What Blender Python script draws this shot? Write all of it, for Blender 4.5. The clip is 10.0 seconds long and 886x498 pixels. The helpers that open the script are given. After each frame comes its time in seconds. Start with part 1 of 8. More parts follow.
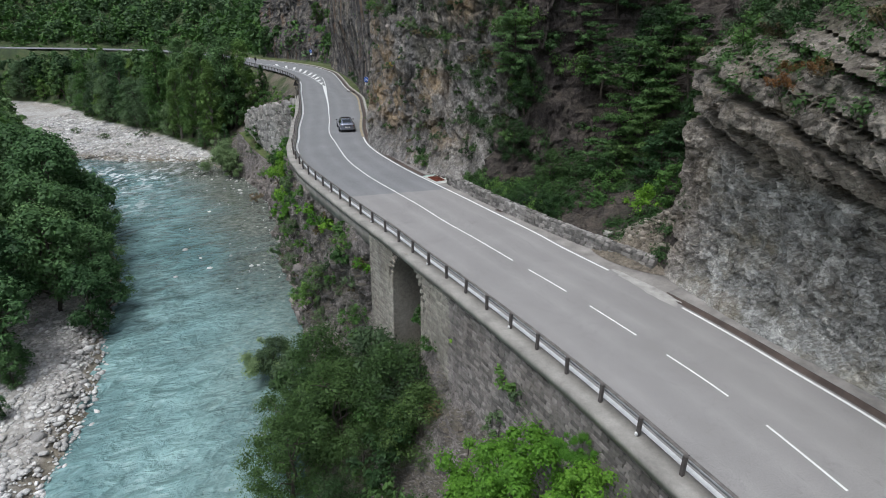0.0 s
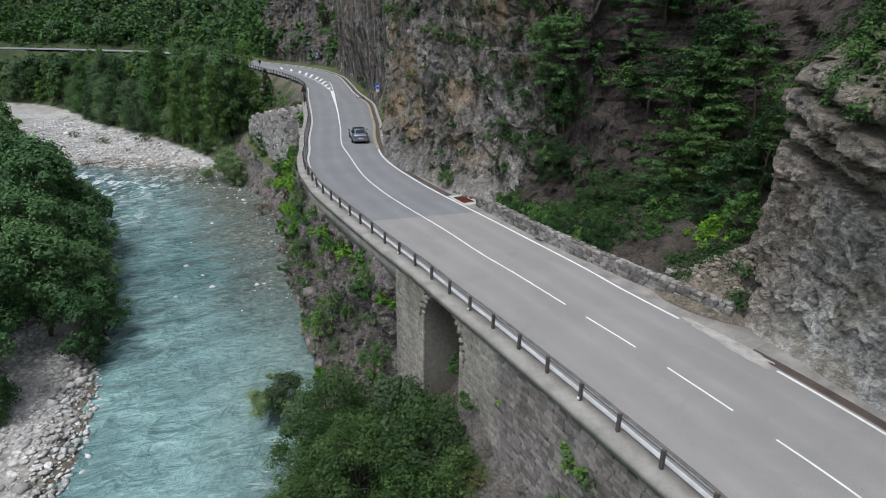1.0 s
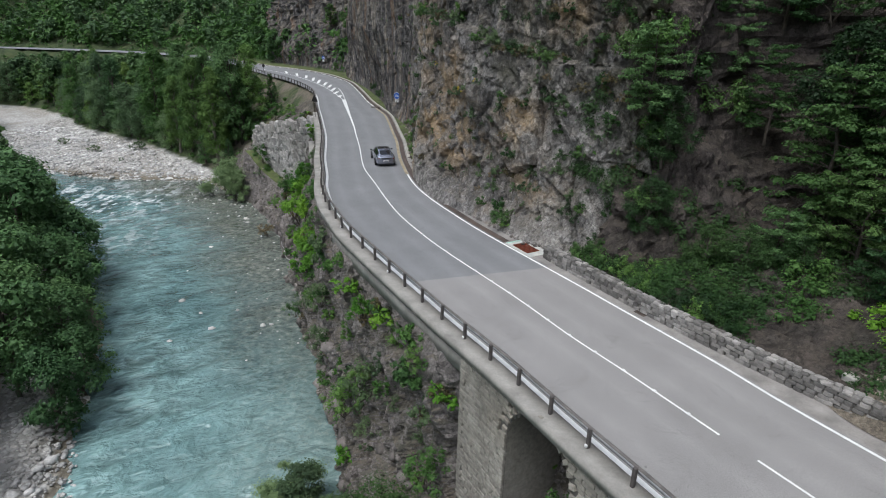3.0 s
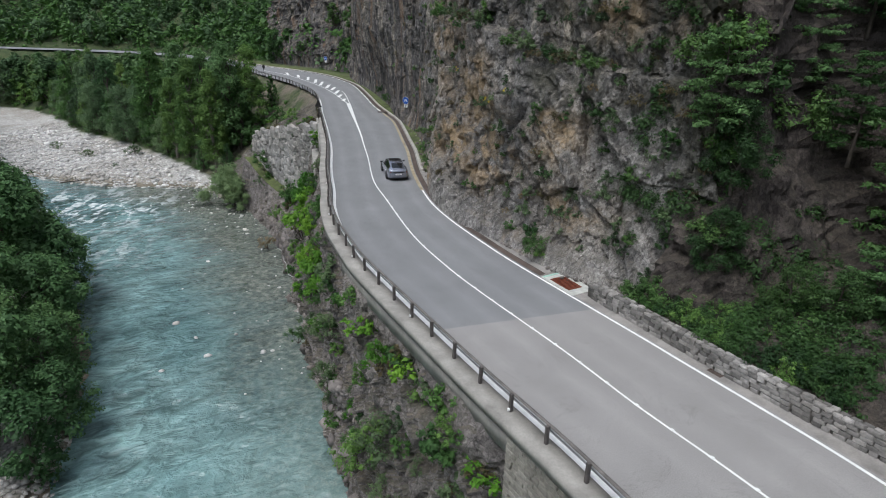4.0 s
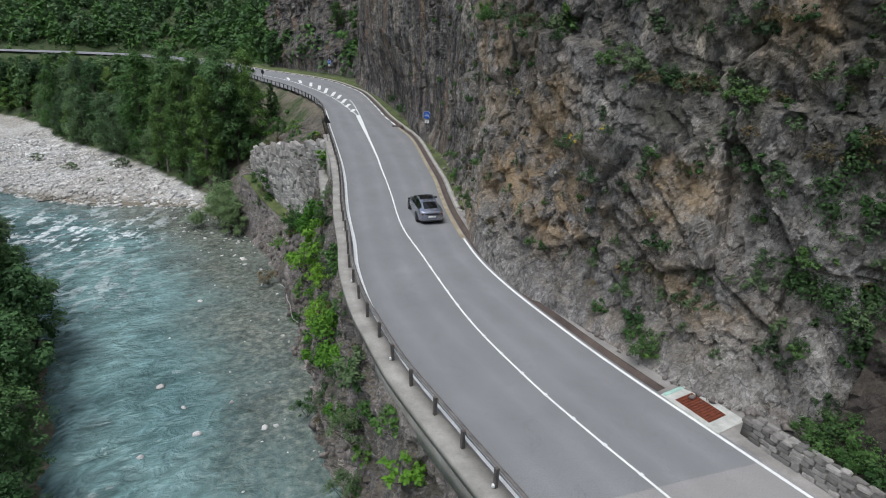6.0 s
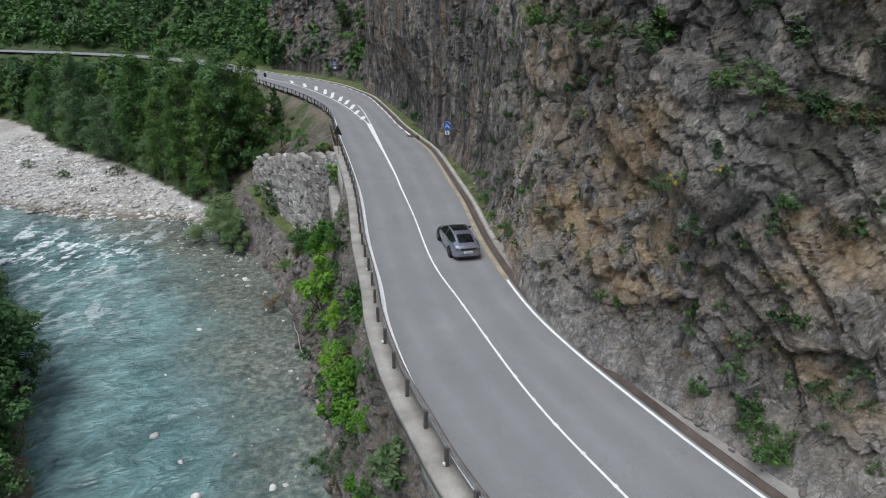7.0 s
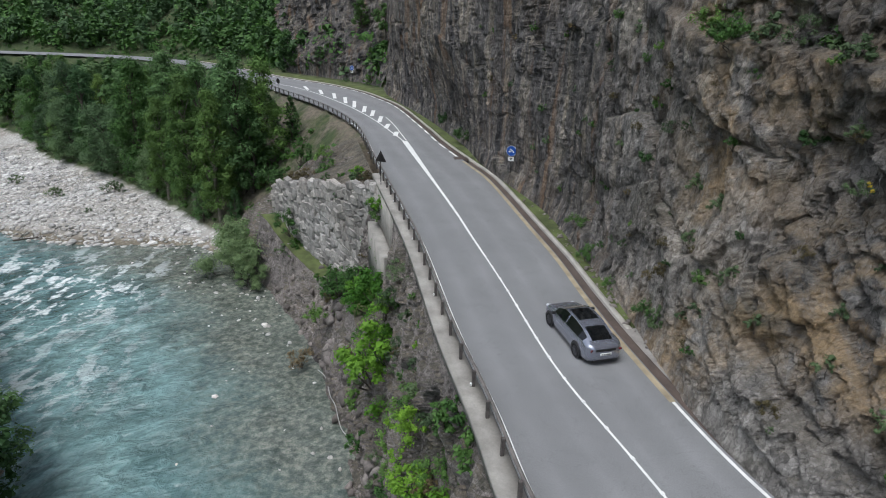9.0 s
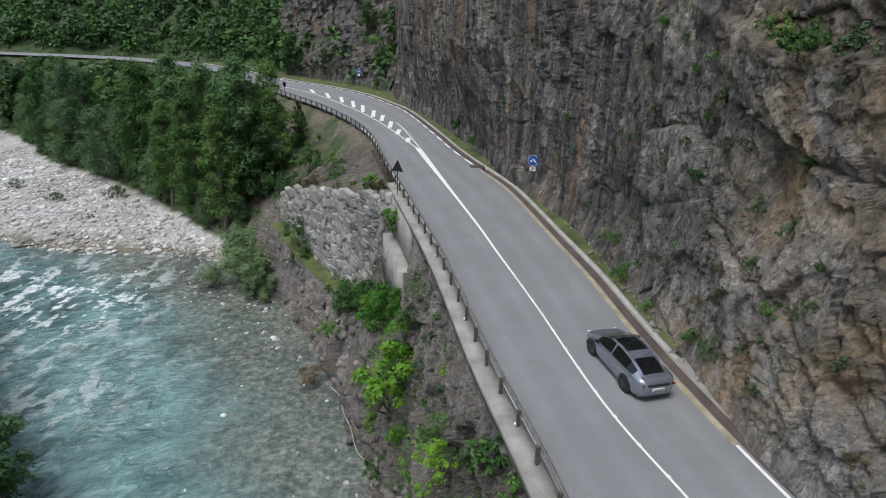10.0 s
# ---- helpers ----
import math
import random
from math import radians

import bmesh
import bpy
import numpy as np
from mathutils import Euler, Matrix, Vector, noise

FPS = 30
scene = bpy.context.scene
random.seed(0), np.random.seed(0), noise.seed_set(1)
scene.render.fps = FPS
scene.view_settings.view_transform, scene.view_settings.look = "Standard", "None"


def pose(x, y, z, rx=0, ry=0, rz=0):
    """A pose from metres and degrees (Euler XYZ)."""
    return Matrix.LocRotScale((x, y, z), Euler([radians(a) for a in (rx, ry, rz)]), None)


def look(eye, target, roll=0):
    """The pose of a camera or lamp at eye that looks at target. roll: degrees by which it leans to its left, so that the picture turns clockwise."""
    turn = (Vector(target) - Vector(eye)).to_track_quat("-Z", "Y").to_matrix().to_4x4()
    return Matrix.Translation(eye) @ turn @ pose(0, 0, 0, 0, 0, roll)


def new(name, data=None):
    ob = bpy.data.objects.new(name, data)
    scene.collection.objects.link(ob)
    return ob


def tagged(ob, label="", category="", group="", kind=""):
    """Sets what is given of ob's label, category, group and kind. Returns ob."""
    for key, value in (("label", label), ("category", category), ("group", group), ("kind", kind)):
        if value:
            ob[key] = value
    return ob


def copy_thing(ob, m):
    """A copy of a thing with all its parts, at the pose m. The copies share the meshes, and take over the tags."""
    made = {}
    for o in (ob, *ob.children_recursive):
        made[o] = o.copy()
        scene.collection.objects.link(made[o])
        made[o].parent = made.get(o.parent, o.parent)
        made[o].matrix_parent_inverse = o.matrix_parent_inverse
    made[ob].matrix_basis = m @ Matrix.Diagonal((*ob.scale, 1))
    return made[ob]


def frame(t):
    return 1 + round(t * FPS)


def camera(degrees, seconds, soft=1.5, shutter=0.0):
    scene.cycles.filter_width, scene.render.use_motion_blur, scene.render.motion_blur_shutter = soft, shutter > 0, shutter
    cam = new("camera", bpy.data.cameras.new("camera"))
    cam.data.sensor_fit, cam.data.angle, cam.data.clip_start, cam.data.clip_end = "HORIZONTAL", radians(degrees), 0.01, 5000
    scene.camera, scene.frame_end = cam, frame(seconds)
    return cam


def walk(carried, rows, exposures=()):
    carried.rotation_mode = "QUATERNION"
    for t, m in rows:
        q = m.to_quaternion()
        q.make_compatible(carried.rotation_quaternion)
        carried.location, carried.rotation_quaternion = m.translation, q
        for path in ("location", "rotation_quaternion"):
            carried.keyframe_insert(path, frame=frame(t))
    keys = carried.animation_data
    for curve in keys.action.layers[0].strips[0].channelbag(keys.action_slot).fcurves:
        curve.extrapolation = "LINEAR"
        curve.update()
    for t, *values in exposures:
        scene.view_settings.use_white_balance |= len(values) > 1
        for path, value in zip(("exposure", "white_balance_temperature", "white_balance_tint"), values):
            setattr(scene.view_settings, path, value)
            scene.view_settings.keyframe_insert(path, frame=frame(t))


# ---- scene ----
cam = camera(74.0, 10.0, soft=1.0)
PATH = [
    (0, (-0.506, 2.837, 13.392), (-0.748, 4.673, 12.635), 0.5),
    (0.5, (-1.864, 5.036, 13.516), (-2.107, 6.872, 12.76), 0.5),
    (1, (-3.288, 7.365, 13.539), (-3.529, 9.202, 12.788), 0.9),
    (1.5, (-4.57, 9.505, 13.611), (-4.81, 11.343, 12.86), 1.0),
    (2, (-5.905, 11.853, 13.591), (-6.143, 13.692, 12.842), 1.2),
    (2.5, (-7.092, 13.976, 13.547), (-7.327, 15.817, 12.801), 1.4),
    (4, (-10.451, 21.138, 13.57), (-10.684, 22.978, 12.82), 1.5),
    (4.5, (-11.441, 23.537, 13.616), (-11.675, 25.376, 12.865), 1.4),
    (5, (-12.555, 26.181, 13.673), (-12.789, 28.018, 12.919), 1.3),
    (6.5, (-16.446, 33.835, 13.919), (-16.671, 35.672, 13.163), 1.5),
    (7, (-18.056, 36.808, 13.994), (-18.281, 38.645, 13.235), 1.5),
    (7.5, (-19.66, 39.314, 14.067), (-19.883, 41.15, 13.305), 1.5),
    (8, (-21.565, 42.001, 14.08), (-21.783, 43.836, 13.317), 1.5),
    (8.5, (-23.272, 44.357, 14.166), (-23.49, 46.191, 13.399), 1.6),
    (9, (-24.967, 46.786, 14.217), (-25.184, 48.619, 13.449), 1.5),
    (9.5, (-26.213, 48.251, 14.362), (-26.428, 50.085, 13.594), 1.5),
    (10, (-26.81, 48.733, 14.335), (-27.025, 50.569, 13.57), 1.7),
]
walk(cam, [(t, look(eye, target, roll)) for t, eye, target, roll in PATH], exposures=[(0.0, 0.5, 6000, 8), (10.0, 0.5, 6000, 8)])

# ---- world, sun, exposure ----
world = bpy.data.worlds.new("sky")
scene.world = world
world.use_nodes = True
wnt = world.node_tree
sky = wnt.nodes.new("ShaderNodeTexSky")
sky.sky_type = "NISHITA"
sky.sun_disc = False
SUN_UP, SUN_TURN = radians(68), radians(215)
sky.sun_elevation, sky.sun_rotation = SUN_UP, SUN_TURN
sky.dust_density = 4.0
wash = wnt.nodes.new("ShaderNodeHueSaturation")
wash.inputs["Saturation"].default_value = 0.5
wnt.links.new(sky.outputs["Color"], wash.inputs["Color"])
wnt.links.new(wash.outputs["Color"], wnt.nodes["Background"].inputs["Color"])
wnt.nodes["Background"].inputs["Strength"].default_value = 0.12
sun_data = bpy.data.lights.new("sun", "SUN")
sun_data.energy, sun_data.angle, sun_data.color = 1.1, radians(25), (1.0, 0.97, 0.93)
sun = new("sun", sun_data)
sun.matrix_world = look((math.sin(SUN_TURN) * 50 * math.cos(SUN_UP), math.cos(SUN_TURN) * 50 * math.cos(SUN_UP), 50 * math.sin(SUN_UP)), (0, 0, 0))


# ---- numeric helpers ----
def arr(points):
    return np.array(points, float)


def spline(ctrl, step):
    """Catmull-Rom through the control points, resampled to even steps."""
    c = arr(ctrl)
    c = np.vstack([2 * c[0] - c[1], c, 2 * c[-1] - c[-2]])
    out = []
    for i in range(1, len(c) - 2):
        t = np.linspace(0, 1, 24, endpoint=False)[:, None]
        a, b, d, e = c[i - 1], c[i], c[i + 1], c[i + 2]
        out.append(0.5 * (2 * b + (d - a) * t + (2 * a - 5 * b + 4 * d - e) * t**2 + (3 * b - a - 3 * d + e) * t**3))
    p = np.vstack(out + [c[-2][None]])
    s = np.r_[0, np.cumsum(np.linalg.norm(np.diff(p, axis=0), axis=1))]
    n = max(2, int(round(s[-1] / step)) + 1)
    q = np.linspace(0, s[-1], n)
    return np.stack([np.interp(q, s, p[:, k]) for k in range(p.shape[1])], 1)


def rights(p):
    """Unit normals to the right of a plan curve."""
    d = np.gradient(p[:, :2], axis=0)
    d /= np.linalg.norm(d, axis=1)[:, None] + 1e-9
    return np.stack([d[:, 1], -d[:, 0]], 1)


def at_y(curve, y):
    """The index of the curve's point nearest to that y."""
    return int(np.argmin(abs(curve[:, 1] - y)))


def hashed(i, j, k, salt):
    h = (i.astype(np.int64) * 374761393 + j.astype(np.int64) * 668265263 + k.astype(np.int64) * 2147483647 + salt * 1274126177) & 0xFFFFFFFF
    h = ((h ^ (h >> 13)) * 1274126177) & 0xFFFFFFFF
    return ((h ^ (h >> 16)) & 0xFFFFFF) / 16777216.0


def vnoise(p, salt=0):
    """Smooth value noise, -1 to 1."""
    b = np.floor(p).astype(np.int64)
    f = p - b
    f = f * f * (3 - 2 * f)
    out = 0
    for dx in (0, 1):
        for dy in (0, 1):
            for dz in (0, 1):
                w = (f[:, 0] if dx else 1 - f[:, 0]) * (f[:, 1] if dy else 1 - f[:, 1]) * (f[:, 2] if dz else 1 - f[:, 2])
                out = out + w * hashed(b[:, 0] + dx, b[:, 1] + dy, b[:, 2] + dz, salt)
    return out * 2 - 1


def fbm(p, octaves=4, salt=0):
    out, amp, total = 0, 1.0, 0.0
    for o in range(octaves):
        out = out + amp * vnoise(p * 2.0**o + 17.3 * o, salt + o)
        total += amp
        amp *= 0.5
    return out / total


def cells(p, salt=0, square=False):
    """Cellular noise: nearest distance, gap to the second, a random number and the offset from the cell's centre; square gives angular blocks."""
    b = np.floor(p).astype(np.int64)
    f1 = np.full(len(p), 9.0)
    f2 = np.full(len(p), 9.0)
    rnd = np.zeros(len(p))
    off = np.zeros_like(p)
    for dx in (-1, 0, 1):
        for dy in (-1, 0, 1):
            for dz in (-1, 0, 1):
                c = b + (dx, dy, dz)
                q = c + np.stack([hashed(c[:, 0], c[:, 1], c[:, 2], salt + n) for n in (1, 2, 3)], 1)
                d = abs(p - q).max(1) if square else np.linalg.norm(p - q, axis=1)
                near = d < f1
                f2 = np.where(near, f1, np.minimum(f2, d))
                f1 = np.where(near, d, f1)
                rnd = np.where(near, hashed(c[:, 0], c[:, 1], c[:, 2], salt + 7), rnd)
                off = np.where(near[:, None], p - q, off)
    return f1, f2 - f1, rnd, off


# ---- mesh helpers ----
def fast_mesh(name, verts, faces):
    """A mesh from an array of corners and an array of equal-sided faces."""
    verts, faces = np.asarray(verts, np.float32), np.asarray(faces, np.int32)
    me = bpy.data.meshes.new(name)
    n = faces.shape[1]
    me.vertices.add(len(verts))
    me.vertices.foreach_set("co", verts.ravel())
    me.loops.add(faces.size)
    me.loops.foreach_set("vertex_index", faces.ravel())
    me.polygons.add(len(faces))
    me.polygons.foreach_set("loop_start", np.arange(0, faces.size, n, dtype=np.int32))
    me.polygons.foreach_set("loop_total", np.full(len(faces), n, np.int32))
    me.update(calc_edges=True)
    me.validate()
    return me


def grid_faces(nu, nv, flip=False):
    i = np.arange(nu - 1)[:, None] * nv + np.arange(nv - 1)[None]
    f = np.stack([i, i + nv, i + nv + 1, i + 1], -1).reshape(-1, 4)
    return f[:, ::-1] if flip else f


def smooth(me, on=True):
    me.polygons.foreach_set("use_smooth", np.full(len(me.polygons), on))
    return me


def thing(name, me, material, label="", category="", group="", kind="", parent=None):
    ob = new(name, me)
    if me is not None and material is not None:
        for m in material if isinstance(material, (list, tuple)) else [material]:
            me.materials.append(m)
    if parent:
        ob.parent = parent
    return tagged(ob, label, category, group, kind)


def part(name, bm, material, parent, label="", shade=False):
    """One bmesh as one mesh object under a thing or a part."""
    me = bpy.data.meshes.new(name)
    bm.normal_update()
    bm.to_mesh(me)
    bm.free()
    smooth(me, shade)
    ob = thing(name, me, material, label, parent=parent)
    return ob


def box(bm, size, m=Matrix(), bevel=0.0):
    made = bmesh.ops.create_cube(bm, size=1.0, matrix=m @ Matrix.Diagonal((*size, 1)))
    if bevel:
        edges = list({e for v in made["verts"] for e in v.link_edges})
        bmesh.ops.bevel(bm, geom=edges, offset=bevel, segments=1, affect="EDGES", profile=0.5)
    return bm


def tube(points, radii, sides=6):
    """Corners and faces of a tapering tube along points."""
    p = arr(points)
    d = np.gradient(p, axis=0)
    d /= np.linalg.norm(d, axis=1)[:, None] + 1e-9
    ref = np.where(abs(d[:, 2:3]) > 0.9, arr([[1, 0, 0]]), arr([[0, 0, 1]]))
    a = np.cross(d, ref)
    a /= np.linalg.norm(a, axis=1)[:, None]
    b = np.cross(d, a)
    th = np.linspace(0, 2 * np.pi, sides, endpoint=False)
    r = arr(radii)[:, None, None]
    v = p[:, None] + r * (np.cos(th)[None, :, None] * a[:, None] + np.sin(th)[None, :, None] * b[:, None])
    n = len(p)
    i = np.arange(n - 1)[:, None] * sides + np.arange(sides)[None]
    j = np.arange(n - 1)[:, None] * sides + (np.arange(sides)[None] + 1) % sides
    return v.reshape(-1, 3), np.stack([i, j, j + sides, i + sides], -1).reshape(-1, 4)


def merged(pieces):
    vs, fs, n = [], [], 0
    for v, f in pieces:
        vs.append(v)
        fs.append(np.asarray(f) + n)
        n += len(v)
    return np.vstack(vs), np.vstack(fs)


def ribbon(curve, a, b, za, zb, n=2):
    """A strip along a plan curve between two offsets to its right."""
    r = rights(curve)
    k = np.linspace(0, 1, n)
    a, b = np.broadcast_to(a, len(curve)), np.broadcast_to(b, len(curve))
    za, zb = np.broadcast_to(za, len(curve)), np.broadcast_to(zb, len(curve))
    off = a[:, None] * (1 - k) + b[:, None] * k
    z = za[:, None] * (1 - k) + zb[:, None] * k
    xy = curve[:, None, :2] + r[:, None] * off[..., None]
    v = np.concatenate([xy, z[..., None]], -1)
    return v.reshape(-1, 3), grid_faces(len(curve), n, flip=True)


def sweep(curve, profile):
    """A closed bar along a plan curve: profile of (offset to the right, height), counted round."""
    r = rights(curve)
    prof = arr(profile)
    v = np.concatenate([curve[:, None, :2] + r[:, None] * prof[None, :, :1], np.broadcast_to(prof[None, :, 1:], (len(curve), len(prof), 1))], -1)
    if curve.shape[1] > 2:
        v[..., 2] += curve[:, 2:3]
    n, k = len(curve), len(prof)
    i = np.arange(n - 1)[:, None] * k + np.arange(k)[None]
    j = np.arange(n - 1)[:, None] * k + (np.arange(k)[None] + 1) % k
    f = np.stack([i, i + k, j + k, j], -1).reshape(-1, 4)
    v = v.reshape(-1, 3)
    if k == 4:
        f = np.vstack([f, [[0, 1, 2, 3]], [[(n - 1) * k + 3, (n - 1) * k + 2, (n - 1) * k + 1, (n - 1) * k]]])
    return v, f


# ---- materials ----
def shader(name, rough=0.8, metal=0.0):
    m = bpy.data.materials.new(name)
    m.use_nodes = True
    b = m.node_tree.nodes["Principled BSDF"]
    b.inputs["Roughness"].default_value, b.inputs["Metallic"].default_value = rough, metal
    return m, m.node_tree, b


def node(nt, kind, operation="", feature="", blend_type="", **values):
    n = nt.nodes.new("ShaderNode" + kind)
    if operation:
        n.operation = operation
    if feature:
        n.feature = feature
    if blend_type:
        n.data_type, n.blend_type = "RGBA", blend_type
    for k, v in values.items():
        n.inputs[k.replace("_", " ")].default_value = v
    return n


def coords(nt, scale=(1, 1, 1), world_space=True):
    m = node(nt, "Mapping")
    m.inputs["Scale"].default_value = scale
    if world_space:
        nt.links.new(node(nt, "NewGeometry").outputs["Position"], m.inputs["Vector"])
    else:
        nt.links.new(node(nt, "TexCoord").outputs["Object"], m.inputs["Vector"])
    return m.outputs["Vector"]


def noise_tex(nt, vec, scale, detail=5.0, rough=0.6, distort=0.0):
    n = node(nt, "TexNoise", Scale=scale, Detail=detail, Roughness=rough, Distortion=distort)
    nt.links.new(vec, n.inputs["Vector"])
    return n.outputs["Fac"]


def ramp(nt, fac, stops):
    n = node(nt, "ValToRGB")
    e = n.color_ramp.elements
    while len(e) < len(stops):
        e.new(0.5)
    for el, (pos, col) in zip(e, stops):
        el.position = pos
        el.color = (*col, 1) if len(col) == 3 else col
    nt.links.new(fac, n.inputs["Fac"])
    return n.outputs["Color"]


def blend(nt, fac, a, b, mode="MIX"):
    n = node(nt, "Mix", blend_type=mode)
    for sock, v in ((n.inputs[0], fac), (n.inputs[6], a), (n.inputs[7], b)):
        if isinstance(v, (int, float)):
            sock.default_value = v
        elif isinstance(v, tuple):
            sock.default_value = (*v, 1)
        else:
            nt.links.new(v, sock)
    return n.outputs[2]


def grey(v):
    return (v, v, v)


def bump(nt, bsdf, height, strength=0.5, distance=0.05):
    n = node(nt, "Bump", Strength=strength, Distance=distance)
    nt.links.new(height, n.inputs["Height"])
    nt.links.new(n.outputs["Normal"], bsdf.inputs["Normal"])


def simple(name, colour, rough=0.7, metal=0.0, vary=0.15, scale=3.0, relief=0.2, world_space=False):
    """A plain surface with a little grain and wear."""
    m, nt, b = shader(name, rough, metal)
    v = coords(nt, world_space=world_space)
    lo, hi = tuple(c * (1 - vary) for c in colour), tuple(min(1, c * (1 + vary)) for c in colour)
    big = ramp(nt, noise_tex(nt, v, scale, 6), [(0.3, lo), (0.7, hi)])
    fine = ramp(nt, noise_tex(nt, v, scale * 14, 3), [(0.3, grey(0.85)), (0.7, grey(1.0))])
    nt.links.new(blend(nt, 1.0, big, fine, "MULTIPLY"), b.inputs["Base Color"])
    if relief:
        bump(nt, b, noise_tex(nt, v, scale * 10, 4), relief, 0.02)
    return m


def facets(nt, vec, scale):
    """Broken faces: a tilted height and a tone for each fragment, and the distance to its joints."""
    cell = node(nt, "TexVoronoi", Scale=scale)
    nt.links.new(vec, cell.inputs["Vector"])
    off = node(nt, "VectorMath", operation="SUBTRACT")
    nt.links.new(vec, off.inputs[0])
    nt.links.new(cell.outputs["Position"], off.inputs[1])
    tilt = node(nt, "VectorMath", operation="SUBTRACT")
    nt.links.new(cell.outputs["Color"], tilt.inputs[0])
    tilt.inputs[1].default_value = (0.5, 0.5, 0.5)
    dot = node(nt, "VectorMath", operation="DOT_PRODUCT")
    nt.links.new(off.outputs[0], dot.inputs[0])
    lean = node(nt, "VectorMath", operation="MULTIPLY")
    nt.links.new(tilt.outputs[0], lean.inputs[0])
    lean.inputs[1].default_value = (1.15, 1.15, 0.4)
    nt.links.new(lean.outputs[0], dot.inputs[1])
    sep = node(nt, "SeparateColor")
    nt.links.new(cell.outputs["Color"], sep.inputs[0])
    edge = node(nt, "TexVoronoi", feature="DISTANCE_TO_EDGE", Scale=scale)
    nt.links.new(vec, edge.inputs["Vector"])
    return dot.outputs["Value"], sep.outputs[0], sep.outputs[1], edge.outputs["Distance"]


def times_add(nt, a, k, c=None):
    m = node(nt, "Math", operation="MULTIPLY_ADD")
    nt.links.new(a, m.inputs[0])
    m.inputs[1].default_value = k
    if c is None:
        m.inputs[2].default_value = 0.0
    else:
        nt.links.new(c, m.inputs[2])
    return m.outputs[0]


def rock_material(name, base, moss, ochre, ochre_amount, shape=(1, 1, 0.6), turn=(0.16, 0.12, 0.3), stained=None, tone=0.28, relief=1.0, under=None, soil=0.5):
    """Broken limestone; stained gives the stretch in y over which black water streaks come in, tone how far fragments differ."""
    m, nt, b = shader(name, 0.93)
    b.inputs["Specular IOR Level"].default_value = 0.25
    v = coords(nt)
    turned = node(nt, "Mapping")
    turned.vector_type = "TEXTURE"
    nt.links.new(v, turned.inputs["Vector"])
    turned.inputs["Rotation"].default_value = turn
    turned.inputs["Scale"].default_value = tuple(1 / s for s in shape)
    warp = node(nt, "TexNoise", Scale=0.9, Detail=3.0, Roughness=0.55)
    nt.links.new(v, warp.inputs["Vector"])
    bent = blend(nt, 0.5, turned.outputs["Vector"], warp.outputs["Color"], "ADD")
    c = ramp(nt, noise_tex(nt, v, 0.30, 9, 0.62, 0.3), [(0.32, tuple(0.68 * x for x in base)), (0.5, base), (0.68, tuple(x * 1.28 for x in base))])
    c = blend(nt, 0.8, c, ramp(nt, noise_tex(nt, v, 0.08, 4, 0.6), [(0.36, (0.74, 0.73, 0.74)), (0.62, (1.12, 1.10, 1.06))]), "MULTIPLY")
    if under:
        # a bluish, finely splintered bed lies under the hard slabs
        att = node(nt, "Attribute")
        att.attribute_name = "under"
        blue = ramp(nt, noise_tex(nt, coords(nt, (1, 1, 0.35)), 1.6, 9, 0.72), [(0.32, tuple(0.6 * x for x in under)), (0.5, under), (0.66, tuple(1.3 * x for x in under))])
        warm = ramp(nt, noise_tex(nt, v, 0.32, 5, 0.65), [(0.5, grey(0)), (0.62, grey(0.75))])
        blue = blend(nt, warm, blue, (0.27, 0.235, 0.165))
        c = blend(nt, att.outputs["Fac"], c, blue)
    height = None
    for scale, width, k in ((1.9, 0.035, 0.16), (4.6, 0.05, 0.20), (10.5, 0.07, 0.16)):
        f, shade_, pick, gap = facets(nt, bent, scale)
        c = blend(nt, tone, c, ramp(nt, shade_, [(0.0, grey(0.45)), (0.5, grey(1.0)), (1.0, grey(1.6))]), "MULTIPLY")
        joint = ramp(nt, gap, [(0.0, grey(0.35)), (width, grey(1.0))])
        worn = ramp(nt, noise_tex(nt, v, scale * 0.7, 3), [(0.47, grey(0)), (0.56, grey(0.8))])
        c = blend(nt, worn, c, blend(nt, 1.0, c, joint, "MULTIPLY"))
        height = times_add(nt, f, k * relief, height)
    # rusty faces where the rock broke away
    fresh = node(nt, "Attribute")
    fresh.attribute_name = "fresh"
    och = ramp(nt, noise_tex(nt, v, 0.5, 7, 0.68, 0.4), [(0.40, grey(0)), (0.56, grey(0.9))])
    och = blend(nt, 1.0, och, fresh.outputs["Fac"], "MULTIPLY")
    rusty = ramp(nt, noise_tex(nt, v, 2.2, 7, 0.7), [(0.3, tuple(0.5 * x for x in ochre)), (0.5, ochre), (0.7, tuple(1.25 * x for x in ochre))])
    c = blend(nt, blend(nt, 1.0, och, grey(ochre_amount), "MULTIPLY"), c, blend(nt, 0.25, rusty, c))
    streak = ramp(nt, noise_tex(nt, coords(nt, (1.3, 1.3, 0.10)), 0.9, 6, 0.65), [(0.40, grey(0.55)), (0.56, grey(1.0))])
    c = blend(nt, 0.35, c, streak, "MULTIPLY")
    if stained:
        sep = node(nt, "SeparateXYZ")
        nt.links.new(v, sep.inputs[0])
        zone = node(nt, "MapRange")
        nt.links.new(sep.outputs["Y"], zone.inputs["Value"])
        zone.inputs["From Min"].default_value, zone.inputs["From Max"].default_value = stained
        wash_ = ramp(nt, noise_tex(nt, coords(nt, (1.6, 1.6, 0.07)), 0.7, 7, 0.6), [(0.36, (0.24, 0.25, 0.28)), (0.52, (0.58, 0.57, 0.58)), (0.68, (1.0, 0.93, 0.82))])
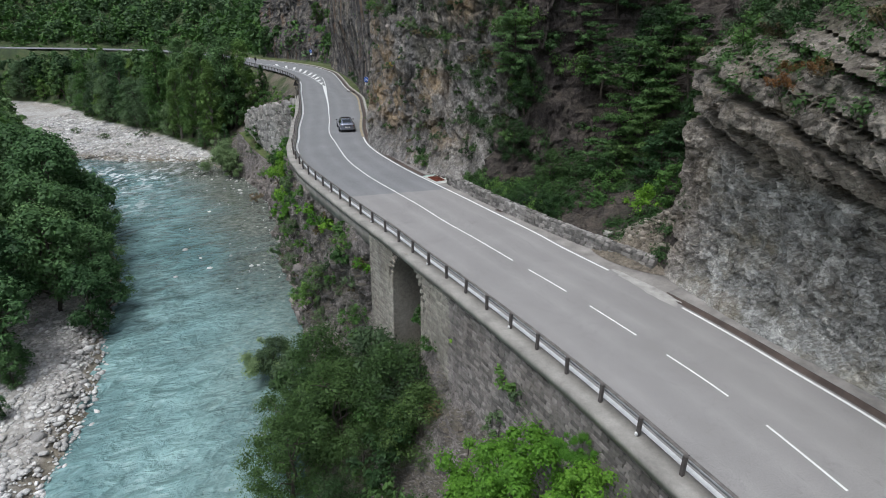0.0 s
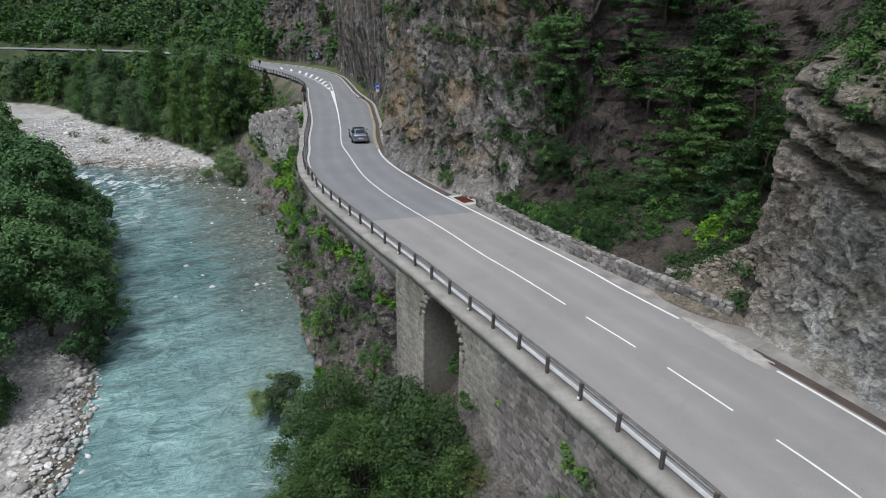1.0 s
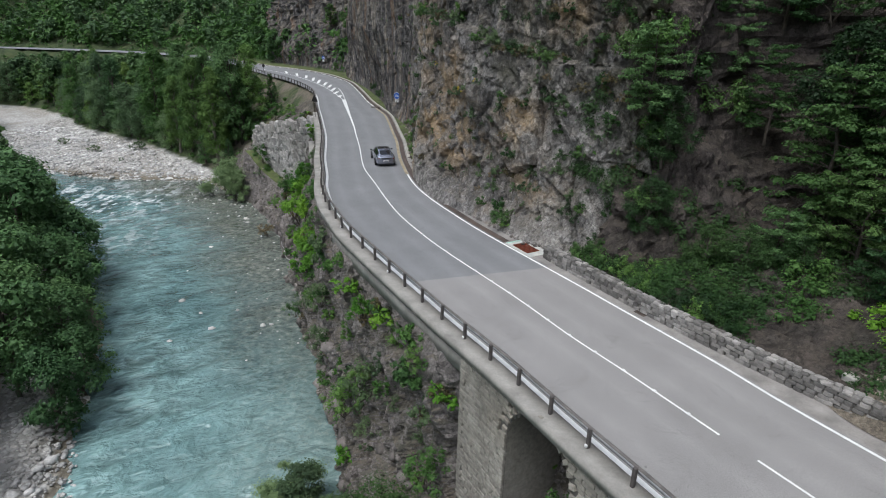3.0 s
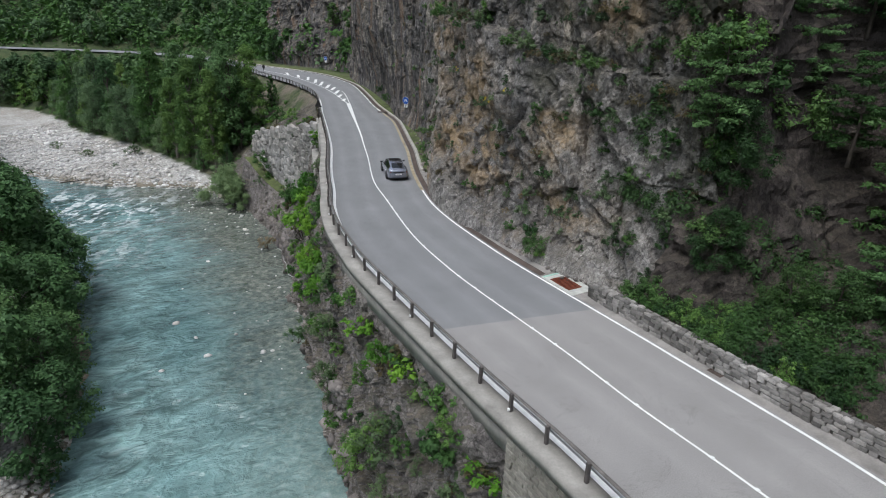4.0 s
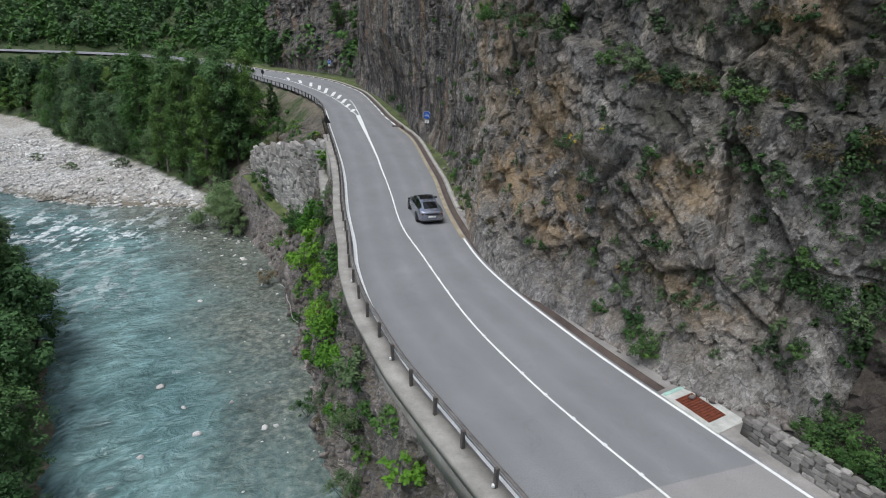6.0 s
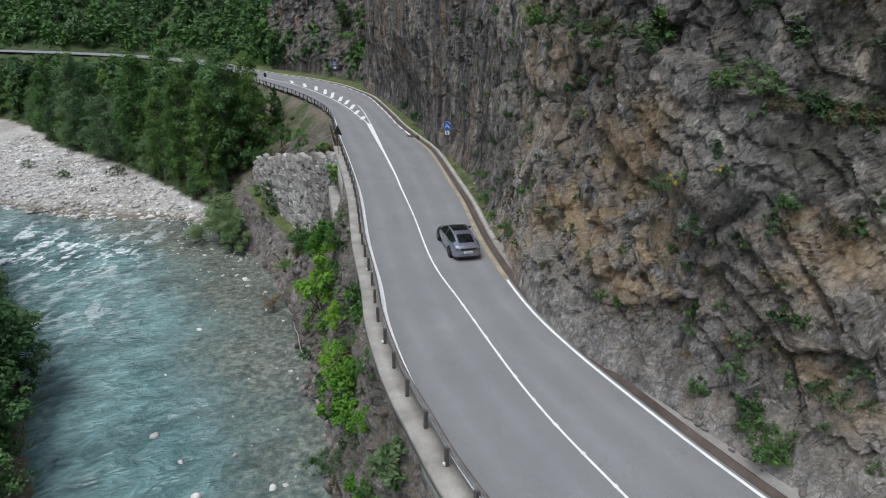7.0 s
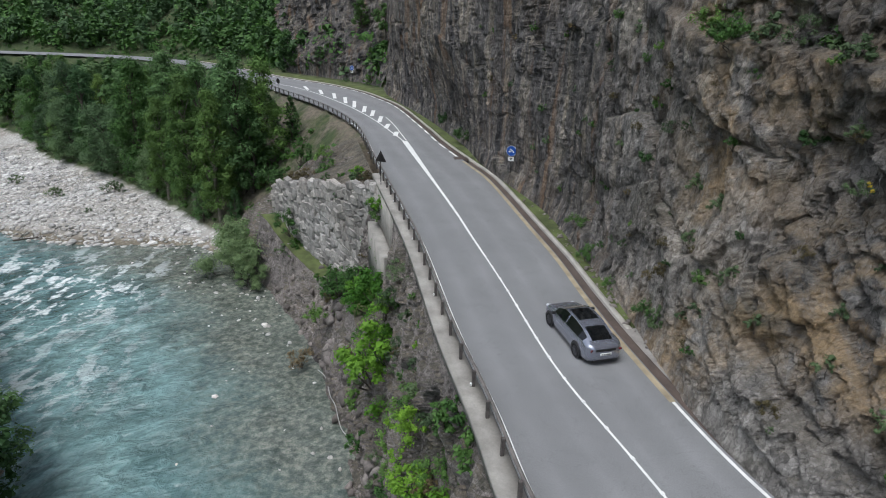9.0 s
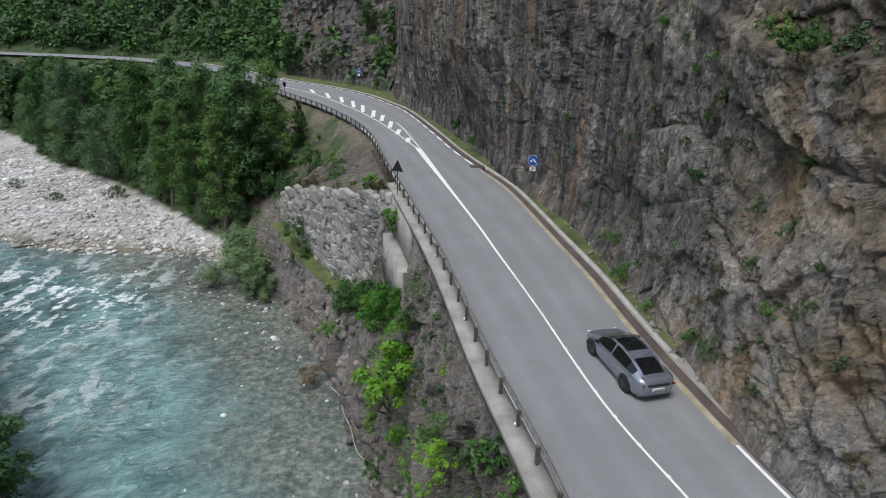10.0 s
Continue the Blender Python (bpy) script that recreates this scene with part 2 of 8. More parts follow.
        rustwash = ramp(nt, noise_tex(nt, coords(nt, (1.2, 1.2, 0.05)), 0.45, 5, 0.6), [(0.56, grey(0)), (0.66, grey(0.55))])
        # besides its stretch in y, the wash comes in from 7 to 12 m up
        height_zone = node(nt, "MapRange")
        nt.links.new(sep.outputs["Z"], height_zone.inputs["Value"])
        height_zone.inputs["From Min"].default_value, height_zone.inputs["From Max"].default_value, height_zone.inputs["To Max"].default_value = 7.0, 12.0, 0.8
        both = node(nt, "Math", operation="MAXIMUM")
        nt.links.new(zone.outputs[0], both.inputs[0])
        nt.links.new(height_zone.outputs[0], both.inputs[1])
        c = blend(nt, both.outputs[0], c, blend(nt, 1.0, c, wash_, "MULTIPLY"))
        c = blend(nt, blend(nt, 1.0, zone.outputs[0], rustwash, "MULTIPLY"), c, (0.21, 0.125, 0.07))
    # soil, dead leaves and moss lodged on ledges that face the sky
    geo = node(nt, "NewGeometry")
    up = node(nt, "SeparateXYZ")
    nt.links.new(geo.outputs["Normal"], up.inputs[0])
    lodge = ramp(nt, times_add(nt, noise_tex(nt, v, 1.3, 6, 0.7), 0.7, up.outputs["Z"]), [(0.85, grey(0)), (1.1, grey(soil))])
    c = blend(nt, lodge, c, ramp(nt, noise_tex(nt, v, 0.9, 5, 0.7), [(0.4, moss), (0.6, (0.15, 0.125, 0.09))]))
    overgrown = node(nt, "Attribute")
    overgrown.attribute_name = "overgrown"
    film_ = ramp(nt, times_add(nt, overgrown.outputs["Fac"], 0.2, noise_tex(nt, v, 0.28, 8, 0.72)), [(0.56, grey(0)), (0.70, grey(0.75))])
    c = blend(nt, film_, c, moss)
    grain = noise_tex(nt, v, 6.0, 9, 0.8)
    c = blend(nt, 0.75, c, ramp(nt, grain, [(0.32, grey(0.55)), (0.68, grey(1.4))]), "MULTIPLY")
    nt.links.new(c, b.inputs["Base Color"])
    bump(nt, b, times_add(nt, grain, 0.03, height), 1.0, 3.0)
    return m


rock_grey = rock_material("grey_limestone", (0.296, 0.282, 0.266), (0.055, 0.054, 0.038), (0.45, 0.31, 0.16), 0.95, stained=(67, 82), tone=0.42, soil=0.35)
rock_slope = rock_material("slope_rock", (0.245, 0.222, 0.210), (0.050, 0.052, 0.034), (0.24, 0.175, 0.10), 0.5, soil=0.7)
rock_strata = rock_material("bedded_limestone", (0.345, 0.312, 0.275), (0.07, 0.065, 0.042), (0.30, 0.20, 0.10), 0.3, (0.6, 0.6, 1.0), (0.0, 0.45, 0.0), tone=0.36, relief=0.7, under=(0.46, 0.455, 0.43))
# the gully's shade is put into this rock's darker base and moss colours
rock_gully = rock_material("shade_toned_gully_rock", (0.088, 0.075, 0.068), (0.016, 0.019, 0.010), (0.13, 0.10, 0.06), 0.3, soil=0.25)
rock_scree = rock_material("yellowish_scree", (0.27, 0.235, 0.19), (0.10, 0.085, 0.06), (0.30, 0.22, 0.13), 0.6, (1.3, 1.3, 1.3), relief=0.8, soil=0.2)


def asphalt_material():
    m, nt, b = shader("asphalt", 0.85)
    v = coords(nt)
    sep = node(nt, "SeparateXYZ")
    nt.links.new(v, sep.inputs[0])
    # the older pale surface and the newer bluish one meet at a slanting joint
    dot = node(nt, "VectorMath", operation="DOT_PRODUCT")
    nt.links.new(v, dot.inputs[0])
    dot.inputs[1].default_value = (-0.42, 0.907, 0)
    wob = node(nt, "Math", operation="MULTIPLY_ADD")
    nt.links.new(noise_tex(nt, v, 2.0, 4), wob.inputs[0])
    wob.inputs[1].default_value = 0.12
    nt.links.new(dot.outputs["Value"], wob.inputs[2])
    step = node(nt, "MapRange")
    nt.links.new(wob.outputs[0], step.inputs["Value"])
    step.inputs["From Min"].default_value, step.inputs["From Max"].default_value = JOINT, JOINT + 0.06
    c = blend(nt, step.outputs[0], (0.288, 0.275, 0.266), (0.214, 0.215, 0.219))
    patch = ramp(nt, noise_tex(nt, v, 0.25, 8, 0.68, 0.3), [(0.3, grey(0.90)), (0.7, grey(1.08))])
    c = blend(nt, 1.0, c, patch, "MULTIPLY")
    grain = ramp(nt, noise_tex(nt, v, 22, 4, 0.75), [(0.3, grey(0.74)), (0.7, grey(1.2))])
    c = blend(nt, 1.0, c, grain, "MULTIPLY")
    stain = ramp(nt, noise_tex(nt, v, 1.1, 6, 0.7), [(0.66, grey(1.0)), (0.75, grey(0.82))])
    c = blend(nt, 1.0, c, stain, "MULTIPLY")
    wear = node(nt, "Attribute")
    wear.attribute_name = "wear"
    faint = node(nt, "Math", operation="MULTIPLY")
    nt.links.new(wear.outputs["Fac"], faint.inputs[0])
    nt.links.new(ramp(nt, noise_tex(nt, v, 0.2, 4), [(0.3, grey(0.2)), (0.7, grey(1.0))]), faint.inputs[1])
    c = blend(nt, faint.outputs[0], blend(nt, 1.0, c, grey(0.95), "MULTIPLY"), blend(nt, 1.0, c, grey(1.13), "MULTIPLY"))
    spot = ramp(nt, noise_tex(nt, v, 3.1, 2, 0.5), [(0.76, grey(1.0)), (0.79, grey(0.55))])
    c = blend(nt, 1.0, c, spot, "MULTIPLY")
    fissure = node(nt, "Math", operation="SUBTRACT")
    nt.links.new(noise_tex(nt, v, 0.35, 8, 0.6, 0.8), fissure.inputs[0])
    fissure.inputs[1].default_value = 0.5
    apart = node(nt, "Math", operation="ABSOLUTE")
    nt.links.new(fissure.outputs[0], apart.inputs[0])
    c = blend(nt, 0.7, c, ramp(nt, apart.outputs[0], [(0.0, grey(0.7)), (0.004, grey(1.0))]), "MULTIPLY")
    nt.links.new(c, b.inputs["Base Color"])
    bump(nt, b, noise_tex(nt, v, 55, 3, 0.7), 0.35, 0.01)
    return m


JOINT = 46.15
asphalt = asphalt_material()
paint_white = simple("white_road_paint", (0.82, 0.82, 0.80), 0.7, vary=0.12, scale=2.0, relief=0.1, world_space=True)
paint_yellow = simple("ochre_road_edge", (0.36, 0.30, 0.20), 0.85, vary=0.35, scale=1.5, world_space=True)
concrete = simple("weathered_concrete", (0.30, 0.283, 0.256), 0.9, vary=0.28, scale=0.8, relief=0.4, world_space=True)
kerb_stone = simple("kerb_concrete", (0.40, 0.38, 0.34), 0.9, vary=0.22, scale=0.9, relief=0.4, world_space=True)
gutter_dark = simple("gutter_concrete", (0.088, 0.066, 0.055), 0.9, vary=0.35, scale=0.7, world_space=True)
shoulder = simple("gritty_shoulder", (0.27, 0.25, 0.23), 0.95, vary=0.3, scale=0.9, relief=0.5, world_space=True)
old_wood = simple("weathered_wood", (0.155, 0.14, 0.13), 0.85, vary=0.35, scale=2.5, relief=0.5)
post_wood = simple("post_wood", (0.10, 0.088, 0.082), 0.85, vary=0.3, scale=3, relief=0.4)
steel = simple("galvanised_steel", (0.45, 0.46, 0.47), 0.45, 0.8, vary=0.15)
dark_metal = simple("dark_sign_back", (0.03, 0.027, 0.026), 0.6, 0.3)
rust = simple("rusted_iron", (0.17, 0.045, 0.022), 0.85, 0.2, vary=0.35, scale=5, relief=0.5)
joint_dark = simple("dark_joint", (0.13, 0.12, 0.108), 0.95, vary=0.25, scale=2, world_space=True)
mortar = simple("mortar", (0.15, 0.14, 0.126), 0.95, vary=0.2, scale=2, world_space=True)


def stone_material(name, colour, spread):
    """Masonry stones that differ from piece to piece."""
    m, nt, b = shader(name, 0.92)
    v = coords(nt)
    rnd = node(nt, "ObjectInfo").outputs["Random"]
    isl = node(nt, "NewGeometry").outputs["Random Per Island"]
    add = node(nt, "Math", operation="ADD")
    nt.links.new(rnd, add.inputs[0])
    nt.links.new(isl, add.inputs[1])
    fr = node(nt, "Math", operation="FRACT")
    nt.links.new(add.outputs[0], fr.inputs[0])
    lo, hi = tuple(c * (1 - spread) for c in colour), tuple(c * (1 + spread) for c in colour)
    c = ramp(nt, fr.outputs[0], [(0.0, lo), (0.6, colour), (1.0, hi)])
    c = blend(nt, 1.0, c, ramp(nt, noise_tex(nt, v, 0.09, 5, 0.65), [(0.36, (0.76, 0.735, 0.70)), (0.56, grey(1.05))]), "MULTIPLY")
    g = ramp(nt, noise_tex(nt, v, 5, 7, 0.7), [(0.3, grey(0.65)), (0.7, grey(1.2))])
    c = blend(nt, 1.0, c, g, "MULTIPLY")
    st = ramp(nt, noise_tex(nt, coords(nt, (1, 1, 0.3)), 0.5, 5), [(0.4, grey(0.72)), (0.62, grey(1.0))])
    c = blend(nt, 1.0, c, st, "MULTIPLY")
    nt.links.new(c, b.inputs["Base Color"])
    bump(nt, b, noise_tex(nt, v, 14, 6, 0.7), 0.6, 0.03)
    return m


stone_wall_mat = stone_material("parapet_stone", (0.285, 0.270, 0.252), 0.5)
masonry_mat = stone_material("pale_masonry", (0.36, 0.335, 0.29), 0.2)
masonry_dark = stone_material("dark_masonry", (0.265, 0.24, 0.226), 0.42)
dry_stone = stone_material("dry_stone", (0.40, 0.38, 0.355), 0.28)
boulder_mat = stone_material("river_boulder", (0.66, 0.645, 0.62), 0.32)


def leaf_material(name, lo, hi, glow=0.35, tones=(1.45, 0.6)):
    m, nt, b = shader(name, 0.6)
    isl = node(nt, "NewGeometry").outputs["Random Per Island"]
    rnd = node(nt, "ObjectInfo").outputs["Random"]
    c = ramp(nt, isl, [(0.0, tuple(0.7 * x + 0.3 * y for x, y in zip(lo, hi))), (1.0, tuple(0.2 * x + 0.8 * y for x, y in zip(lo, hi)))])
    hue = node(nt, "HueSaturation")
    shift = node(nt, "MapRange")
    nt.links.new(rnd, shift.inputs["Value"])
    shift.inputs["To Min"].default_value, shift.inputs["To Max"].default_value = 0.486, 0.520
    nt.links.new(shift.outputs[0], hue.inputs["Hue"])
    val = node(nt, "MapRange")
    nt.links.new(rnd, val.inputs["Value"])
    val.inputs["To Min"].default_value, val.inputs["To Max"].default_value = tones
    nt.links.new(val.outputs[0], hue.inputs["Value"])
    nt.links.new(c, hue.inputs["Color"])
    nt.links.new(hue.outputs["Color"], b.inputs["Base Color"])
    b.inputs["Specular IOR Level"].default_value = 0.25
    tr = node(nt, "BsdfTranslucent")
    nt.links.new(hue.outputs["Color"], tr.inputs["Color"])
    mix = node(nt, "MixShader")
    mix.inputs[0].default_value = glow
    nt.links.new(b.outputs[0], mix.inputs[1])
    nt.links.new(tr.outputs[0], mix.inputs[2])
    nt.links.new(mix.outputs[0], nt.nodes["Material Output"].inputs["Surface"])
    return m


leaf_dark = leaf_material("dark_leaves", (0.014, 0.038, 0.010), (0.080, 0.158, 0.042), 0.2)
# dark leaf green, lowered further to stand in for shadow between the boughs
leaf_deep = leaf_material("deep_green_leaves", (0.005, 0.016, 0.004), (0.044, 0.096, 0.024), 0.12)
leaf_mid = leaf_material("green_leaves", (0.024, 0.066, 0.014), (0.135, 0.250, 0.058), 0.25)
leaf_hill = leaf_material("hillside_leaves", (0.045, 0.086, 0.035), (0.145, 0.235, 0.090), 0.25)
leaf_bright = leaf_material("bright_leaves", (0.040, 0.11, 0.010), (0.160, 0.33, 0.034), 0.3)
leaf_grey = leaf_material("grey_green_leaves", (0.034, 0.062, 0.028), (0.115, 0.170, 0.075), 0.2)
leaf_dry = leaf_material("dry_leaves", (0.09, 0.072, 0.04), (0.18, 0.145, 0.075))
leaf_rust = leaf_material("rusty_dry_leaves", (0.12, 0.055, 0.02), (0.22, 0.11, 0.04))
leaf_bank = leaf_material("riverside_leaves", (0.014, 0.042, 0.014), (0.122, 0.230, 0.078), 0.22)
leaf_shore = leaf_material("lower_bank_leaves", (0.012, 0.030, 0.008), (0.066, 0.122, 0.030), 0.15)
leaf_sallow = leaf_material("sallow_leaves", (0.075, 0.125, 0.052), (0.205, 0.290, 0.130), 0.3, (1.2, 1.0))
leaf_willow = leaf_material("willow_leaves", (0.050, 0.094, 0.040), (0.155, 0.240, 0.105), 0.25)
leaf_olive = leaf_material("olive_leaves", (0.040, 0.088, 0.018), (0.195, 0.305, 0.072), 0.28)
bark = simple("bark", (0.075, 0.062, 0.05), 0.95, vary=0.4, scale=3, relief=0.6)
bark_pale = simple("pale_bark", (0.2, 0.18, 0.15), 0.95, vary=0.35, scale=3, relief=0.5)


# ---- plan curves of the road, the banks and the cliff ----
L_CTRL = [(11, -40), (11, -15), (10.8, -2), (10, 5), (8.6, 10.5), (6.9, 14.7), (5, 18), (2.7, 21.7), (-0.3, 26), (-3.5, 30.4), (-6, 33.7), (-8.5, 37.1),
          (-11.2, 40.5), (-13.7, 43.8), (-16.4, 47.4), (-19, 51), (-20.6, 53.7), (-22.2, 56.6), (-24, 60.8), (-25.3, 64.8), (-27.5, 70.9), (-30.9, 81.4),
          (-35.7, 94.1), (-38.4, 101), (-43.5, 114.5), (-48.5, 123.5), (-55.5, 132.9), (-63.1, 141.2), (-70, 149), (-82, 163), (-95, 174.5), (-110, 183),
          (-124, 187), (-140, 188.5), (-160, 188), (-190, 187), (-240, 188)]
C_CTRL = [(15, -40), (15, -15), (14.3, 0), (13, 9), (11.6, 13.8), (9.9, 18), (7.8, 22.4), (5.2, 26.4), (2.3, 30.5), (-0.5, 34.1), (-3.2, 37.6), (-5.3, 40.2),
          (-7.7, 43.5), (-9.9, 46.3), (-11.8, 48.7), (-14, 51.7), (-16.9, 56.4), (-20.3, 63.6), (-22.6, 68.7), (-25.1, 76.5), (-27.4, 83.3), (-29.1, 88.4),
          (-33.2, 99.9), (-37.2, 111.1)]
R_CTRL = [(19, -40), (19, -15), (18.5, 0), (17.8, 7), (16.2, 13), (14.5, 17.5), (12.6, 21.6), (10.8, 24.7), (9.2, 27.4), (7.2, 30.4), (5.3, 32.9), (2.5, 36.5),
          (0.6, 39.2), (-2.9, 43.7), (-4.2, 45.4), (-7.6, 49.7), (-9.8, 52.5), (-11.9, 55.4), (-14.9, 60), (-17.1, 64.3), (-19.3, 70.6), (-20.7, 75.6),
          (-21.9, 80.4), (-23.5, 85.7), (-27, 97), (-29.6, 102.8), (-33.3, 110.8), (-36.6, 119.1), (-42.7, 133.5), (-47.3, 141), (-52.3, 147.8), (-60.1, 155),
          (-68.9, 160.8), (-75, 165), (-88, 176), (-104, 187), (-122, 193.5), (-140, 195.5), (-160, 195), (-190, 194), (-240, 195)]
rail_curve = spline(L_CTRL, 0.5)
centre_curve = spline(C_CTRL, 0.5)
edge_curve = spline(R_CTRL, 0.5)
WATER = -16.3


def side(curve, offset):
    """The curve moved to its right."""
    return curve + rights(curve) * offset


def between(curve, y0, y1):
    a, b = sorted((at_y(curve, y0), at_y(curve, y1)))
    return curve[a : b + 1]


def nearest(points, curve):
    """For each plan point its distance to a curve and the sign of its side (right is positive)."""
    d = np.full(len(points), 1e9)
    s = np.ones(len(points))
    r = rights(curve)
    for i in range(0, len(points), 4000):
        q = points[i : i + 4000]
        dd = ((q[:, None] - curve[None]) ** 2).sum(-1)
        k = dd.argmin(1)
        d[i : i + 4000] = np.sqrt(dd[np.arange(len(q)), k])
        s[i : i + 4000] = np.sign(((q - curve[k]) * r[k]).sum(1))
    return d, s


# ---- rock sheets ----
def rock_push(p, big, mid, small, salt, squash=(1, 1, 1), rubbly=None, dip=(0.0, 0.0)):
    """How far broken rock stands out at each place: tilted angular blocks of four sizes with open joints between them.
    dip tips the bedding; rubbly (0 to 1 a place) says where it breaks small."""
    q = p.copy()
    q[:, 2] += dip[0] * p[:, 0] + dip[1] * p[:, 1]
    q = q * arr(squash)
    w = q + 0.28 * np.stack([fbm(q * 0.45, 2, salt + 40), fbm(q * 0.45, 2, salt + 50), fbm(q * 0.45, 2, salt + 60)], 1)
    ca, sa = math.cos(0.62), math.sin(0.62)
    w = np.stack([w[:, 0] * 0.8 + w[:, 1] * 0.6, (w[:, 1] * 0.8 - w[:, 0] * 0.6) * ca + w[:, 2] * sa, w[:, 2] * ca - (w[:, 1] * 0.8 - w[:, 0] * 0.6) * sa], 1)
    rub = np.ones(len(p)) if rubbly is None else rubbly
    out = big * fbm(q * 0.10, 3, salt)
    for size, amp, sl in ((0.22, mid, 1), (0.55, mid * 0.62 * (0.55 + 0.45 * rub), 2), (1.35, small * 1.15 * (0.3 + 0.7 * rub), 3), (3.2, small * 0.42 * (0.3 + 0.7 * rub), 4)):
        _, gap, rnd, off = cells(w * arr((1, 0.8, 1.25)) * size, salt + 10 * sl, sl != 1)
        tilt = 1.1 * (off[:, 0] * (rnd - 0.5) + off[:, 1] * (((rnd * 3.7) % 1) - 0.5)) + 0.8 * off[:, 2] * (((rnd * 7.13) % 1) - 0.5)
        open_ = ((rnd * 13.7) % 1) > 0.4
        out = out + amp * ((rnd - 0.5) * 1.1 + tilt * 1.3 - 0.6 * open_ * np.clip(1 - gap / 0.07, 0, 1) ** 2)
    return out


def soften(push, rows, times=1):
    """Takes the harshest steps between blocks off, over neighbouring points of a sheet."""
    g = push.reshape(-1, rows)
    for k in range(times):
        g = np.pad(g, 1, mode="edge")
        g = 0.1 * g[:-2] + 0.8 * g[1:-1] + 0.1 * g[2:]
        g = 0.1 * g[:, :-2] + 0.8 * g[:, 1:-1] + 0.1 * g[:, 2:]
    return g.ravel()


def note(me, name, values):
    """Keeps one number for each corner of a mesh, for its material."""
    a = me.attributes.new(name, "FLOAT", "POINT")
    a.data.foreach_set("value", np.asarray(values, np.float32))
    return me


def main_cliff():
    base = spline([(4, 54.5), (1, 50.5), (-1, 49.5), (-4, 50.4), (-6.4, 51.4), (-8.2, 52.8), (-9.8, 54.8), (-11.5, 56.9), (-13, 58.7), (-14.6, 60.9), (-16.2, 64), (-17.4, 68),
                   (-18.3, 73), (-19.4, 78.5), (-20.5, 83), (-22, 89), (-25, 96), (-27.5, 102), (-30.2, 110), (-36.5, 125), (-44, 140), (-47, 147), (-48.5, 153), (-45, 161), (-36, 168)], 0.085)
    r = rights(base)
    # the far stretch needs fewer columns
    far = np.arange(len(base)) > at_y(base, 84)
    keep = ~far | (np.arange(len(base)) % 4 == 0)
    base, r = base[keep], r[keep]
    # rows above about 17 m are unseen, added to keep sky off the gully
    z = np.r_[np.arange(-0.8, 16.5, 0.09), np.arange(16.5, 30, 1.0), np.arange(31, 95, 4.0)]
    u = base[:, 1][:, None]
    zz = z[None]
    lean = np.interp(base[:, 1], [49, 52, 57, 66, 74, 86, 98, 107, 116, 135, 150], [0.16, 0.11, 0.075, 0.08, 0.04, -0.02, 0.0, -0.22, -0.22, -0.08, 0.1])
    # an old ledge runs across the face, with a second tier set back above it
    shelf = np.interp(u, [49, 55, 57.6, 60, 72, 82], [10.6, 11.1, 12.1, 12.8, 13.2, 15.5])
    step = np.interp(u, [49, 53, 70, 76, 82], [0.8, 0.9, 0.7, 0.3, 0.0])
    back = lean[:, None] * np.clip(zz, 0, 11) + np.clip(zz - 17, 0, None) * 0.25 + step * np.clip((zz - shelf) / 0.35, 0, 1)
    back = back - np.maximum(0, 0.35 - zz * 0.2) * 1.2
    # hollows where the rock fell out, and the noses that overhang them
    hollow = np.zeros((len(base), len(z)))
    for y0, z0, sy, sz, d in ((59.5, 5.6, 3.2, 2.2, 0.2), (54.2, 7.6, 1.3, 1.5, 0.35), (64.5, 4.6, 2.4, 1.5, 0.2), (52.8, 3.4, 1.6, 1.6, 0.2), (70.5, 8.2, 2.5, 2.6, 0.2), (57.7, 8.7, 1.5, 0.8, -0.4),
                              (55.3, 9.4, 1.2, 0.7, -0.35)):
        hollow = hollow + d * np.exp(-(((u - y0) / sy) ** 2) - ((zz - z0) / sz) ** 2)
    back = back + hollow
    p = np.concatenate([base[:, None] + r[:, None] * back[..., None], np.broadcast_to(z[None, :, None], (len(base), len(z), 1))], -1).reshape(-1, 3)
    rub = np.clip(0.55 + 1.1 * fbm(p * 0.16, 3, 201) + 0.3 * np.clip((72 - p[:, 1]) / 8, -1, 1), 0, 1)
    calm = np.interp(p[:, 1], [68, 80], [1.0, 0.72])
    push = soften(calm * rock_push(p, 0.9, 0.62, 0.24, 3, (1, 1, 0.75), rub, (0.35, 0.1)), len(z))
    wall = np.interp(p[:, 1], [70, 84], [0, 1]) * (0.5 * fbm(p * arr((0.5, 0.5, 0.10)), 4, 211) + 0.22 * (cells(p * arr((0.9, 0.9, 0.18)), 215)[2] - 0.5))
    push = push + wall
    near = np.clip(p[:, 2] / 1.5, 0.08, 1)
    p[:, :2] -= np.repeat(r, len(z), 0) * (np.clip(push, -0.5 - 0.6 * np.clip(p[:, 2], 0, 3), 0.3 + 0.5 * np.clip(p[:, 2], 0, 3)) * near)[:, None]
    me = fast_mesh("cliff", p, grid_faces(len(base), len(z), flip=True))
    fresh = np.clip(hollow.ravel() * 5, 0, 1) + np.clip((fbm(p * 0.13, 3, 221) - 0.02) * 3.0, 0, 0.9) * np.clip((80 - p[:, 1]) / 6, 0.25, 1) + 0.7 * np.clip((p[:, 2] - 11.5) / 2, 0, 1) * np.clip((57 - p[:, 1]) / 3, 0, 1)
    note(me, "fresh", np.clip(fresh, 0, 1))
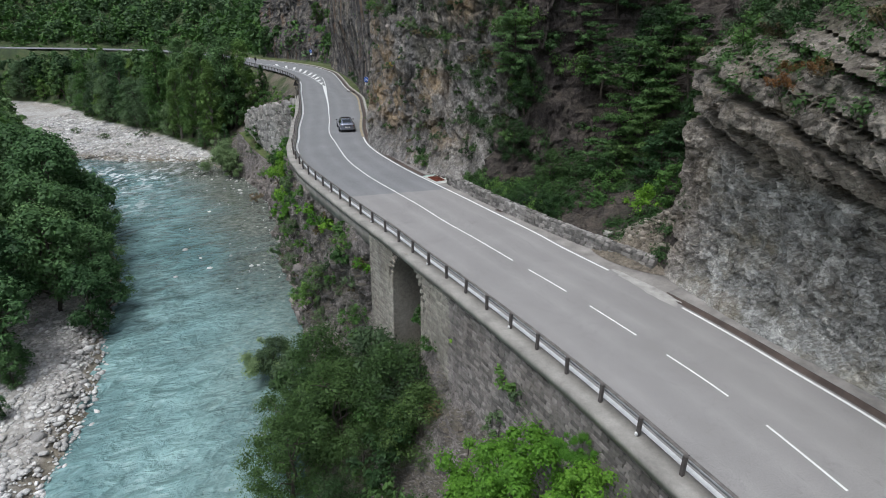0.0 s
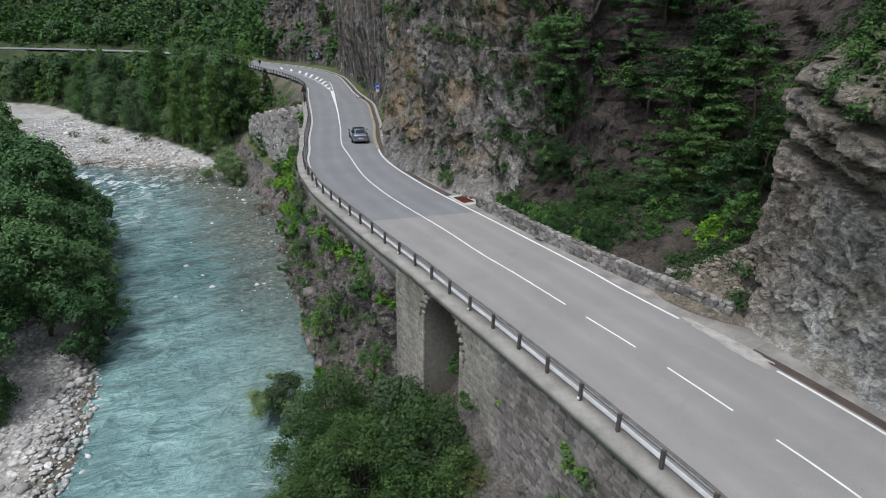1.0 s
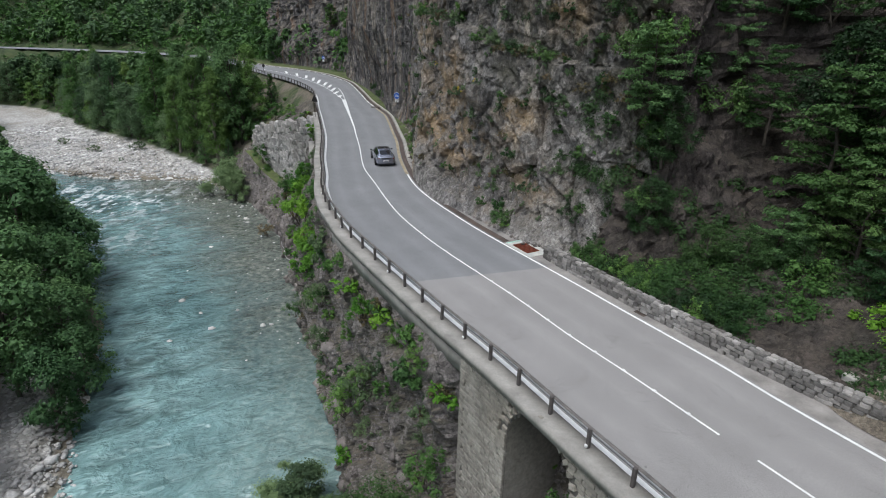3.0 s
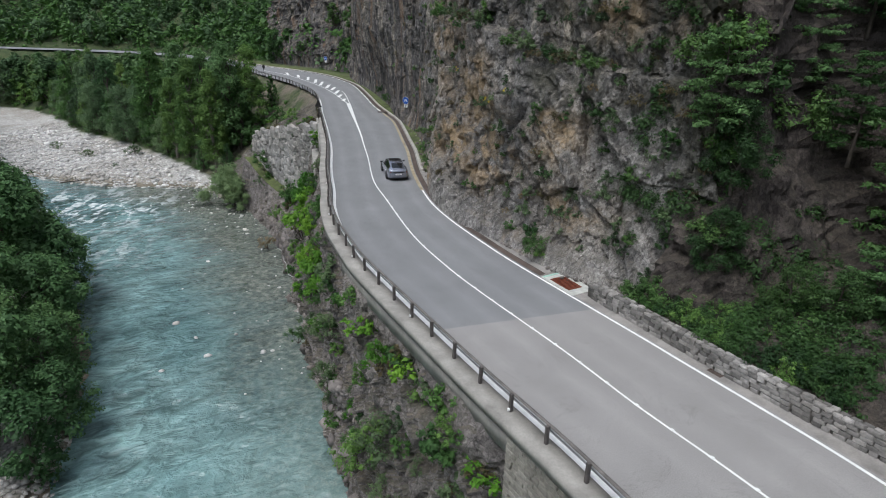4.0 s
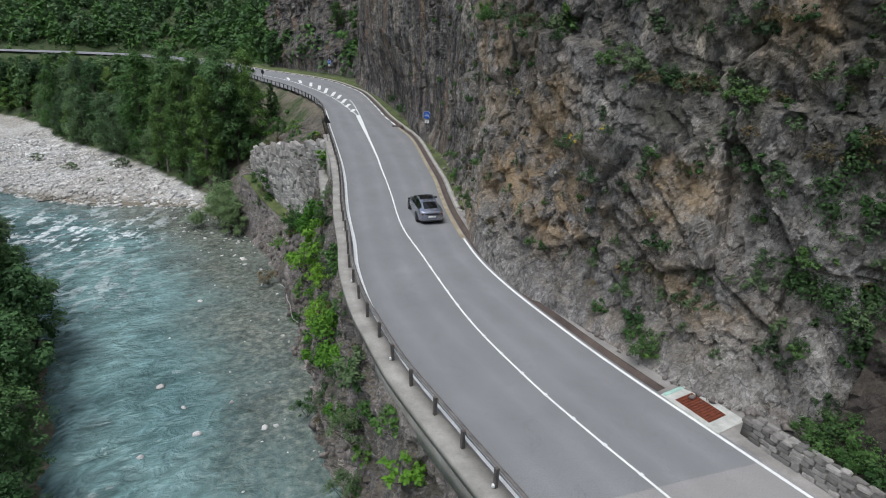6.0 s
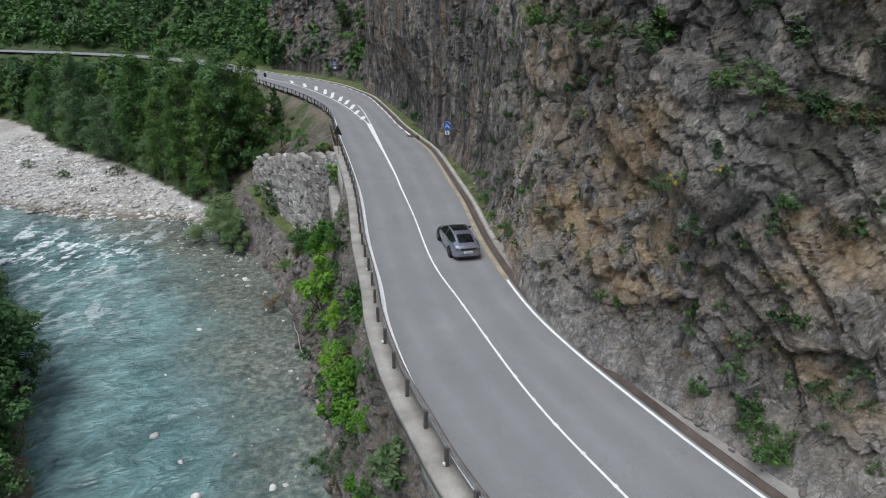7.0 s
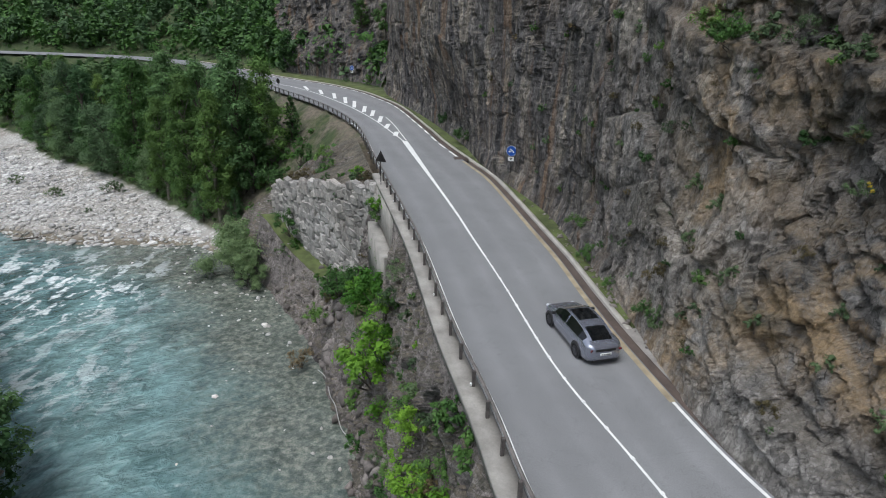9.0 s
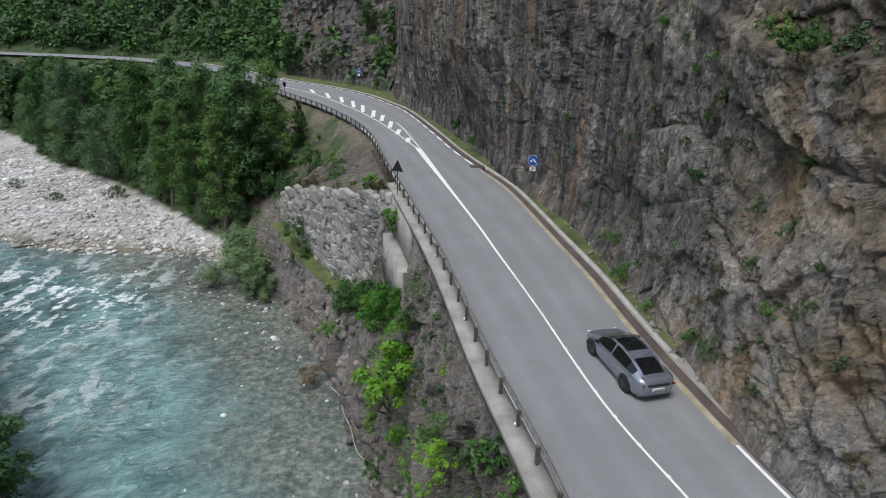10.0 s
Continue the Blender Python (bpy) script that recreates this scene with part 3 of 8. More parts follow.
    # dark film weighted up towards the gully and higher, darkening the cliff there
    note(me, "overgrown", np.clip((52.4 - p[:, 1]) / 2.4, 0, 1) * np.clip(0.4 + 0.08 * p[:, 2], 0, 1) + np.clip((58 - p[:, 1]) / 5, 0, 0.6) * np.clip((p[:, 2] - 8.0) / 4, 0, 0.8))
    return me, p.reshape(len(base), len(z), 3), r


def promontory():
    base = spline([(21.5, 2), (20.4, 6), (18.2, 12), (16, 17.5), (13.9, 22.5), (12.0, 25.5), (10.5, 27.8), (8.9, 31), (7.9, 34), (8.6, 37), (11, 40), (15, 43)], 0.10)
    r = rights(base)
    keep = (base[:, 1] > 14) | (np.arange(len(base)) % 4 == 0)
    base, r = base[keep], r[keep]
    z = np.r_[np.arange(-0.6, 16.0, 0.10), np.arange(17.0, 60, 2.0)]
    u = base[:, 1][:, None]
    zz = z[None]
    # the hard beds jut far out over the road, above a hollowed softer bed
    reach = np.interp(u, [0, 15, 22.5, 25.5, 27.8, 29.5, 31, 33, 36], [2.2, 2.9, 2.9, 2.5, 1.9, 1.4, 0.8, 0.2, 0.0])
    rise = np.clip((zz - 3.6) / 5.2, 0, 1)
    over = reach * rise**1.5
    back = 0.05 * zz + np.clip(1.2 - zz, 0, None) * -0.3 - over + np.clip(zz - 11.3, 0, None) * 0.95 + np.clip(zz - 16, 0, None) * 0.3
    p = np.concatenate([base[:, None] + r[:, None] * back[..., None], np.broadcast_to(zz[..., None], (len(base), len(z), 1))], -1).reshape(-1, 3)
    # beds lie tilted: thick hard slabs with open clefts between them
    bed = p[:, 2] + 0.42 * p[:, 0] - 0.11 * (p[:, 1] - 29) + 0.30 * fbm(p * 0.16, 3, 81) + 0.07 * fbm(p * 1.1, 3, 82)
    rng = np.random.default_rng(44)
    more = np.where(rng.random(60) < 0.45, rng.uniform(1.0, 1.8, 60), rng.uniform(0.3, 0.6, 60))
    steps = np.r_[(11.2 - np.cumsum(more[:30]))[::-1], 11.2 + np.cumsum(np.r_[0.0, 0.45, 0.6, 0.3, 1.0, 0.35, 0.85, 0.3, 1.1, 0.3, 0.8, more[30:]])]
    k = np.clip(np.searchsorted(steps, bed), 1, len(steps) - 1)
    thick = steps[k] - steps[k - 1]
    f = (bed - steps[k - 1]) / thick
    hard = np.where(thick > 0.7, 0.3, -0.35) + 0.8 * (hashed(k, k * 0, k * 0, 5) - 0.5)
    # slabs break off along cross joints, so each bed's edge steps in and out
    along = p[:, 1] * 0.95 - p[:, 2] * 0.2 + 0.6 * fbm(p * 0.5, 2, 84)
    blk = np.floor(along / (1.0 + 1.8 * hashed(k, k * 0, k * 0, 9)) + 9 * hashed(k, k * 0, k * 0, 6))
    hard = hard + 0.6 * (hashed(k, blk, k * 0, 15) - 0.5)
    round_ = np.clip(np.minimum(f * 1.3, 1 - f) * thick / 0.13, 0, 1)
    ledge = hard * np.sqrt(round_) - 0.8 * (1 - round_) ** 2 * (hashed(k, k * 0, k * 0, 19) > 0.3)
    high = np.clip((p[:, 2] - 6.6 + 0.4 * fbm(p * 0.4, 3, 86)) / 0.9, 0, 1)
    splinter = 0.34 * (cells(p * arr((1.3, 1.3, 0.6)), 88, True)[2] - 0.5) + 0.16 * (cells(p * arr((3.6, 3.6, 1.8)), 89, True)[2] - 0.5)
    push = ledge * (0.10 + 0.90 * high) + splinter * (1 - 0.6 * high) + soften(rock_push(p, 0.7, 0.30, 0.20, 23, (1, 1, 1)), len(z))
    near = np.clip(p[:, 2] / 1.6, 0.1, 1)
    p[:, :2] -= np.repeat(r, len(z), 0) * (push * near)[:, None]
    me = fast_mesh("promontory", p, grid_faces(len(base), len(z), flip=True))
    note(me, "overgrown", np.clip((p[:, 2] - 12.0) / 2.2, 0, 0.8))
    note(me, "under", np.clip(1 - high, 0, 1) * np.clip((33.5 - p[:, 1]) / 2.5, 0, 1))
    return note(me, "fresh", np.clip((fbm(p * 0.3, 3, 87) - 0.1) * 3, 0, 1))


def ravine():
    base = spline([(8.3, 34.5), (9.2, 36.5), (10.4, 40), (10.2, 44), (8.4, 48), (5.8, 49.8), (3.4, 47.9), (1.0, 46.7), (-1.4, 47.2), (-3.6, 49.0)], 0.3)
    r = rights(base)
    # the rows from 24 m up are out of view, added to block the sky
    z = np.r_[np.arange(-0.2, 24, 0.3), np.arange(24, 95, 3.0)]
    rows = len(z)
    back = 0.55 * np.clip(z, 0, 18) + 0.3 * np.clip(z - 18, 0, None) + 0.8 * np.sin(z * 0.3)
    p = np.concatenate([base[:, None] + r[:, None] * (back - 1.0)[None, :, None], np.broadcast_to(z[None, :, None], (len(base), rows, 1))], -1).reshape(-1, 3)
    push = soften(rock_push(p, 1.8, 0.9, 0.35, 63, (1, 1, 0.7)), rows)
    p[:, :2] -= np.repeat(r, rows, 0) * (push * np.clip(p[:, 2] / 2, 0.1, 1))[:, None]
    return fast_mesh("ravine", p, grid_faces(len(base), rows, flip=True))


def raw_spline(ctrl, n):
    c = arr(ctrl)
    c = np.vstack([2 * c[0] - c[1], c, 2 * c[-1] - c[-2]])
    out = []
    for i in range(1, len(c) - 2):
        t = np.linspace(0, 1, n, endpoint=False)[:, None]
        a, b, d, e = c[i - 1], c[i], c[i + 1], c[i + 2]
        out.append(0.5 * (2 * b + (d - a) * t + (2 * a - 5 * b + 4 * d - e) * t**2 + (3 * b - a - 3 * d + e) * t**3))
    return np.vstack(out + [c[-2][None]])


BANK_PAIRS = [(11, -40, -2, -40), (11, -15, -5, -15), (10, 5, -10, 8), (5, 18, -14, 24), (-0.3, 26, -16, 32), (-6, 33.7, -17.6, 40), (-11.2, 40.5, -19.6, 47), (-16.4, 47.4, -22.4, 53.5),
              (-20.6, 53.7, -25, 59), (-25.3, 64.8, -29.5, 67.5), (-27.5, 70.9, -32.5, 75), (-30.9, 81.4, -36.5, 82), (-35.7, 94.1, -43.5, 92.5), (-38.4, 101, -50, 101), (-43.5, 114.5, -65.5, 118.6)]


# the dry-stone wall's line, its crest and its foot
DRY_A, DRY_B = arr((-36.2, 94.3)), arr((-51.6, 107.9))


def dry_top(t):
    return -0.5 - 4.5 * t**1.1


def dry_low(t):
    return float(np.interp(t, [0, 0.15, 0.4, 0.7, 1.0], [-9.6, -11.2, -11.2, -10.2, -7.6]))


def bank():
    """The rocky bank between the road's outer edge and the river."""
    pair = raw_spline(BANK_PAIRS, 44)
    top, low = pair[:, :2].copy(), pair[:, 2:]
    top = top - rights(top) * 0.25
    v = np.linspace(0, 1, 120)
    power = np.interp(top[:, 1], [20, 32, 44, 50, 60, 80, 95, 105], [2.6, 2.6, 2.2, 1.7, 1.5, 1.3, 0.9, 0.8])
    h = v[None] ** power[:, None]
    z = -0.6 - 16.9 * v
    xy = top[:, None] * (1 - h[..., None]) + low[:, None] * h[..., None]
    # terrace: a dry-stone wall holds the upper slope, a grass strip runs below it
    n = len(v)
    seg = np.array([0.0, 0.28, 0.60, 0.72, 1.0])
    terrace = np.zeros(len(top))
    keys = np.zeros((len(top), 5, 3))
    away = -rights(top)
    for i, (a, b) in enumerate(zip(top, low)):
        if 84 < a[1] < 95:
            terrace[i] = np.clip(min(a[1] - 85, 95.5 - a[1]) / 1.5, 0, 1)
            e = away[i]
            keys[i] = [(*(a + e * 0.2), -0.6), (*(a + e * 0.3), -3.0), (*(a + e * 0.5), -8.2), (*(a + e * 3.2), -9.6), (*b, -17.5)]
        m = np.array([b - a, -(DRY_B - DRY_A)]).T
        k, s = np.linalg.solve(m, DRY_A - a)
        if 0.0 < s < 1.06 and 0 < k < 1:
            terrace[i] = max(terrace[i], np.clip(min(s / 0.08, (1.06 - s) / 0.14), 0, 1))
            c = a + (b - a) * k
            e = (b - a) / np.linalg.norm(b - a)
            keys[i] = [(*a, -0.6), (*(c - e * 0.7), dry_top(s) - 0.05), (*(c - e * 0.5), dry_low(s)), (*(c + e * 2.6), dry_low(s) - 0.2), (*b, -17.5)]
    inward = np.exp(-(((top[:, 1] - 35.6) / 2.2) ** 2))[:, None] * np.clip((z + 12) / 6, 0, 1)[None] * 3.2
    r = rights(top)
    xy = xy + r[:, None] * inward[..., None]
    p = np.concatenate([xy, np.broadcast_to(z[None, :, None], (len(top), len(v), 1))], -1).reshape(-1, 3)
    shelf = np.stack([np.stack([np.interp(v, seg, keys[i, :, c]) for c in range(3)], 1) for i in range(len(top))])
    w = (terrace * terrace * (3 - 2 * terrace))[:, None, None]
    p = (p.reshape(len(top), n, 3) * (1 - w) + shelf * w).reshape(-1, 3)
    amp = np.clip((-0.4 - p[:, 2]) / 2.0, 0, 1)
    amp *= 1 - (w[:, :, 0] * np.where(v < 0.74, 0.86, 0.45)[None]).ravel()
    amp *= np.repeat(np.interp(top[:, 1], [18, 30, 42, 100, 110], [0.5, 0.5, 1, 1, 0.5]), len(v))
    push = soften(rock_push(p, 1.1, 0.75, 0.3, 33, (1, 1, 0.8)), len(v))
    p[:, :2] -= np.repeat(r, len(v), 0) * (push * amp)[:, None]
    return fast_mesh("bank", p, grid_faces(len(top), len(v), flip=False)), p.reshape(len(top), len(v), 3), terrace


cliff_mesh, CLIFF, CLIFF_IN = main_cliff()
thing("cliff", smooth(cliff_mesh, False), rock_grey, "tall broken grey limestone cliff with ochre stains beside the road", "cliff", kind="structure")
thing("rock_promontory", smooth(promontory(), False), rock_strata, "overhanging pale limestone crag in tilted beds", "cliff", kind="structure")
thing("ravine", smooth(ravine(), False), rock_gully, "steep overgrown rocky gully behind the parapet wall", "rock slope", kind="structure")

def debris_cone():
    """A fan of broken yellowish rock under the crag's nose, behind the end of the parapet."""
    n, m = 140, 70
    a = np.linspace(-0.2, 2 * np.pi - 0.6, n)
    k = np.linspace(0, 1, m)
    foot = arr((8.8, 36.4))
    reach = 3.3 + 0.4 * np.sin(a * 2.0 + 0.6) + 2.0 * np.clip(np.cos(a - 2.45), 0, 1) ** 2
    xy = foot + (k[None, :, None] * reach[:, None, None]) * np.stack([np.cos(a), np.sin(a)], 1)[:, None]
    z = 3.0 * (1 - k[None]) ** 1.25 + 0.05 + 0 * a[:, None]
    p = np.concatenate([xy, z[..., None]], -1).reshape(-1, 3)
    p[:, 2] += (0.30 * rock_push(p * 1.8, 1.0, 0.7, 0.45, 143)) * np.clip(p[:, 2], 0.05, 1)
    return fast_mesh("debris_cone", p, grid_faces(n, m, flip=True))


thing("debris_cone", smooth(debris_cone(), False), rock_scree, "fan of broken yellowish rock under the crag", "scree", kind="structure")


def far_crag():
    base = between(side(edge_curve, 5.0), 152, 186)
    base = spline(base[::8], 0.5)
    z = np.arange(-0.8, 30, 0.45)
    r = rights(base)
    fade = np.clip((len(base) - np.arange(len(base))) / 50, 0.15, 1)
    back = (0.75 - 0.4 * fade)[:, None] * np.clip(z, 0, None)[None] + 4.0 * (1 - fade)[:, None]
    p = np.concatenate([base[:, None] + r[:, None] * back[..., None], np.broadcast_to(z[None, :, None], (len(base), len(z), 1))], -1).reshape(-1, 3)
    push = soften(rock_push(p, 4.0, 1.6, 0.5, 93, (1, 1, 0.7)), len(z), 1)
    p[:, :2] -= np.repeat(r, len(z), 0) * (push * np.clip(p[:, 2] / 4, 0.1, 1))[:, None]
    return fast_mesh("crag", p, grid_faces(len(base), len(z), flip=True)), p.reshape(len(base), len(z), 3)


crag_mesh, CRAG = far_crag()
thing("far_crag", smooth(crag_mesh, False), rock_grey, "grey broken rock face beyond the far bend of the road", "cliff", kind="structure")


def gully_floor():
    a = side(spline([(8.0, 32.8), (2.9, 37.9), (-1.2, 42.6), (-4.7, 47.2)], 0.3), 0.3)
    b = spline([(8.6, 34.2), (10, 36.5), (11.4, 40), (11.2, 44), (9.4, 48), (6, 51.5), (2.6, 51), (-1, 50.4), (-2.8, 50.4)], 0.3)
    b = b[np.linspace(0, len(b) - 1, len(a)).astype(int)]
    k = np.linspace(0, 1, 40)
    xy = a[:, None] * (1 - k[None, :, None]) + b[:, None] * k[None, :, None]
    z = 0.2 + 3.6 * k[None] ** 1.1 * np.interp(a[:, 1], [33, 42, 46.5, 49], [1, 1, 0.3, 0.1])[:, None]
    p = np.concatenate([xy, z[..., None]], -1).reshape(-1, 3)
    p[:, 2] += (0.4 * fbm(p * 0.9, 4, 71) + 0.35 * (cells(p * 0.8, 73, True)[2] - 0.4) + 0.3 * cells(p * 2.2, 72, True)[2]) * np.clip(np.tile(k, len(a)) * 6, 0, 1) * np.repeat(np.interp(a[:, 1], [45, 48], [1, 0.1]), 40)
    return fast_mesh("gully_floor", p, grid_faces(len(a), 40, flip=True))


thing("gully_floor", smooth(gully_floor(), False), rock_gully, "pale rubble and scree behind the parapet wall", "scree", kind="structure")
bank_mesh, BANK, TERRACE = bank()
thing("river_bank", smooth(bank_mesh, False), rock_slope, "steep craggy rock bank dropping from road to river", "rock bank", kind="structure")

strip_rows = range(int(0.60 * 119), int(0.735 * 119))
cols = [i for i in range(len(TERRACE)) if TERRACE[i] > 0.3 and BANK[i, 80, 1] > 88]
grass = BANK[np.ix_(cols, list(strip_rows))].reshape(-1, 3).copy()
grass[:, 2] += 0.10 + 0.12 * fbm(grass * 0.8, 3, 77)
grass_mesh = fast_mesh("grass_strip", grass, grid_faces(len(cols), len(strip_rows)))

# ---- ground, river ----
SHORE = spline([(-2, -40), (-5, -15), (-10, 8), (-14, 24), (-16, 32), (-17.6, 40), (-19.6, 47), (-22.4, 53.5), (-25, 59), (-29.5, 67.5), (-32.5, 75), (-36.5, 82), (-43.5, 92.5),
                (-50, 101), (-57.9, 110.7), (-63.8, 116), (-78.5, 127.6), (-97.3, 139.8), (-115.5, 149.4), (-134, 163.5), (-151, 173.0), (-176, 174.5), (-230, 175)], 1.5)
FAR_BANK = spline([(-18, -60), (-22, -20), (-25, 5), (-29.6, 28.6), (-33, 38), (-38.5, 47.3), (-41, 54), (-46, 62), (-57, 74), (-73, 87.5), (-95, 105), (-125, 131), (-160, 160), (-225, 180), (-320, 200)], 1.5)


def ground_height(x, y):
    q = np.stack([x, y], 1)
    ds, ss = nearest(q, SHORE)
    df, sf = nearest(q, FAR_BANK)
    dr, sr = nearest(q, rail_curve[::3])
    de, se = nearest(q, edge_curve[::3])
    n = fbm(np.stack([x, y, x * 0], 1) * 0.12, 4, 91)
    fine = fbm(np.stack([x, y, x * 0], 1) * 0.7, 3, 95)
    z = np.full(len(x), WATER - 1.4)
    # shingle bar: a low bank of gravel by the upper shore
    bar = np.interp(x, [-170, -120, -92, -84, -74.5, -66, -57], [38, 28.5, 18.5, 15, 8.5, 1.6, 0])
    on = (ss < 0) & (ds < bar + 4) & (x < -57)
    z = np.where(on, WATER - 1.0 + 1.9 * np.clip((bar + 4 - ds) / 6, 0, 1) + 0.18 * n + 0.12 * fine, z)
    # far bank
    out = (sf < 0)
    z = np.where(out, WATER - 0.35 + np.where(y < 52, 1.15, 1.4) * np.clip(df / np.where(y < 52, 2.2, 5.0), 0, 1) + np.where(y < 52, 0.25, 0) * np.clip((df - 9) / 4, 0, 1) + 0.06 * np.clip(df - np.where(y < 52, 11, 5), 0, 40) + 0.45 * np.clip(df - 45, 0, 400) + 0.5 * n, z)
    # between shore and road
    land = (ss > 0) & (sr < 0)
    rise = ds / (ds + dr + 0.1)
    up = WATER + 1.35 + (-0.2 - WATER - 1.35) * rise**1.1 + 0.5 * n * np.clip(dr / 6, 0, 1)
    z = np.where(land & (y > 112), up, z)
    z = np.where(land & (y <= 112), WATER - 3, z)
    # under the road and on the hillside past it
    z = np.where(sr > 0, np.where(y > 112, -0.12, np.where(dr > 5.5, -0.9, WATER - 3)), z)
    hill = np.clip(de - 4, 0, None)
    z = np.where((se > 0) & (x < -46) & (y > 140), -0.6 + 0.62 * hill - 0.0006 * np.clip(hill, 0, 300) ** 2 + 4 * n * np.clip(hill / 20, 0, 1), z)
    z = np.where((se > 0) & ~((x < -46) & (y > 140)), np.where(de > 16, -1.0 + np.clip(de - 16, 0, 80) * 0.5, -0.9), z)
    return z


def ground():
    def axis(lo, hi, step, far):
        mid = np.arange(lo, hi, step)
        grow = np.cumsum(step * 1.35 ** np.arange(1, 18))
        grow = grow[grow < far]
        return np.r_[(lo - grow)[::-1], mid, hi + grow]

    xs, ys = axis(-260, 70, 2.1, 2600), axis(-60, 330, 2.1, 2600)
    gx, gy = np.meshgrid(xs, ys, indexing="ij")
    z = ground_height(gx.ravel(), gy.ravel())
    v = np.stack([gx.ravel(), gy.ravel(), z], 1)
    return fast_mesh("ground", v, grid_faces(len(xs), len(ys)))


def ground_material():
    m, nt, b = shader("valley_ground", 0.95)
    v = coords(nt)
    sep = node(nt, "SeparateXYZ")
    nt.links.new(v, sep.inputs[0])
    low = node(nt, "MapRange")
    nt.links.new(sep.outputs["Z"], low.inputs["Value"])
    low.inputs["From Min"].default_value, low.inputs["From Max"].default_value = WATER + 1.2, WATER + 1.55
    peb = node(nt, "TexVoronoi", Scale=2.2)
    nt.links.new(v, peb.inputs["Vector"])
    gravel = ramp(nt, peb.outputs["Distance"], [(0.0, (0.70, 0.685, 0.66)), (0.55, (0.38, 0.365, 0.34))])
    tone = ramp(nt, noise_tex(nt, v, 0.11, 6, 0.65), [(0.34, (0.70, 0.67, 0.62)), (0.56, grey(1.0))])
    gravel = blend(nt, 1.0, gravel, tone, "MULTIPLY")
    wet = node(nt, "MapRange")
    nt.links.new(times_add(nt, noise_tex(nt, v, 0.25, 5, 0.6), 0.7, sep.outputs["Z"]), wet.inputs["Value"])
    wet.inputs["From Min"].default_value, wet.inputs["From Max"].default_value = WATER + 0.92, WATER + 0.60
    gravel = blend(nt, wet.outputs[0], gravel, blend(nt, 1.0, gravel, (0.50, 0.46, 0.38), "MULTIPLY"))
    green = ramp(nt, noise_tex(nt, v, 0.35, 7, 0.7), [(0.3, (0.018, 0.028, 0.012)), (0.5, (0.042, 0.062, 0.020)), (0.7, (0.080, 0.092, 0.036))])
    scree = ramp(nt, noise_tex(nt, v, 1.4, 8, 0.75), [(0.3, (0.075, 0.060, 0.046)), (0.7, (0.23, 0.19, 0.15))])
    near_road = node(nt, "MapRange")
    nt.links.new(sep.outputs["X"], near_road.inputs["Value"])
    near_road.inputs["From Min"].default_value, near_road.inputs["From Max"].default_value = -72, -60
    green = blend(nt, blend(nt, 1.0, ramp(nt, noise_tex(nt, v, 0.16, 5, 0.65), [(0.40, grey(0)), (0.54, grey(0.9))]), blend(nt, near_road.outputs[0], (0, 0, 0), grey(1)), "MULTIPLY"), green, scree)
    nt.links.new(blend(nt, low.outputs[0], gravel, green), b.inputs["Base Color"])
    bump(nt, b, noise_tex(nt, v, 2.5, 6), 0.8, 0.2)
    return m


thing("ground", smooth(ground()), ground_material(), "valley floor with pale river shingle and green undergrowth", "ground", kind="structure")


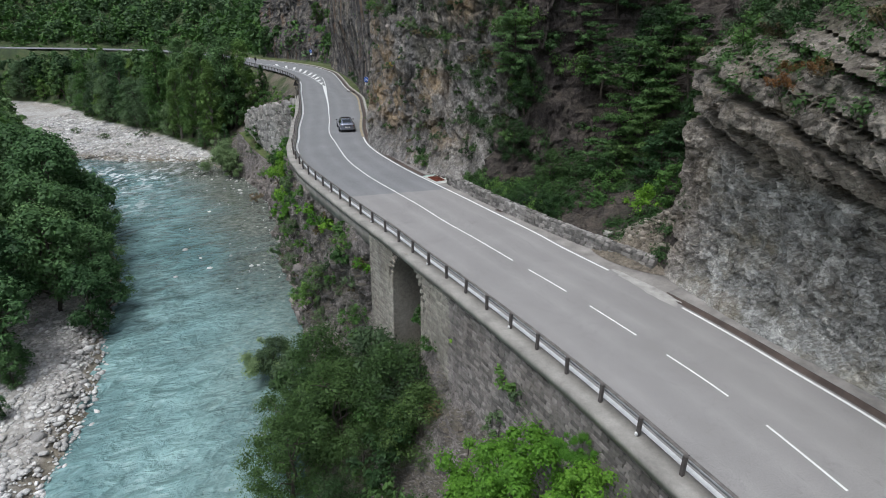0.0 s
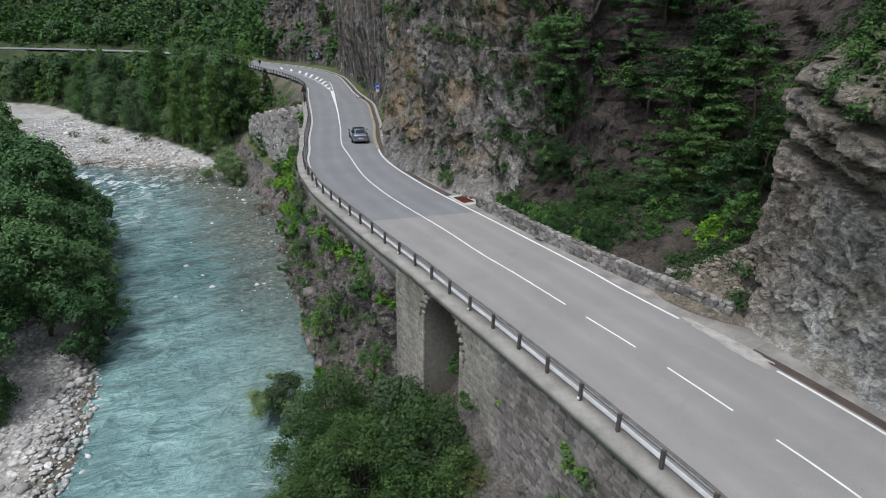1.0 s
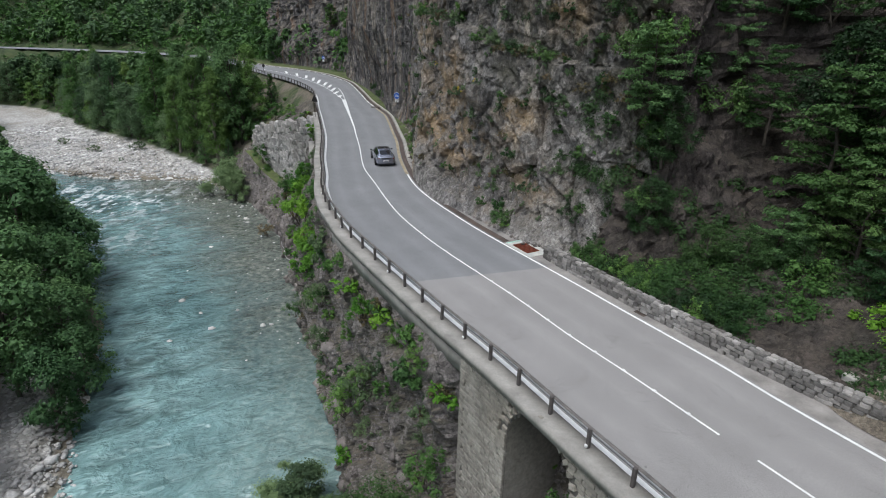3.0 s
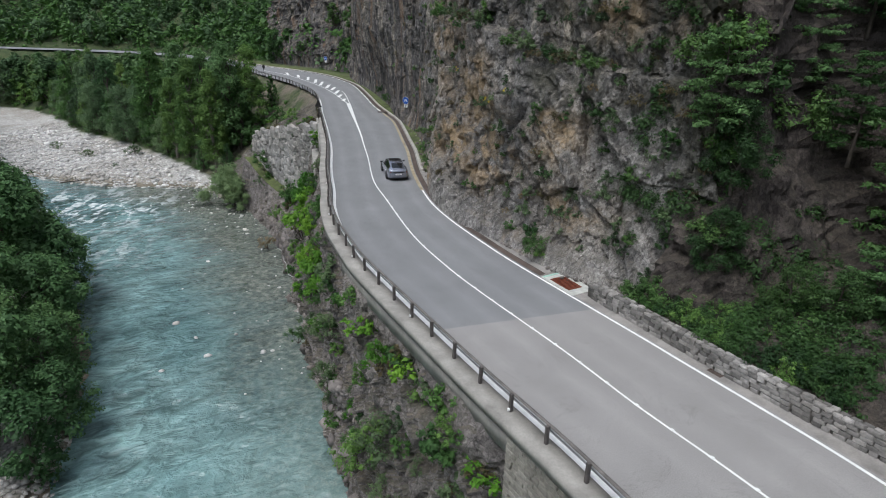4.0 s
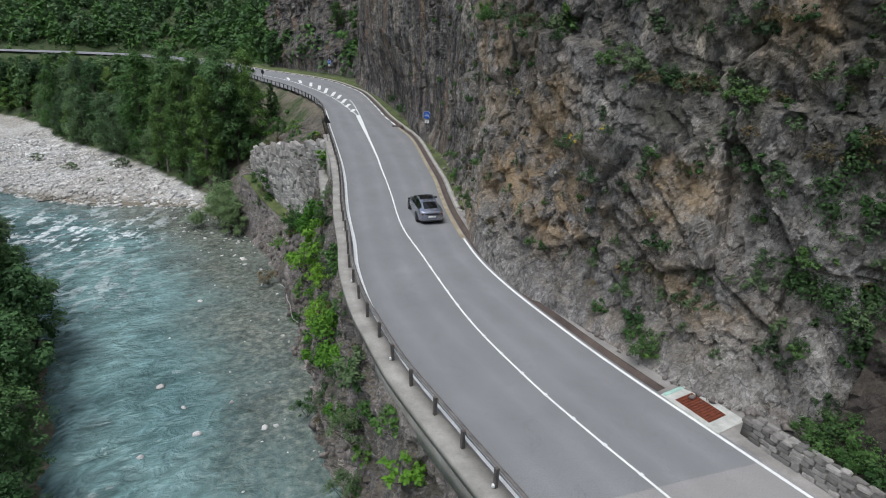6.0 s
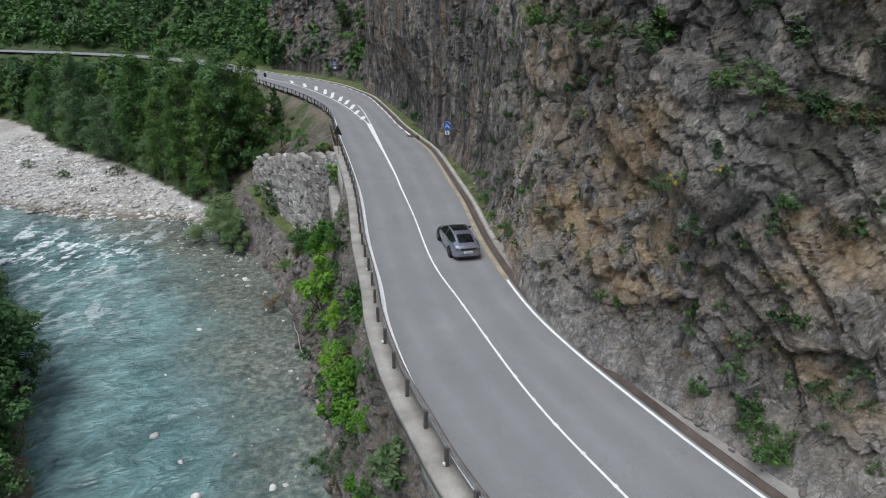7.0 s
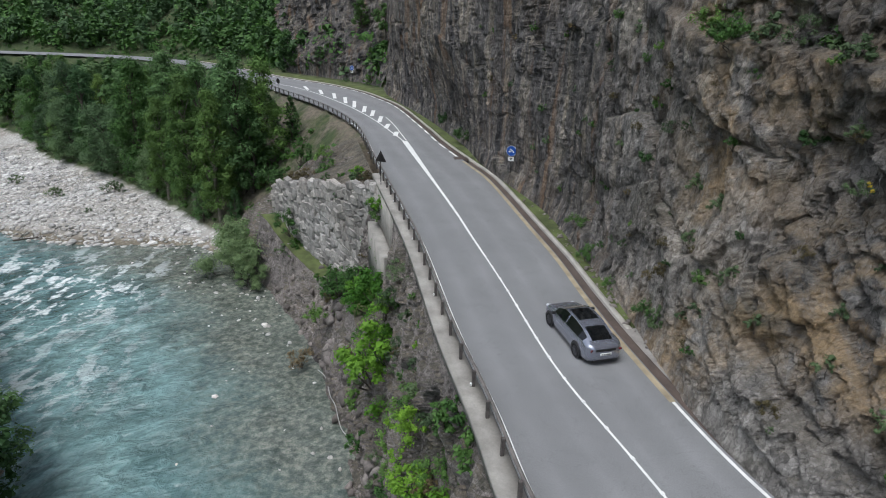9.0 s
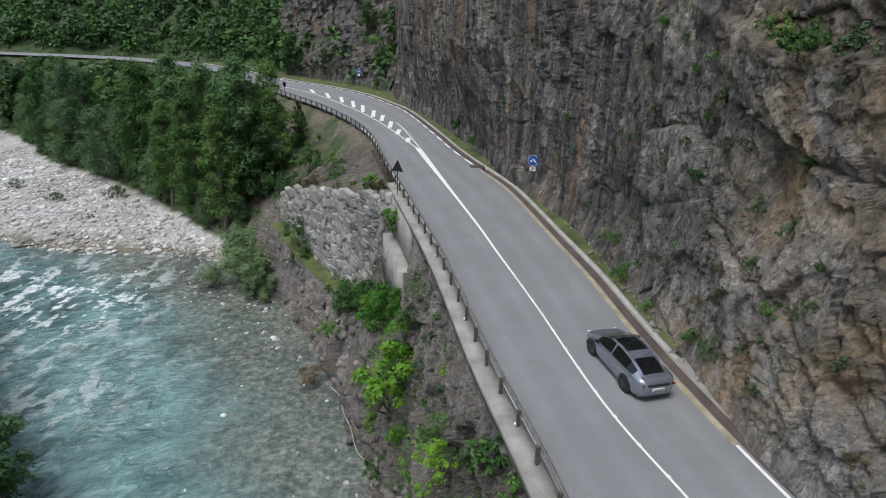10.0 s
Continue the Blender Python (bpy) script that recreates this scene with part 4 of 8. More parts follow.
def water_material():
    m, nt, b = shader("river_water", 0.08)
    v = coords(nt)
    flow = node(nt, "Mapping")
    nt.links.new(v, flow.inputs["Vector"])
    flow.vector_type = "TEXTURE"
    flow.inputs["Rotation"].default_value = (0, 0, radians(33))
    flow.inputs["Scale"].default_value = (1.0, 2.0, 1.0)
    fv = flow.outputs["Vector"]
    att = node(nt, "Attribute")
    att.attribute_name = "shallow"
    foam = node(nt, "Attribute")
    foam.attribute_name = "foam"
    deep = ramp(nt, noise_tex(nt, fv, 0.07, 4, 0.55, 0.6), [(0.32, (0.080, 0.146, 0.150)), (0.5, (0.122, 0.212, 0.212)), (0.68, (0.20, 0.312, 0.305))])
    bed = ramp(nt, noise_tex(nt, v, 1.7, 8, 0.75), [(0.34, (0.050, 0.064, 0.054)), (0.5, (0.125, 0.142, 0.120)), (0.62, (0.24, 0.245, 0.205))])
    milky = node(nt, "Attribute")
    milky.attribute_name = "milky"
    pool = ramp(nt, noise_tex(nt, fv, 0.10, 4, 0.55, 0.8), [(0.34, (0.150, 0.258, 0.256)), (0.62, (0.272, 0.416, 0.400))])
    deep = blend(nt, milky.outputs["Fac"], deep, pool)
    c = blend(nt, att.outputs["Fac"], deep, bed)

    def crests(turn, stretch, scale, detail, distort):
        across = node(nt, "Mapping")
        across.vector_type = "TEXTURE"
        nt.links.new(v, across.inputs["Vector"])
        across.inputs["Rotation"].default_value = (0, 0, radians(turn))
        across.inputs["Scale"].default_value = (stretch, 1.0, 1.0)
        return noise_tex(nt, across.outputs["Vector"], scale, detail, 0.5, distort)

    def ridged(n):
        """Thin sharp crests where the noise crosses its middle."""
        off = node(nt, "Math", operation="SUBTRACT")
        nt.links.new(n, off.inputs[0])
        off.inputs[1].default_value = 0.5
        fold = node(nt, "Math", operation="ABSOLUTE")
        nt.links.new(off.outputs[0], fold.inputs[0])
        return fold.outputs[0]

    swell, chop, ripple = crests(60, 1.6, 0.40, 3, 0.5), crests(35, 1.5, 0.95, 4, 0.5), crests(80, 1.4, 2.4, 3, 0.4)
    # wave tones painted into the colour: reflected sky on crests, dark troughs
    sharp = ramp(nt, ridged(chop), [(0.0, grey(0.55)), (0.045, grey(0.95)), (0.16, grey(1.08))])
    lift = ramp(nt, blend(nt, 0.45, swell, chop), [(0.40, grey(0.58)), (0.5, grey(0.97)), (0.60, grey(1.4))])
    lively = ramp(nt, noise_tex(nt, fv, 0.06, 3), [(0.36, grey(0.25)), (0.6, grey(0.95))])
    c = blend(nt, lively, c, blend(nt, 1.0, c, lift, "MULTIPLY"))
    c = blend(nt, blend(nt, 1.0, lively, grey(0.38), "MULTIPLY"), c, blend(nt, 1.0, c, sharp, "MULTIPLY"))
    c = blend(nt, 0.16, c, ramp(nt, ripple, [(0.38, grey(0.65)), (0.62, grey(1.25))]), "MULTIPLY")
    fm = node(nt, "Math", operation="MULTIPLY")
    nt.links.new(foam.outputs["Fac"], fm.inputs[0])
    lace = blend(nt, 0.5, noise_tex(nt, v, 0.9, 9, 0.75, 0.3), crests(94, 2.4, 0.62, 7, 0.4))
    nt.links.new(ramp(nt, lace, [(0.515, grey(0)), (0.545, grey(0.8)), (0.59, grey(1.0))]), fm.inputs[1])
    c = blend(nt, fm.outputs[0], c, (0.74, 0.79, 0.79))
    nt.links.new(c, b.inputs["Base Color"])
    b.inputs["IOR"].default_value = 1.33
    b.inputs["Specular IOR Level"].default_value = 0.85
    waves = times_add(nt, swell, 1.0, times_add(nt, chop, 0.42, times_add(nt, ripple, 0.07)))
    bump(nt, b, waves, 1.0, 1.6)
    calmer = node(nt, "MapRange")
    nt.links.new(att.outputs["Fac"], calmer.inputs["Value"])
    calmer.inputs["To Min"].default_value, calmer.inputs["To Max"].default_value = 1.0, 0.35
    nt.links.new(calmer.outputs[0], nt.nodes["Bump"].inputs["Strength"])
    return m


def river():
    xs, ys = np.arange(-200, 6, 1.2), np.arange(-50, 180, 1.2)
    gx, gy = np.meshgrid(xs, ys, indexing="ij")
    x, y = gx.ravel(), gy.ravel()
    q = np.stack([x, y, x * 0], 1)
    ds, ss = nearest(q[:, :2], SHORE[::2])
    rapid = np.exp(-(((y - 100) / 9) ** 2)) * np.clip((-x - 61) / 8, 0, 1)
    rapid = np.maximum(rapid, 0.38 * np.exp(-(((y - 84) / 9) ** 2)) * np.clip((-x - 53) / 8, 0, 1))
    z = WATER + 0.10 * fbm(q * arr((0.5, 0.35, 1)), 4, 7) + 0.22 * rapid * fbm(q * 0.9, 3, 8)
    me = fast_mesh("water", np.stack([x, y, z], 1), grid_faces(len(xs), len(ys)))
    # besides the shallows, paints the dull reflecting strip along the bank below y 60
    shallow = np.clip(1 - (ds - np.interp(y, [20, 30, 45, 65, 80, 98, 108, 118], [-5, -1, 0.5, 1, 4, 6, 11, 14])) / 9 + 0.5 * fbm(q * 0.15, 4, 31), 0, 1) * np.interp(y, [20, 32, 60, 75], [0, 0.5, 0.7, 1])
    a = me.attributes.new("shallow", "FLOAT", "POINT")
    a.data.foreach_set("value", shallow.astype(np.float32))
    note(me, "milky", np.clip((66 - y + 10 * fbm(q * 0.05, 3, 33)) / 22, 0, 1))
    a = me.attributes.new("foam", "FLOAT", "POINT")
    a.data.foreach_set("value", np.clip(rapid * 1.1, 0, 1).astype(np.float32))
    return me


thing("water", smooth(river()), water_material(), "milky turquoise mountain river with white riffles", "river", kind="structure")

# ---- the road ----
def match(points, curve):
    d = ((points[:, None] - curve[None]) ** 2).sum(-1)
    return curve[d.argmin(1)]


def road():
    left = side(rail_curve, 0.2)
    inner = match(left, side(edge_curve, 0.18))
    n = 25
    k = np.linspace(0, 1, n)
    xy = left[:, None] * (1 - k[None, :, None]) + inner[:, None] * k[None, :, None]
    v = np.concatenate([xy, np.zeros((len(left), n, 1))], -1).reshape(-1, 3)
    me = fast_mesh("road", v, grid_faces(len(left), n, flip=True))
    # wheel tracks: two polished bands in each lane
    wear = sum(np.exp(-(((k - c) / 0.045) ** 2)) for c in (0.16, 0.38, 0.62, 0.84))
    a = me.attributes.new("wear", "FLOAT", "POINT")
    a.data.foreach_set("value", np.tile(wear, len(left)).astype(np.float32))
    return me


road_ob = thing("road", smooth(road()), asphalt, "two-lane mountain road of worn grey asphalt with a darker resurfaced stretch", "road", kind="structure")


def strip(name, curve, a, b, z, material, label, category="road marking", parent=None):
    v, f = ribbon(curve, a, b, z, z)
    return thing(name, fast_mesh(name, v, f), material, label, category, kind="structure", parent=parent)


strip("edge_line", between(edge_curve, 33.6, 67), -0.08, 0.06, 0.006, paint_white, "solid white painted edge line by the gutter")
strip("edge_line", between(edge_curve, -40, 29.6), -0.08, 0.06, 0.006, paint_white, "solid white painted edge line by the rock")
strip("edge_line", between(edge_curve, 67, 103.5), -0.16, 0.12, 0.006, paint_yellow, "ochre stained road edge band beside the gutter")
strip("edge_line", between(rail_curve, -40, 120), 0.33, 0.55, 0.006, paint_white, "solid white painted edge line beside the wooden rail")
strip("centre_line", between(centre_curve, 34.1, 80), -0.05, 0.05, 0.006, paint_white, "solid white centre line of the bend")
w = np.interp(between(centre_curve, 80, 111.2)[:, 1], [80, 95, 107, 111.2], [0.06, 0.12, 0.28, 0.3])
strip("centre_line", between(centre_curve, 80, 111.2), -w, w, 0.006, paint_white, "white centre line widening towards the hatched island")


def dashes(curve, start, length, gap, count, a, b, name, label):
    s = np.r_[0, np.cumsum(np.linalg.norm(np.diff(curve, axis=0), axis=1))]
    for n in range(count):
        q = np.linspace(start + n * (length + gap), start + n * (length + gap) + length, 6)
        c = np.stack([np.interp(q, s, curve[:, k]) for k in (0, 1)], 1)
        v, f = ribbon(c, a, b, 0.006, 0.006)
        tagged(thing(name, fast_mesh(name, v, f), paint_white), label, "road marking", name, "structure")


back = between(centre_curve, -40, 34.1)[::-1]
dashes(back, 1.45, 3.15, 1.75, 12, -0.05, 0.05, "centre_dash", "white painted centre line dash")
far_edge = between(edge_curve, 105, 186)
dashes(far_edge, 0, 2.4, 1.3, 22, -0.1, 0.1, "edge_dash", "white painted edge dash past the gutter grate")
hatch_left = spline([(-37.3, 111), (-42.6, 121.2), (-47.4, 129.2), (-52.5, 136.4), (-61.2, 147), (-70, 154.5)], 0.5)
hatch_right = spline([(-37.1, 111.5), (-41.2, 122.3), (-45.0, 129.8), (-50, 137), (-60, 147.8), (-69, 155.5)], 0.5)
strip("island_line", hatch_left, -0.075, 0.075, 0.006, paint_white, "white line along the painted traffic island")
strip("island_line", hatch_right[:30], -0.06, 0.06, 0.006, paint_white, "white line along the painted traffic island")
HATCH = [(-39.1, 115.9, -38.8, 113.6), (-41.1, 120.5, -40.8, 117.6), (-43.2, 125.6, -42.5, 121.4), (-45.3, 129.9, -44.5, 125.5), (-47.4, 133.3, -46.3, 128.2), (-50.2, 137.6, -48.6, 131.6), (-52.7, 141.0, -50.9, 135.2),
         (-55.7, 144.7, -53.8, 139.2), (-59.2, 148.0, -57.2, 143.2), (-63.2, 151.6, -61.2, 147.6)]
for n, (x0, y0, x1, y1) in enumerate(HATCH):
    a, b = arr((x0, y0)), arr((x1, y1))
    c = arr([a, a * 0.5 + b * 0.5, b])
    v, f = ribbon(c, -0.27, 0.27, 0.011, 0.011)
    tagged(thing("island_hatch", fast_mesh("island_hatch", v, f), paint_white), "white hatching bar of the painted traffic island", "road marking", "hatching", "structure")

stud_line = between(centre_curve, 35, 82)
stud_s = np.r_[0, np.cumsum(np.linalg.norm(np.diff(stud_line, axis=0), axis=1))]
stud_bm = bmesh.new()
box(stud_bm, (0.14, 0.16, 0.022), Matrix.Translation((0, 0, 0.012)), 0.006)
stud = tagged(part("road_stud", stud_bm, paint_white, None), "white reflective road stud on the centre line", "road stud", "road studs")
for n, q in enumerate(np.arange(0.3, stud_s[-1], 1.62)):
    a, b = (arr([np.interp(q + e, stud_s, stud_line[:, k]) for k in (0, 1)]) for e in (-0.1, 0.1))
    m = Matrix.Translation((*((a + b) / 2), 0.006)) @ Matrix.Rotation(math.atan2(*(b - a)[::-1]), 4, "Z")
    if n:
        copy_thing(stud, m)
    else:
        stud.matrix_basis = m

# gutter, kerb and shoulder on the rock side
for y0, y1 in ((-40, 31), (51.5, 103)):
    c = between(edge_curve, y0, y1)
    v, f = sweep(c, [(0.18, -0.3), (0.18, 0.002), (0.24, -0.06), (0.46, -0.06), (0.53, 0.03), (0.62, 0.04), (0.62, -0.3)][::-1])
    thing("gutter", smooth(fast_mesh("gutter", v, f)), gutter_dark, "dark stained concrete gutter channel along the rock", "gutter", kind="structure")
    v, f = sweep(c, [(0.62, -0.3), (0.62, 0.05), (2.6, 0.16), (2.6, -0.3)][::-1])
    thing("shoulder", fast_mesh("shoulder", v, f), shoulder, "gritty grey verge strip between gutter and rock", "verge", kind="structure")
c = between(edge_curve, 104, 186)
v, f = sweep(c, [(0.18, -0.3), (0.18, 0.01), (0.75, 0.01), (0.75, -0.3)][::-1])
thing("gutter", fast_mesh("gutter", v, f), gutter_dark, "dark gutter strip along the outer bend", "gutter", kind="structure")
v, f = sweep(between(edge_curve, 72, 186), [(0.75, -0.3), (0.75, 0.10), (1.02, 0.10), (1.02, -0.3)][::-1])
thing("kerb", fast_mesh("kerb", v, f), kerb_stone, "pale low concrete kerb beside the gutter", "kerb", kind="structure")
v, f = sweep(between(edge_curve, 72, 186), [(1.02, -0.3), (1.02, 0.08), (5.5, 0.35), (5.5, -0.3)][::-1])
verge_mat = simple("grass_verge", (0.085, 0.105, 0.034), 0.95, vary=0.5, scale=0.6, relief=0.5, world_space=True)
thing("grass_strip", smooth(grass_mesh), verge_mat, "grassy strip along the foot of the dry-stone wall", "grass strip", kind="structure")
thing("verge", fast_mesh("verge", v, f), verge_mat, "narrow grassy verge under the cliff", "verge", kind="structure")
v, f = sweep(between(edge_curve, 30.5, 51.5), [(0.18, -0.3), (0.18, 0.004), (2.6, 0.03), (2.6, -0.3)][::-1])
thing("shoulder", fast_mesh("shoulder", v, f), shoulder, "pale gritty shoulder below the parapet wall", "verge", kind="structure")

# pale grit washed onto the road past the parapet's end
def grit(cx, cy, rx, ry, turn, seed):
    rng = np.random.default_rng(seed)
    th = np.linspace(0, 2 * np.pi, 41)[:-1]
    r = 1 + 0.22 * np.sin(th * 3 + 1) + 0.10 * rng.normal(size=40)
    vs = [(cx, cy, 0.009)] + [(cx + math.cos(turn) * rx * q * math.cos(a) - math.sin(turn) * ry * q * math.sin(a), cy + math.sin(turn) * rx * q * math.cos(a) + math.cos(turn) * ry * q * math.sin(a), 0.007) for a, q in zip(th, r)]
    return fast_mesh("grit", vs, [(0, 1 + i, 1 + (i + 1) % 40) for i in range(40)])


grit_mat = simple("pale_grit", (0.42, 0.40, 0.375), 0.95, vary=0.3, scale=1.5, relief=0.4, world_space=True)
thing("grit", grit(6.6, 31.6, 2.2, 0.55, math.atan2(3, -2.1), 1), grit_mat, "pale grit washed onto the road edge", "grit", kind="structure")

# concrete ledge under the rail
v, f = sweep(between(rail_curve, -40, 97), [(-0.62, -0.32), (-0.62, 0.06), (0.26, 0.06), (0.26, -0.32)][::-1])
thing("ledge", fast_mesh("ledge", v, f), concrete, "weathered concrete ledge along the outer road edge", "ledge", kind="structure")


# ---- masonry helpers ----
def stone_mesh(name, size, salt, round_=0.25, rough=0.06):
    """One squared stone with rounded, uneven edges."""
    bm = bmesh.new()
    box(bm, size)
    bmesh.ops.bevel(bm, geom=bm.edges[:], offset=min(size) * round_, segments=1, affect="EDGES", profile=0.5)
    rnd = random.Random(salt)
    for v in bm.verts:
        v.co += Vector([rnd.uniform(-1, 1) * rough * s for s in size])
    me = bpy.data.meshes.new(name)
    bm.to_mesh(me)
    bm.free()
    return me


def place_on(curve_pts, s_total, s, offset, z, turn=0.0):
    """A pose on a plan curve: x along it, y to its left."""
    cum, c = s_total, curve_pts
    x, y = np.interp(s, cum, c[:, 0]), np.interp(s, cum, c[:, 1])
    e = 0.15
    dx, dy = np.interp(s + e, cum, c[:, 0]) - np.interp(s - e, cum, c[:, 0]), np.interp(s + e, cum, c[:, 1]) - np.interp(s - e, cum, c[:, 1])
    a = math.atan2(dy, dx)
    return Matrix.Translation((x + math.sin(a) * offset, y - math.cos(a) * offset, z)) @ Matrix.Rotation(a + turn, 4, "Z")


def lengths(c):
    return np.r_[0, np.cumsum(np.linalg.norm(np.diff(c, axis=0), axis=1))]


rnd = random.Random(4)

# ---- parapet wall of stone behind the road ----
wall_curve = spline([(7.1, 33.7), (2.9, 37.9), (-1.2, 42.6), (-5.2, 47.8), (-6.4, 49.4)], 0.4)
wall_s = lengths(wall_curve)
parapet = thing("parapet_wall", None, None, "low mortared grey stone parapet wall beside the road", "stone wall")
v, f = sweep(wall_curve, [(0.02, -0.1), (0.02, 0.76), (0.36, 0.76), (0.36, -0.1)][::-1])
thing("core", fast_mesh("core", v, f), mortar, parent=parapet)
face_stones = [stone_mesh("stone", (l, 0.12, h), 10 + i, 0.22, 0.05) for i, (l, h) in enumerate([(0.34, 0.19), (0.42, 0.18), (0.28, 0.2), (0.38, 0.17)])]
for me in face_stones:
    me.materials.append(stone_wall_mat)
for row in range(4):
    s = rnd.uniform(0.1, 0.3)
    while s < wall_s[-1] - 0.15:
        i = rnd.randrange(4)
        ln = (0.34, 0.42, 0.28, 0.38)[i]
        ob = new("stone", face_stones[i])
        ob.parent = parapet
        ob.matrix_basis = place_on(wall_curve, wall_s, s, 0.0, 0.10 + 0.19 * row + rnd.uniform(-0.02, 0.02)) @ Matrix.Rotation(rnd.uniform(-0.05, 0.05), 4, "Y")
        s += ln + 0.03
caps = [stone_mesh("coping_stone", (l, 0.23, 0.15), 30 + i, 0.3, 0.09) for i, l in enumerate((0.34, 0.44, 0.27))]
for me in caps:
    me.materials.append(stone_wall_mat)
for off in (0.06, 0.30):
    s = 0.2 + off * 0.4
    while s < wall_s[-1] - 0.2:
        i = rnd.randrange(3)
        ob = new("coping_stone", caps[i])
        ob.parent = parapet
        ob.matrix_basis = place_on(wall_curve, wall_s, s, off, 0.80 + rnd.uniform(-0.03, 0.04)) @ Matrix.Rotation(rnd.uniform(-0.1, 0.1), 4, "X") @ Matrix.Rotation(rnd.uniform(-0.15, 0.15), 4, "Z")
        s += (0.34, 0.44, 0.27)[i] + 0.02

# a short concrete stub behind the parapet
bm = bmesh.new()
box(bm, (1.6, 0.5, 0.7), Matrix.Translation((5.6, 37.9, 0.55)) @ Matrix.Rotation(radians(35), 4, "Z"), 0.04)
tagged(part("culvert_block", bm, kerb_stone, None), "pale concrete block end behind the parapet wall", "concrete block")

# ---- masonry viaduct under the road's outer edge ----
via_curve = side(between(rail_curve, 8, 38.8), -0.42)
via_s = lengths(via_curve)
ARCH = via_s[int(np.argmin(((via_curve - arr((-6.95, 34.06))) ** 2).sum(1)))]
PALE = ARCH - 5.2
ARCH_R, ARCH_Z, DEEP = 1.95, -2.15, 3.4
viaduct = thing("viaduct", None, None, "stone retaining wall and arched viaduct carrying the road", "viaduct", kind="structure")


def in_arch(s, z, grow=0.0):
    return abs(s - ARCH) < ARCH_R + grow and (z < ARCH_Z or (s - ARCH) ** 2 + (z - ARCH_Z) ** 2 < (ARCH_R + grow) ** 2)


def viaduct_core():
    ss, zz = np.arange(0, via_s[-1], 0.22), np.arange(-9.5, -0.29, 0.2)
    vs, fs = [], []
    for s in ss:
        for z in zz:
            if in_arch(s + 0.11, z + 0.1, -0.03):
                continue
            q = [(s, z), (s + 0.22, z), (s + 0.22, z + 0.2), (s, z + 0.2)]
            n = len(vs)
            for a, b in q:
                m = place_on(via_curve, via_s, a, 0.03, b)
                vs.append(m.translation[:])
            fs.append((n, n + 1, n + 2, n + 3))
    return fast_mesh("face", vs, fs)


thing("face", viaduct_core(), joint_dark, parent=viaduct)
# the vault, its jambs and the wall at its back
ang = np.linspace(0, np.pi, 25)
ring = [(ARCH + ARCH_R, -9.5)] + [(ARCH + ARCH_R * math.cos(a), ARCH_Z + ARCH_R * math.sin(a)) for a in ang] + [(ARCH - ARCH_R, -9.5)]
vs = []
for s, z in ring:
    for o in (-0.02, DEEP):
        vs.append(place_on(via_curve, via_s, s, o, z).translation[:])
fs = [(2 * i, 2 * i + 1, 2 * i + 3, 2 * i + 2) for i in range(len(ring) - 1)]
thing("vault", fast_mesh("vault", vs, fs), masonry_mat, parent=viaduct)
vs = [place_on(via_curve, via_s, ARCH + a, DEEP - 0.05, z).translation[:] for a, z in ((-2.3, -9.5), (2.3, -9.5), (2.3, 0), (-2.3, 0))]
thing("back_wall", fast_mesh("back_wall", vs, [(0, 1, 2, 3)]), masonry_dark, parent=viaduct)
block_meshes = {}
for tone, mat in (("pale", masonry_mat), ("dark", masonry_dark)):
    for i, l in enumerate((0.30, 0.38, 0.47)):
        me = stone_mesh("masonry_block", (l, 0.17, 0.198), 50 + i, 0.13, 0.04)
        me.materials.append(mat)
        block_meshes[tone, i] = me
joined = {"pale": [], "dark": []}
single = 0
z = -0.45
row = 0
while z > -8.4:
    s = (row % 2) * 0.22 + 0.1
    while s < via_s[-1] - 0.45:
        i = rnd.randrange(3)
        ln = (0.30, 0.38, 0.47)[i]
        mid = s + ln / 2
        if not (in_arch(mid - ln / 2, z, 0.16) or in_arch(mid + ln / 2, z, 0.16)):
            tone = "dark" if mid < PALE else "pale"
            m = place_on(via_curve, via_s, mid, 0.02 - rnd.uniform(0, 0.03), z) @ Matrix.Rotation(rnd.uniform(-0.02, 0.02), 4, "Y")
            if via_s[-1] * 0.42 < mid < PALE + 1.2 and z > -3.6 and single < 300:
                ob = new("masonry_block", block_meshes[tone, i])
                ob.parent = viaduct
                ob.matrix_basis = m
                single += 1
            else:
                me = block_meshes[tone, i]
                joined[tone].append((np.array([m @ v.co for v in me.vertices]), [list(p.vertices) for p in me.polygons]))
        s += ln + 0.018
    z -= 0.215
    row += 1
for tone, mat in (("pale", masonry_mat), ("dark", masonry_dark)):
    vs, fs, n = [], [], 0
    for a, b in joined[tone]:
        vs.extend(a.tolist())
        fs.extend([[k + n for k in q] for q in b])
        n += len(a)
    me = bpy.data.meshes.new("courses")
    me.from_pydata(vs, [], fs)
    thing("courses", me, mat, parent=viaduct, kind="stuff")
for k in range(15):
    a = math.pi * (k + 0.5) / 15
    m = place_on(via_curve, via_s, ARCH + (ARCH_R + 0.14) * math.cos(a), 0.0, ARCH_Z + (ARCH_R + 0.14) * math.sin(a))
    ob = new("voussoir", block_meshes["pale", 0])
    ob.parent = viaduct
    ob.matrix_basis = m @ Matrix.Rotation(math.pi / 2 - a, 4, "Y") @ Matrix.Rotation(math.pi / 2, 4, "Y")

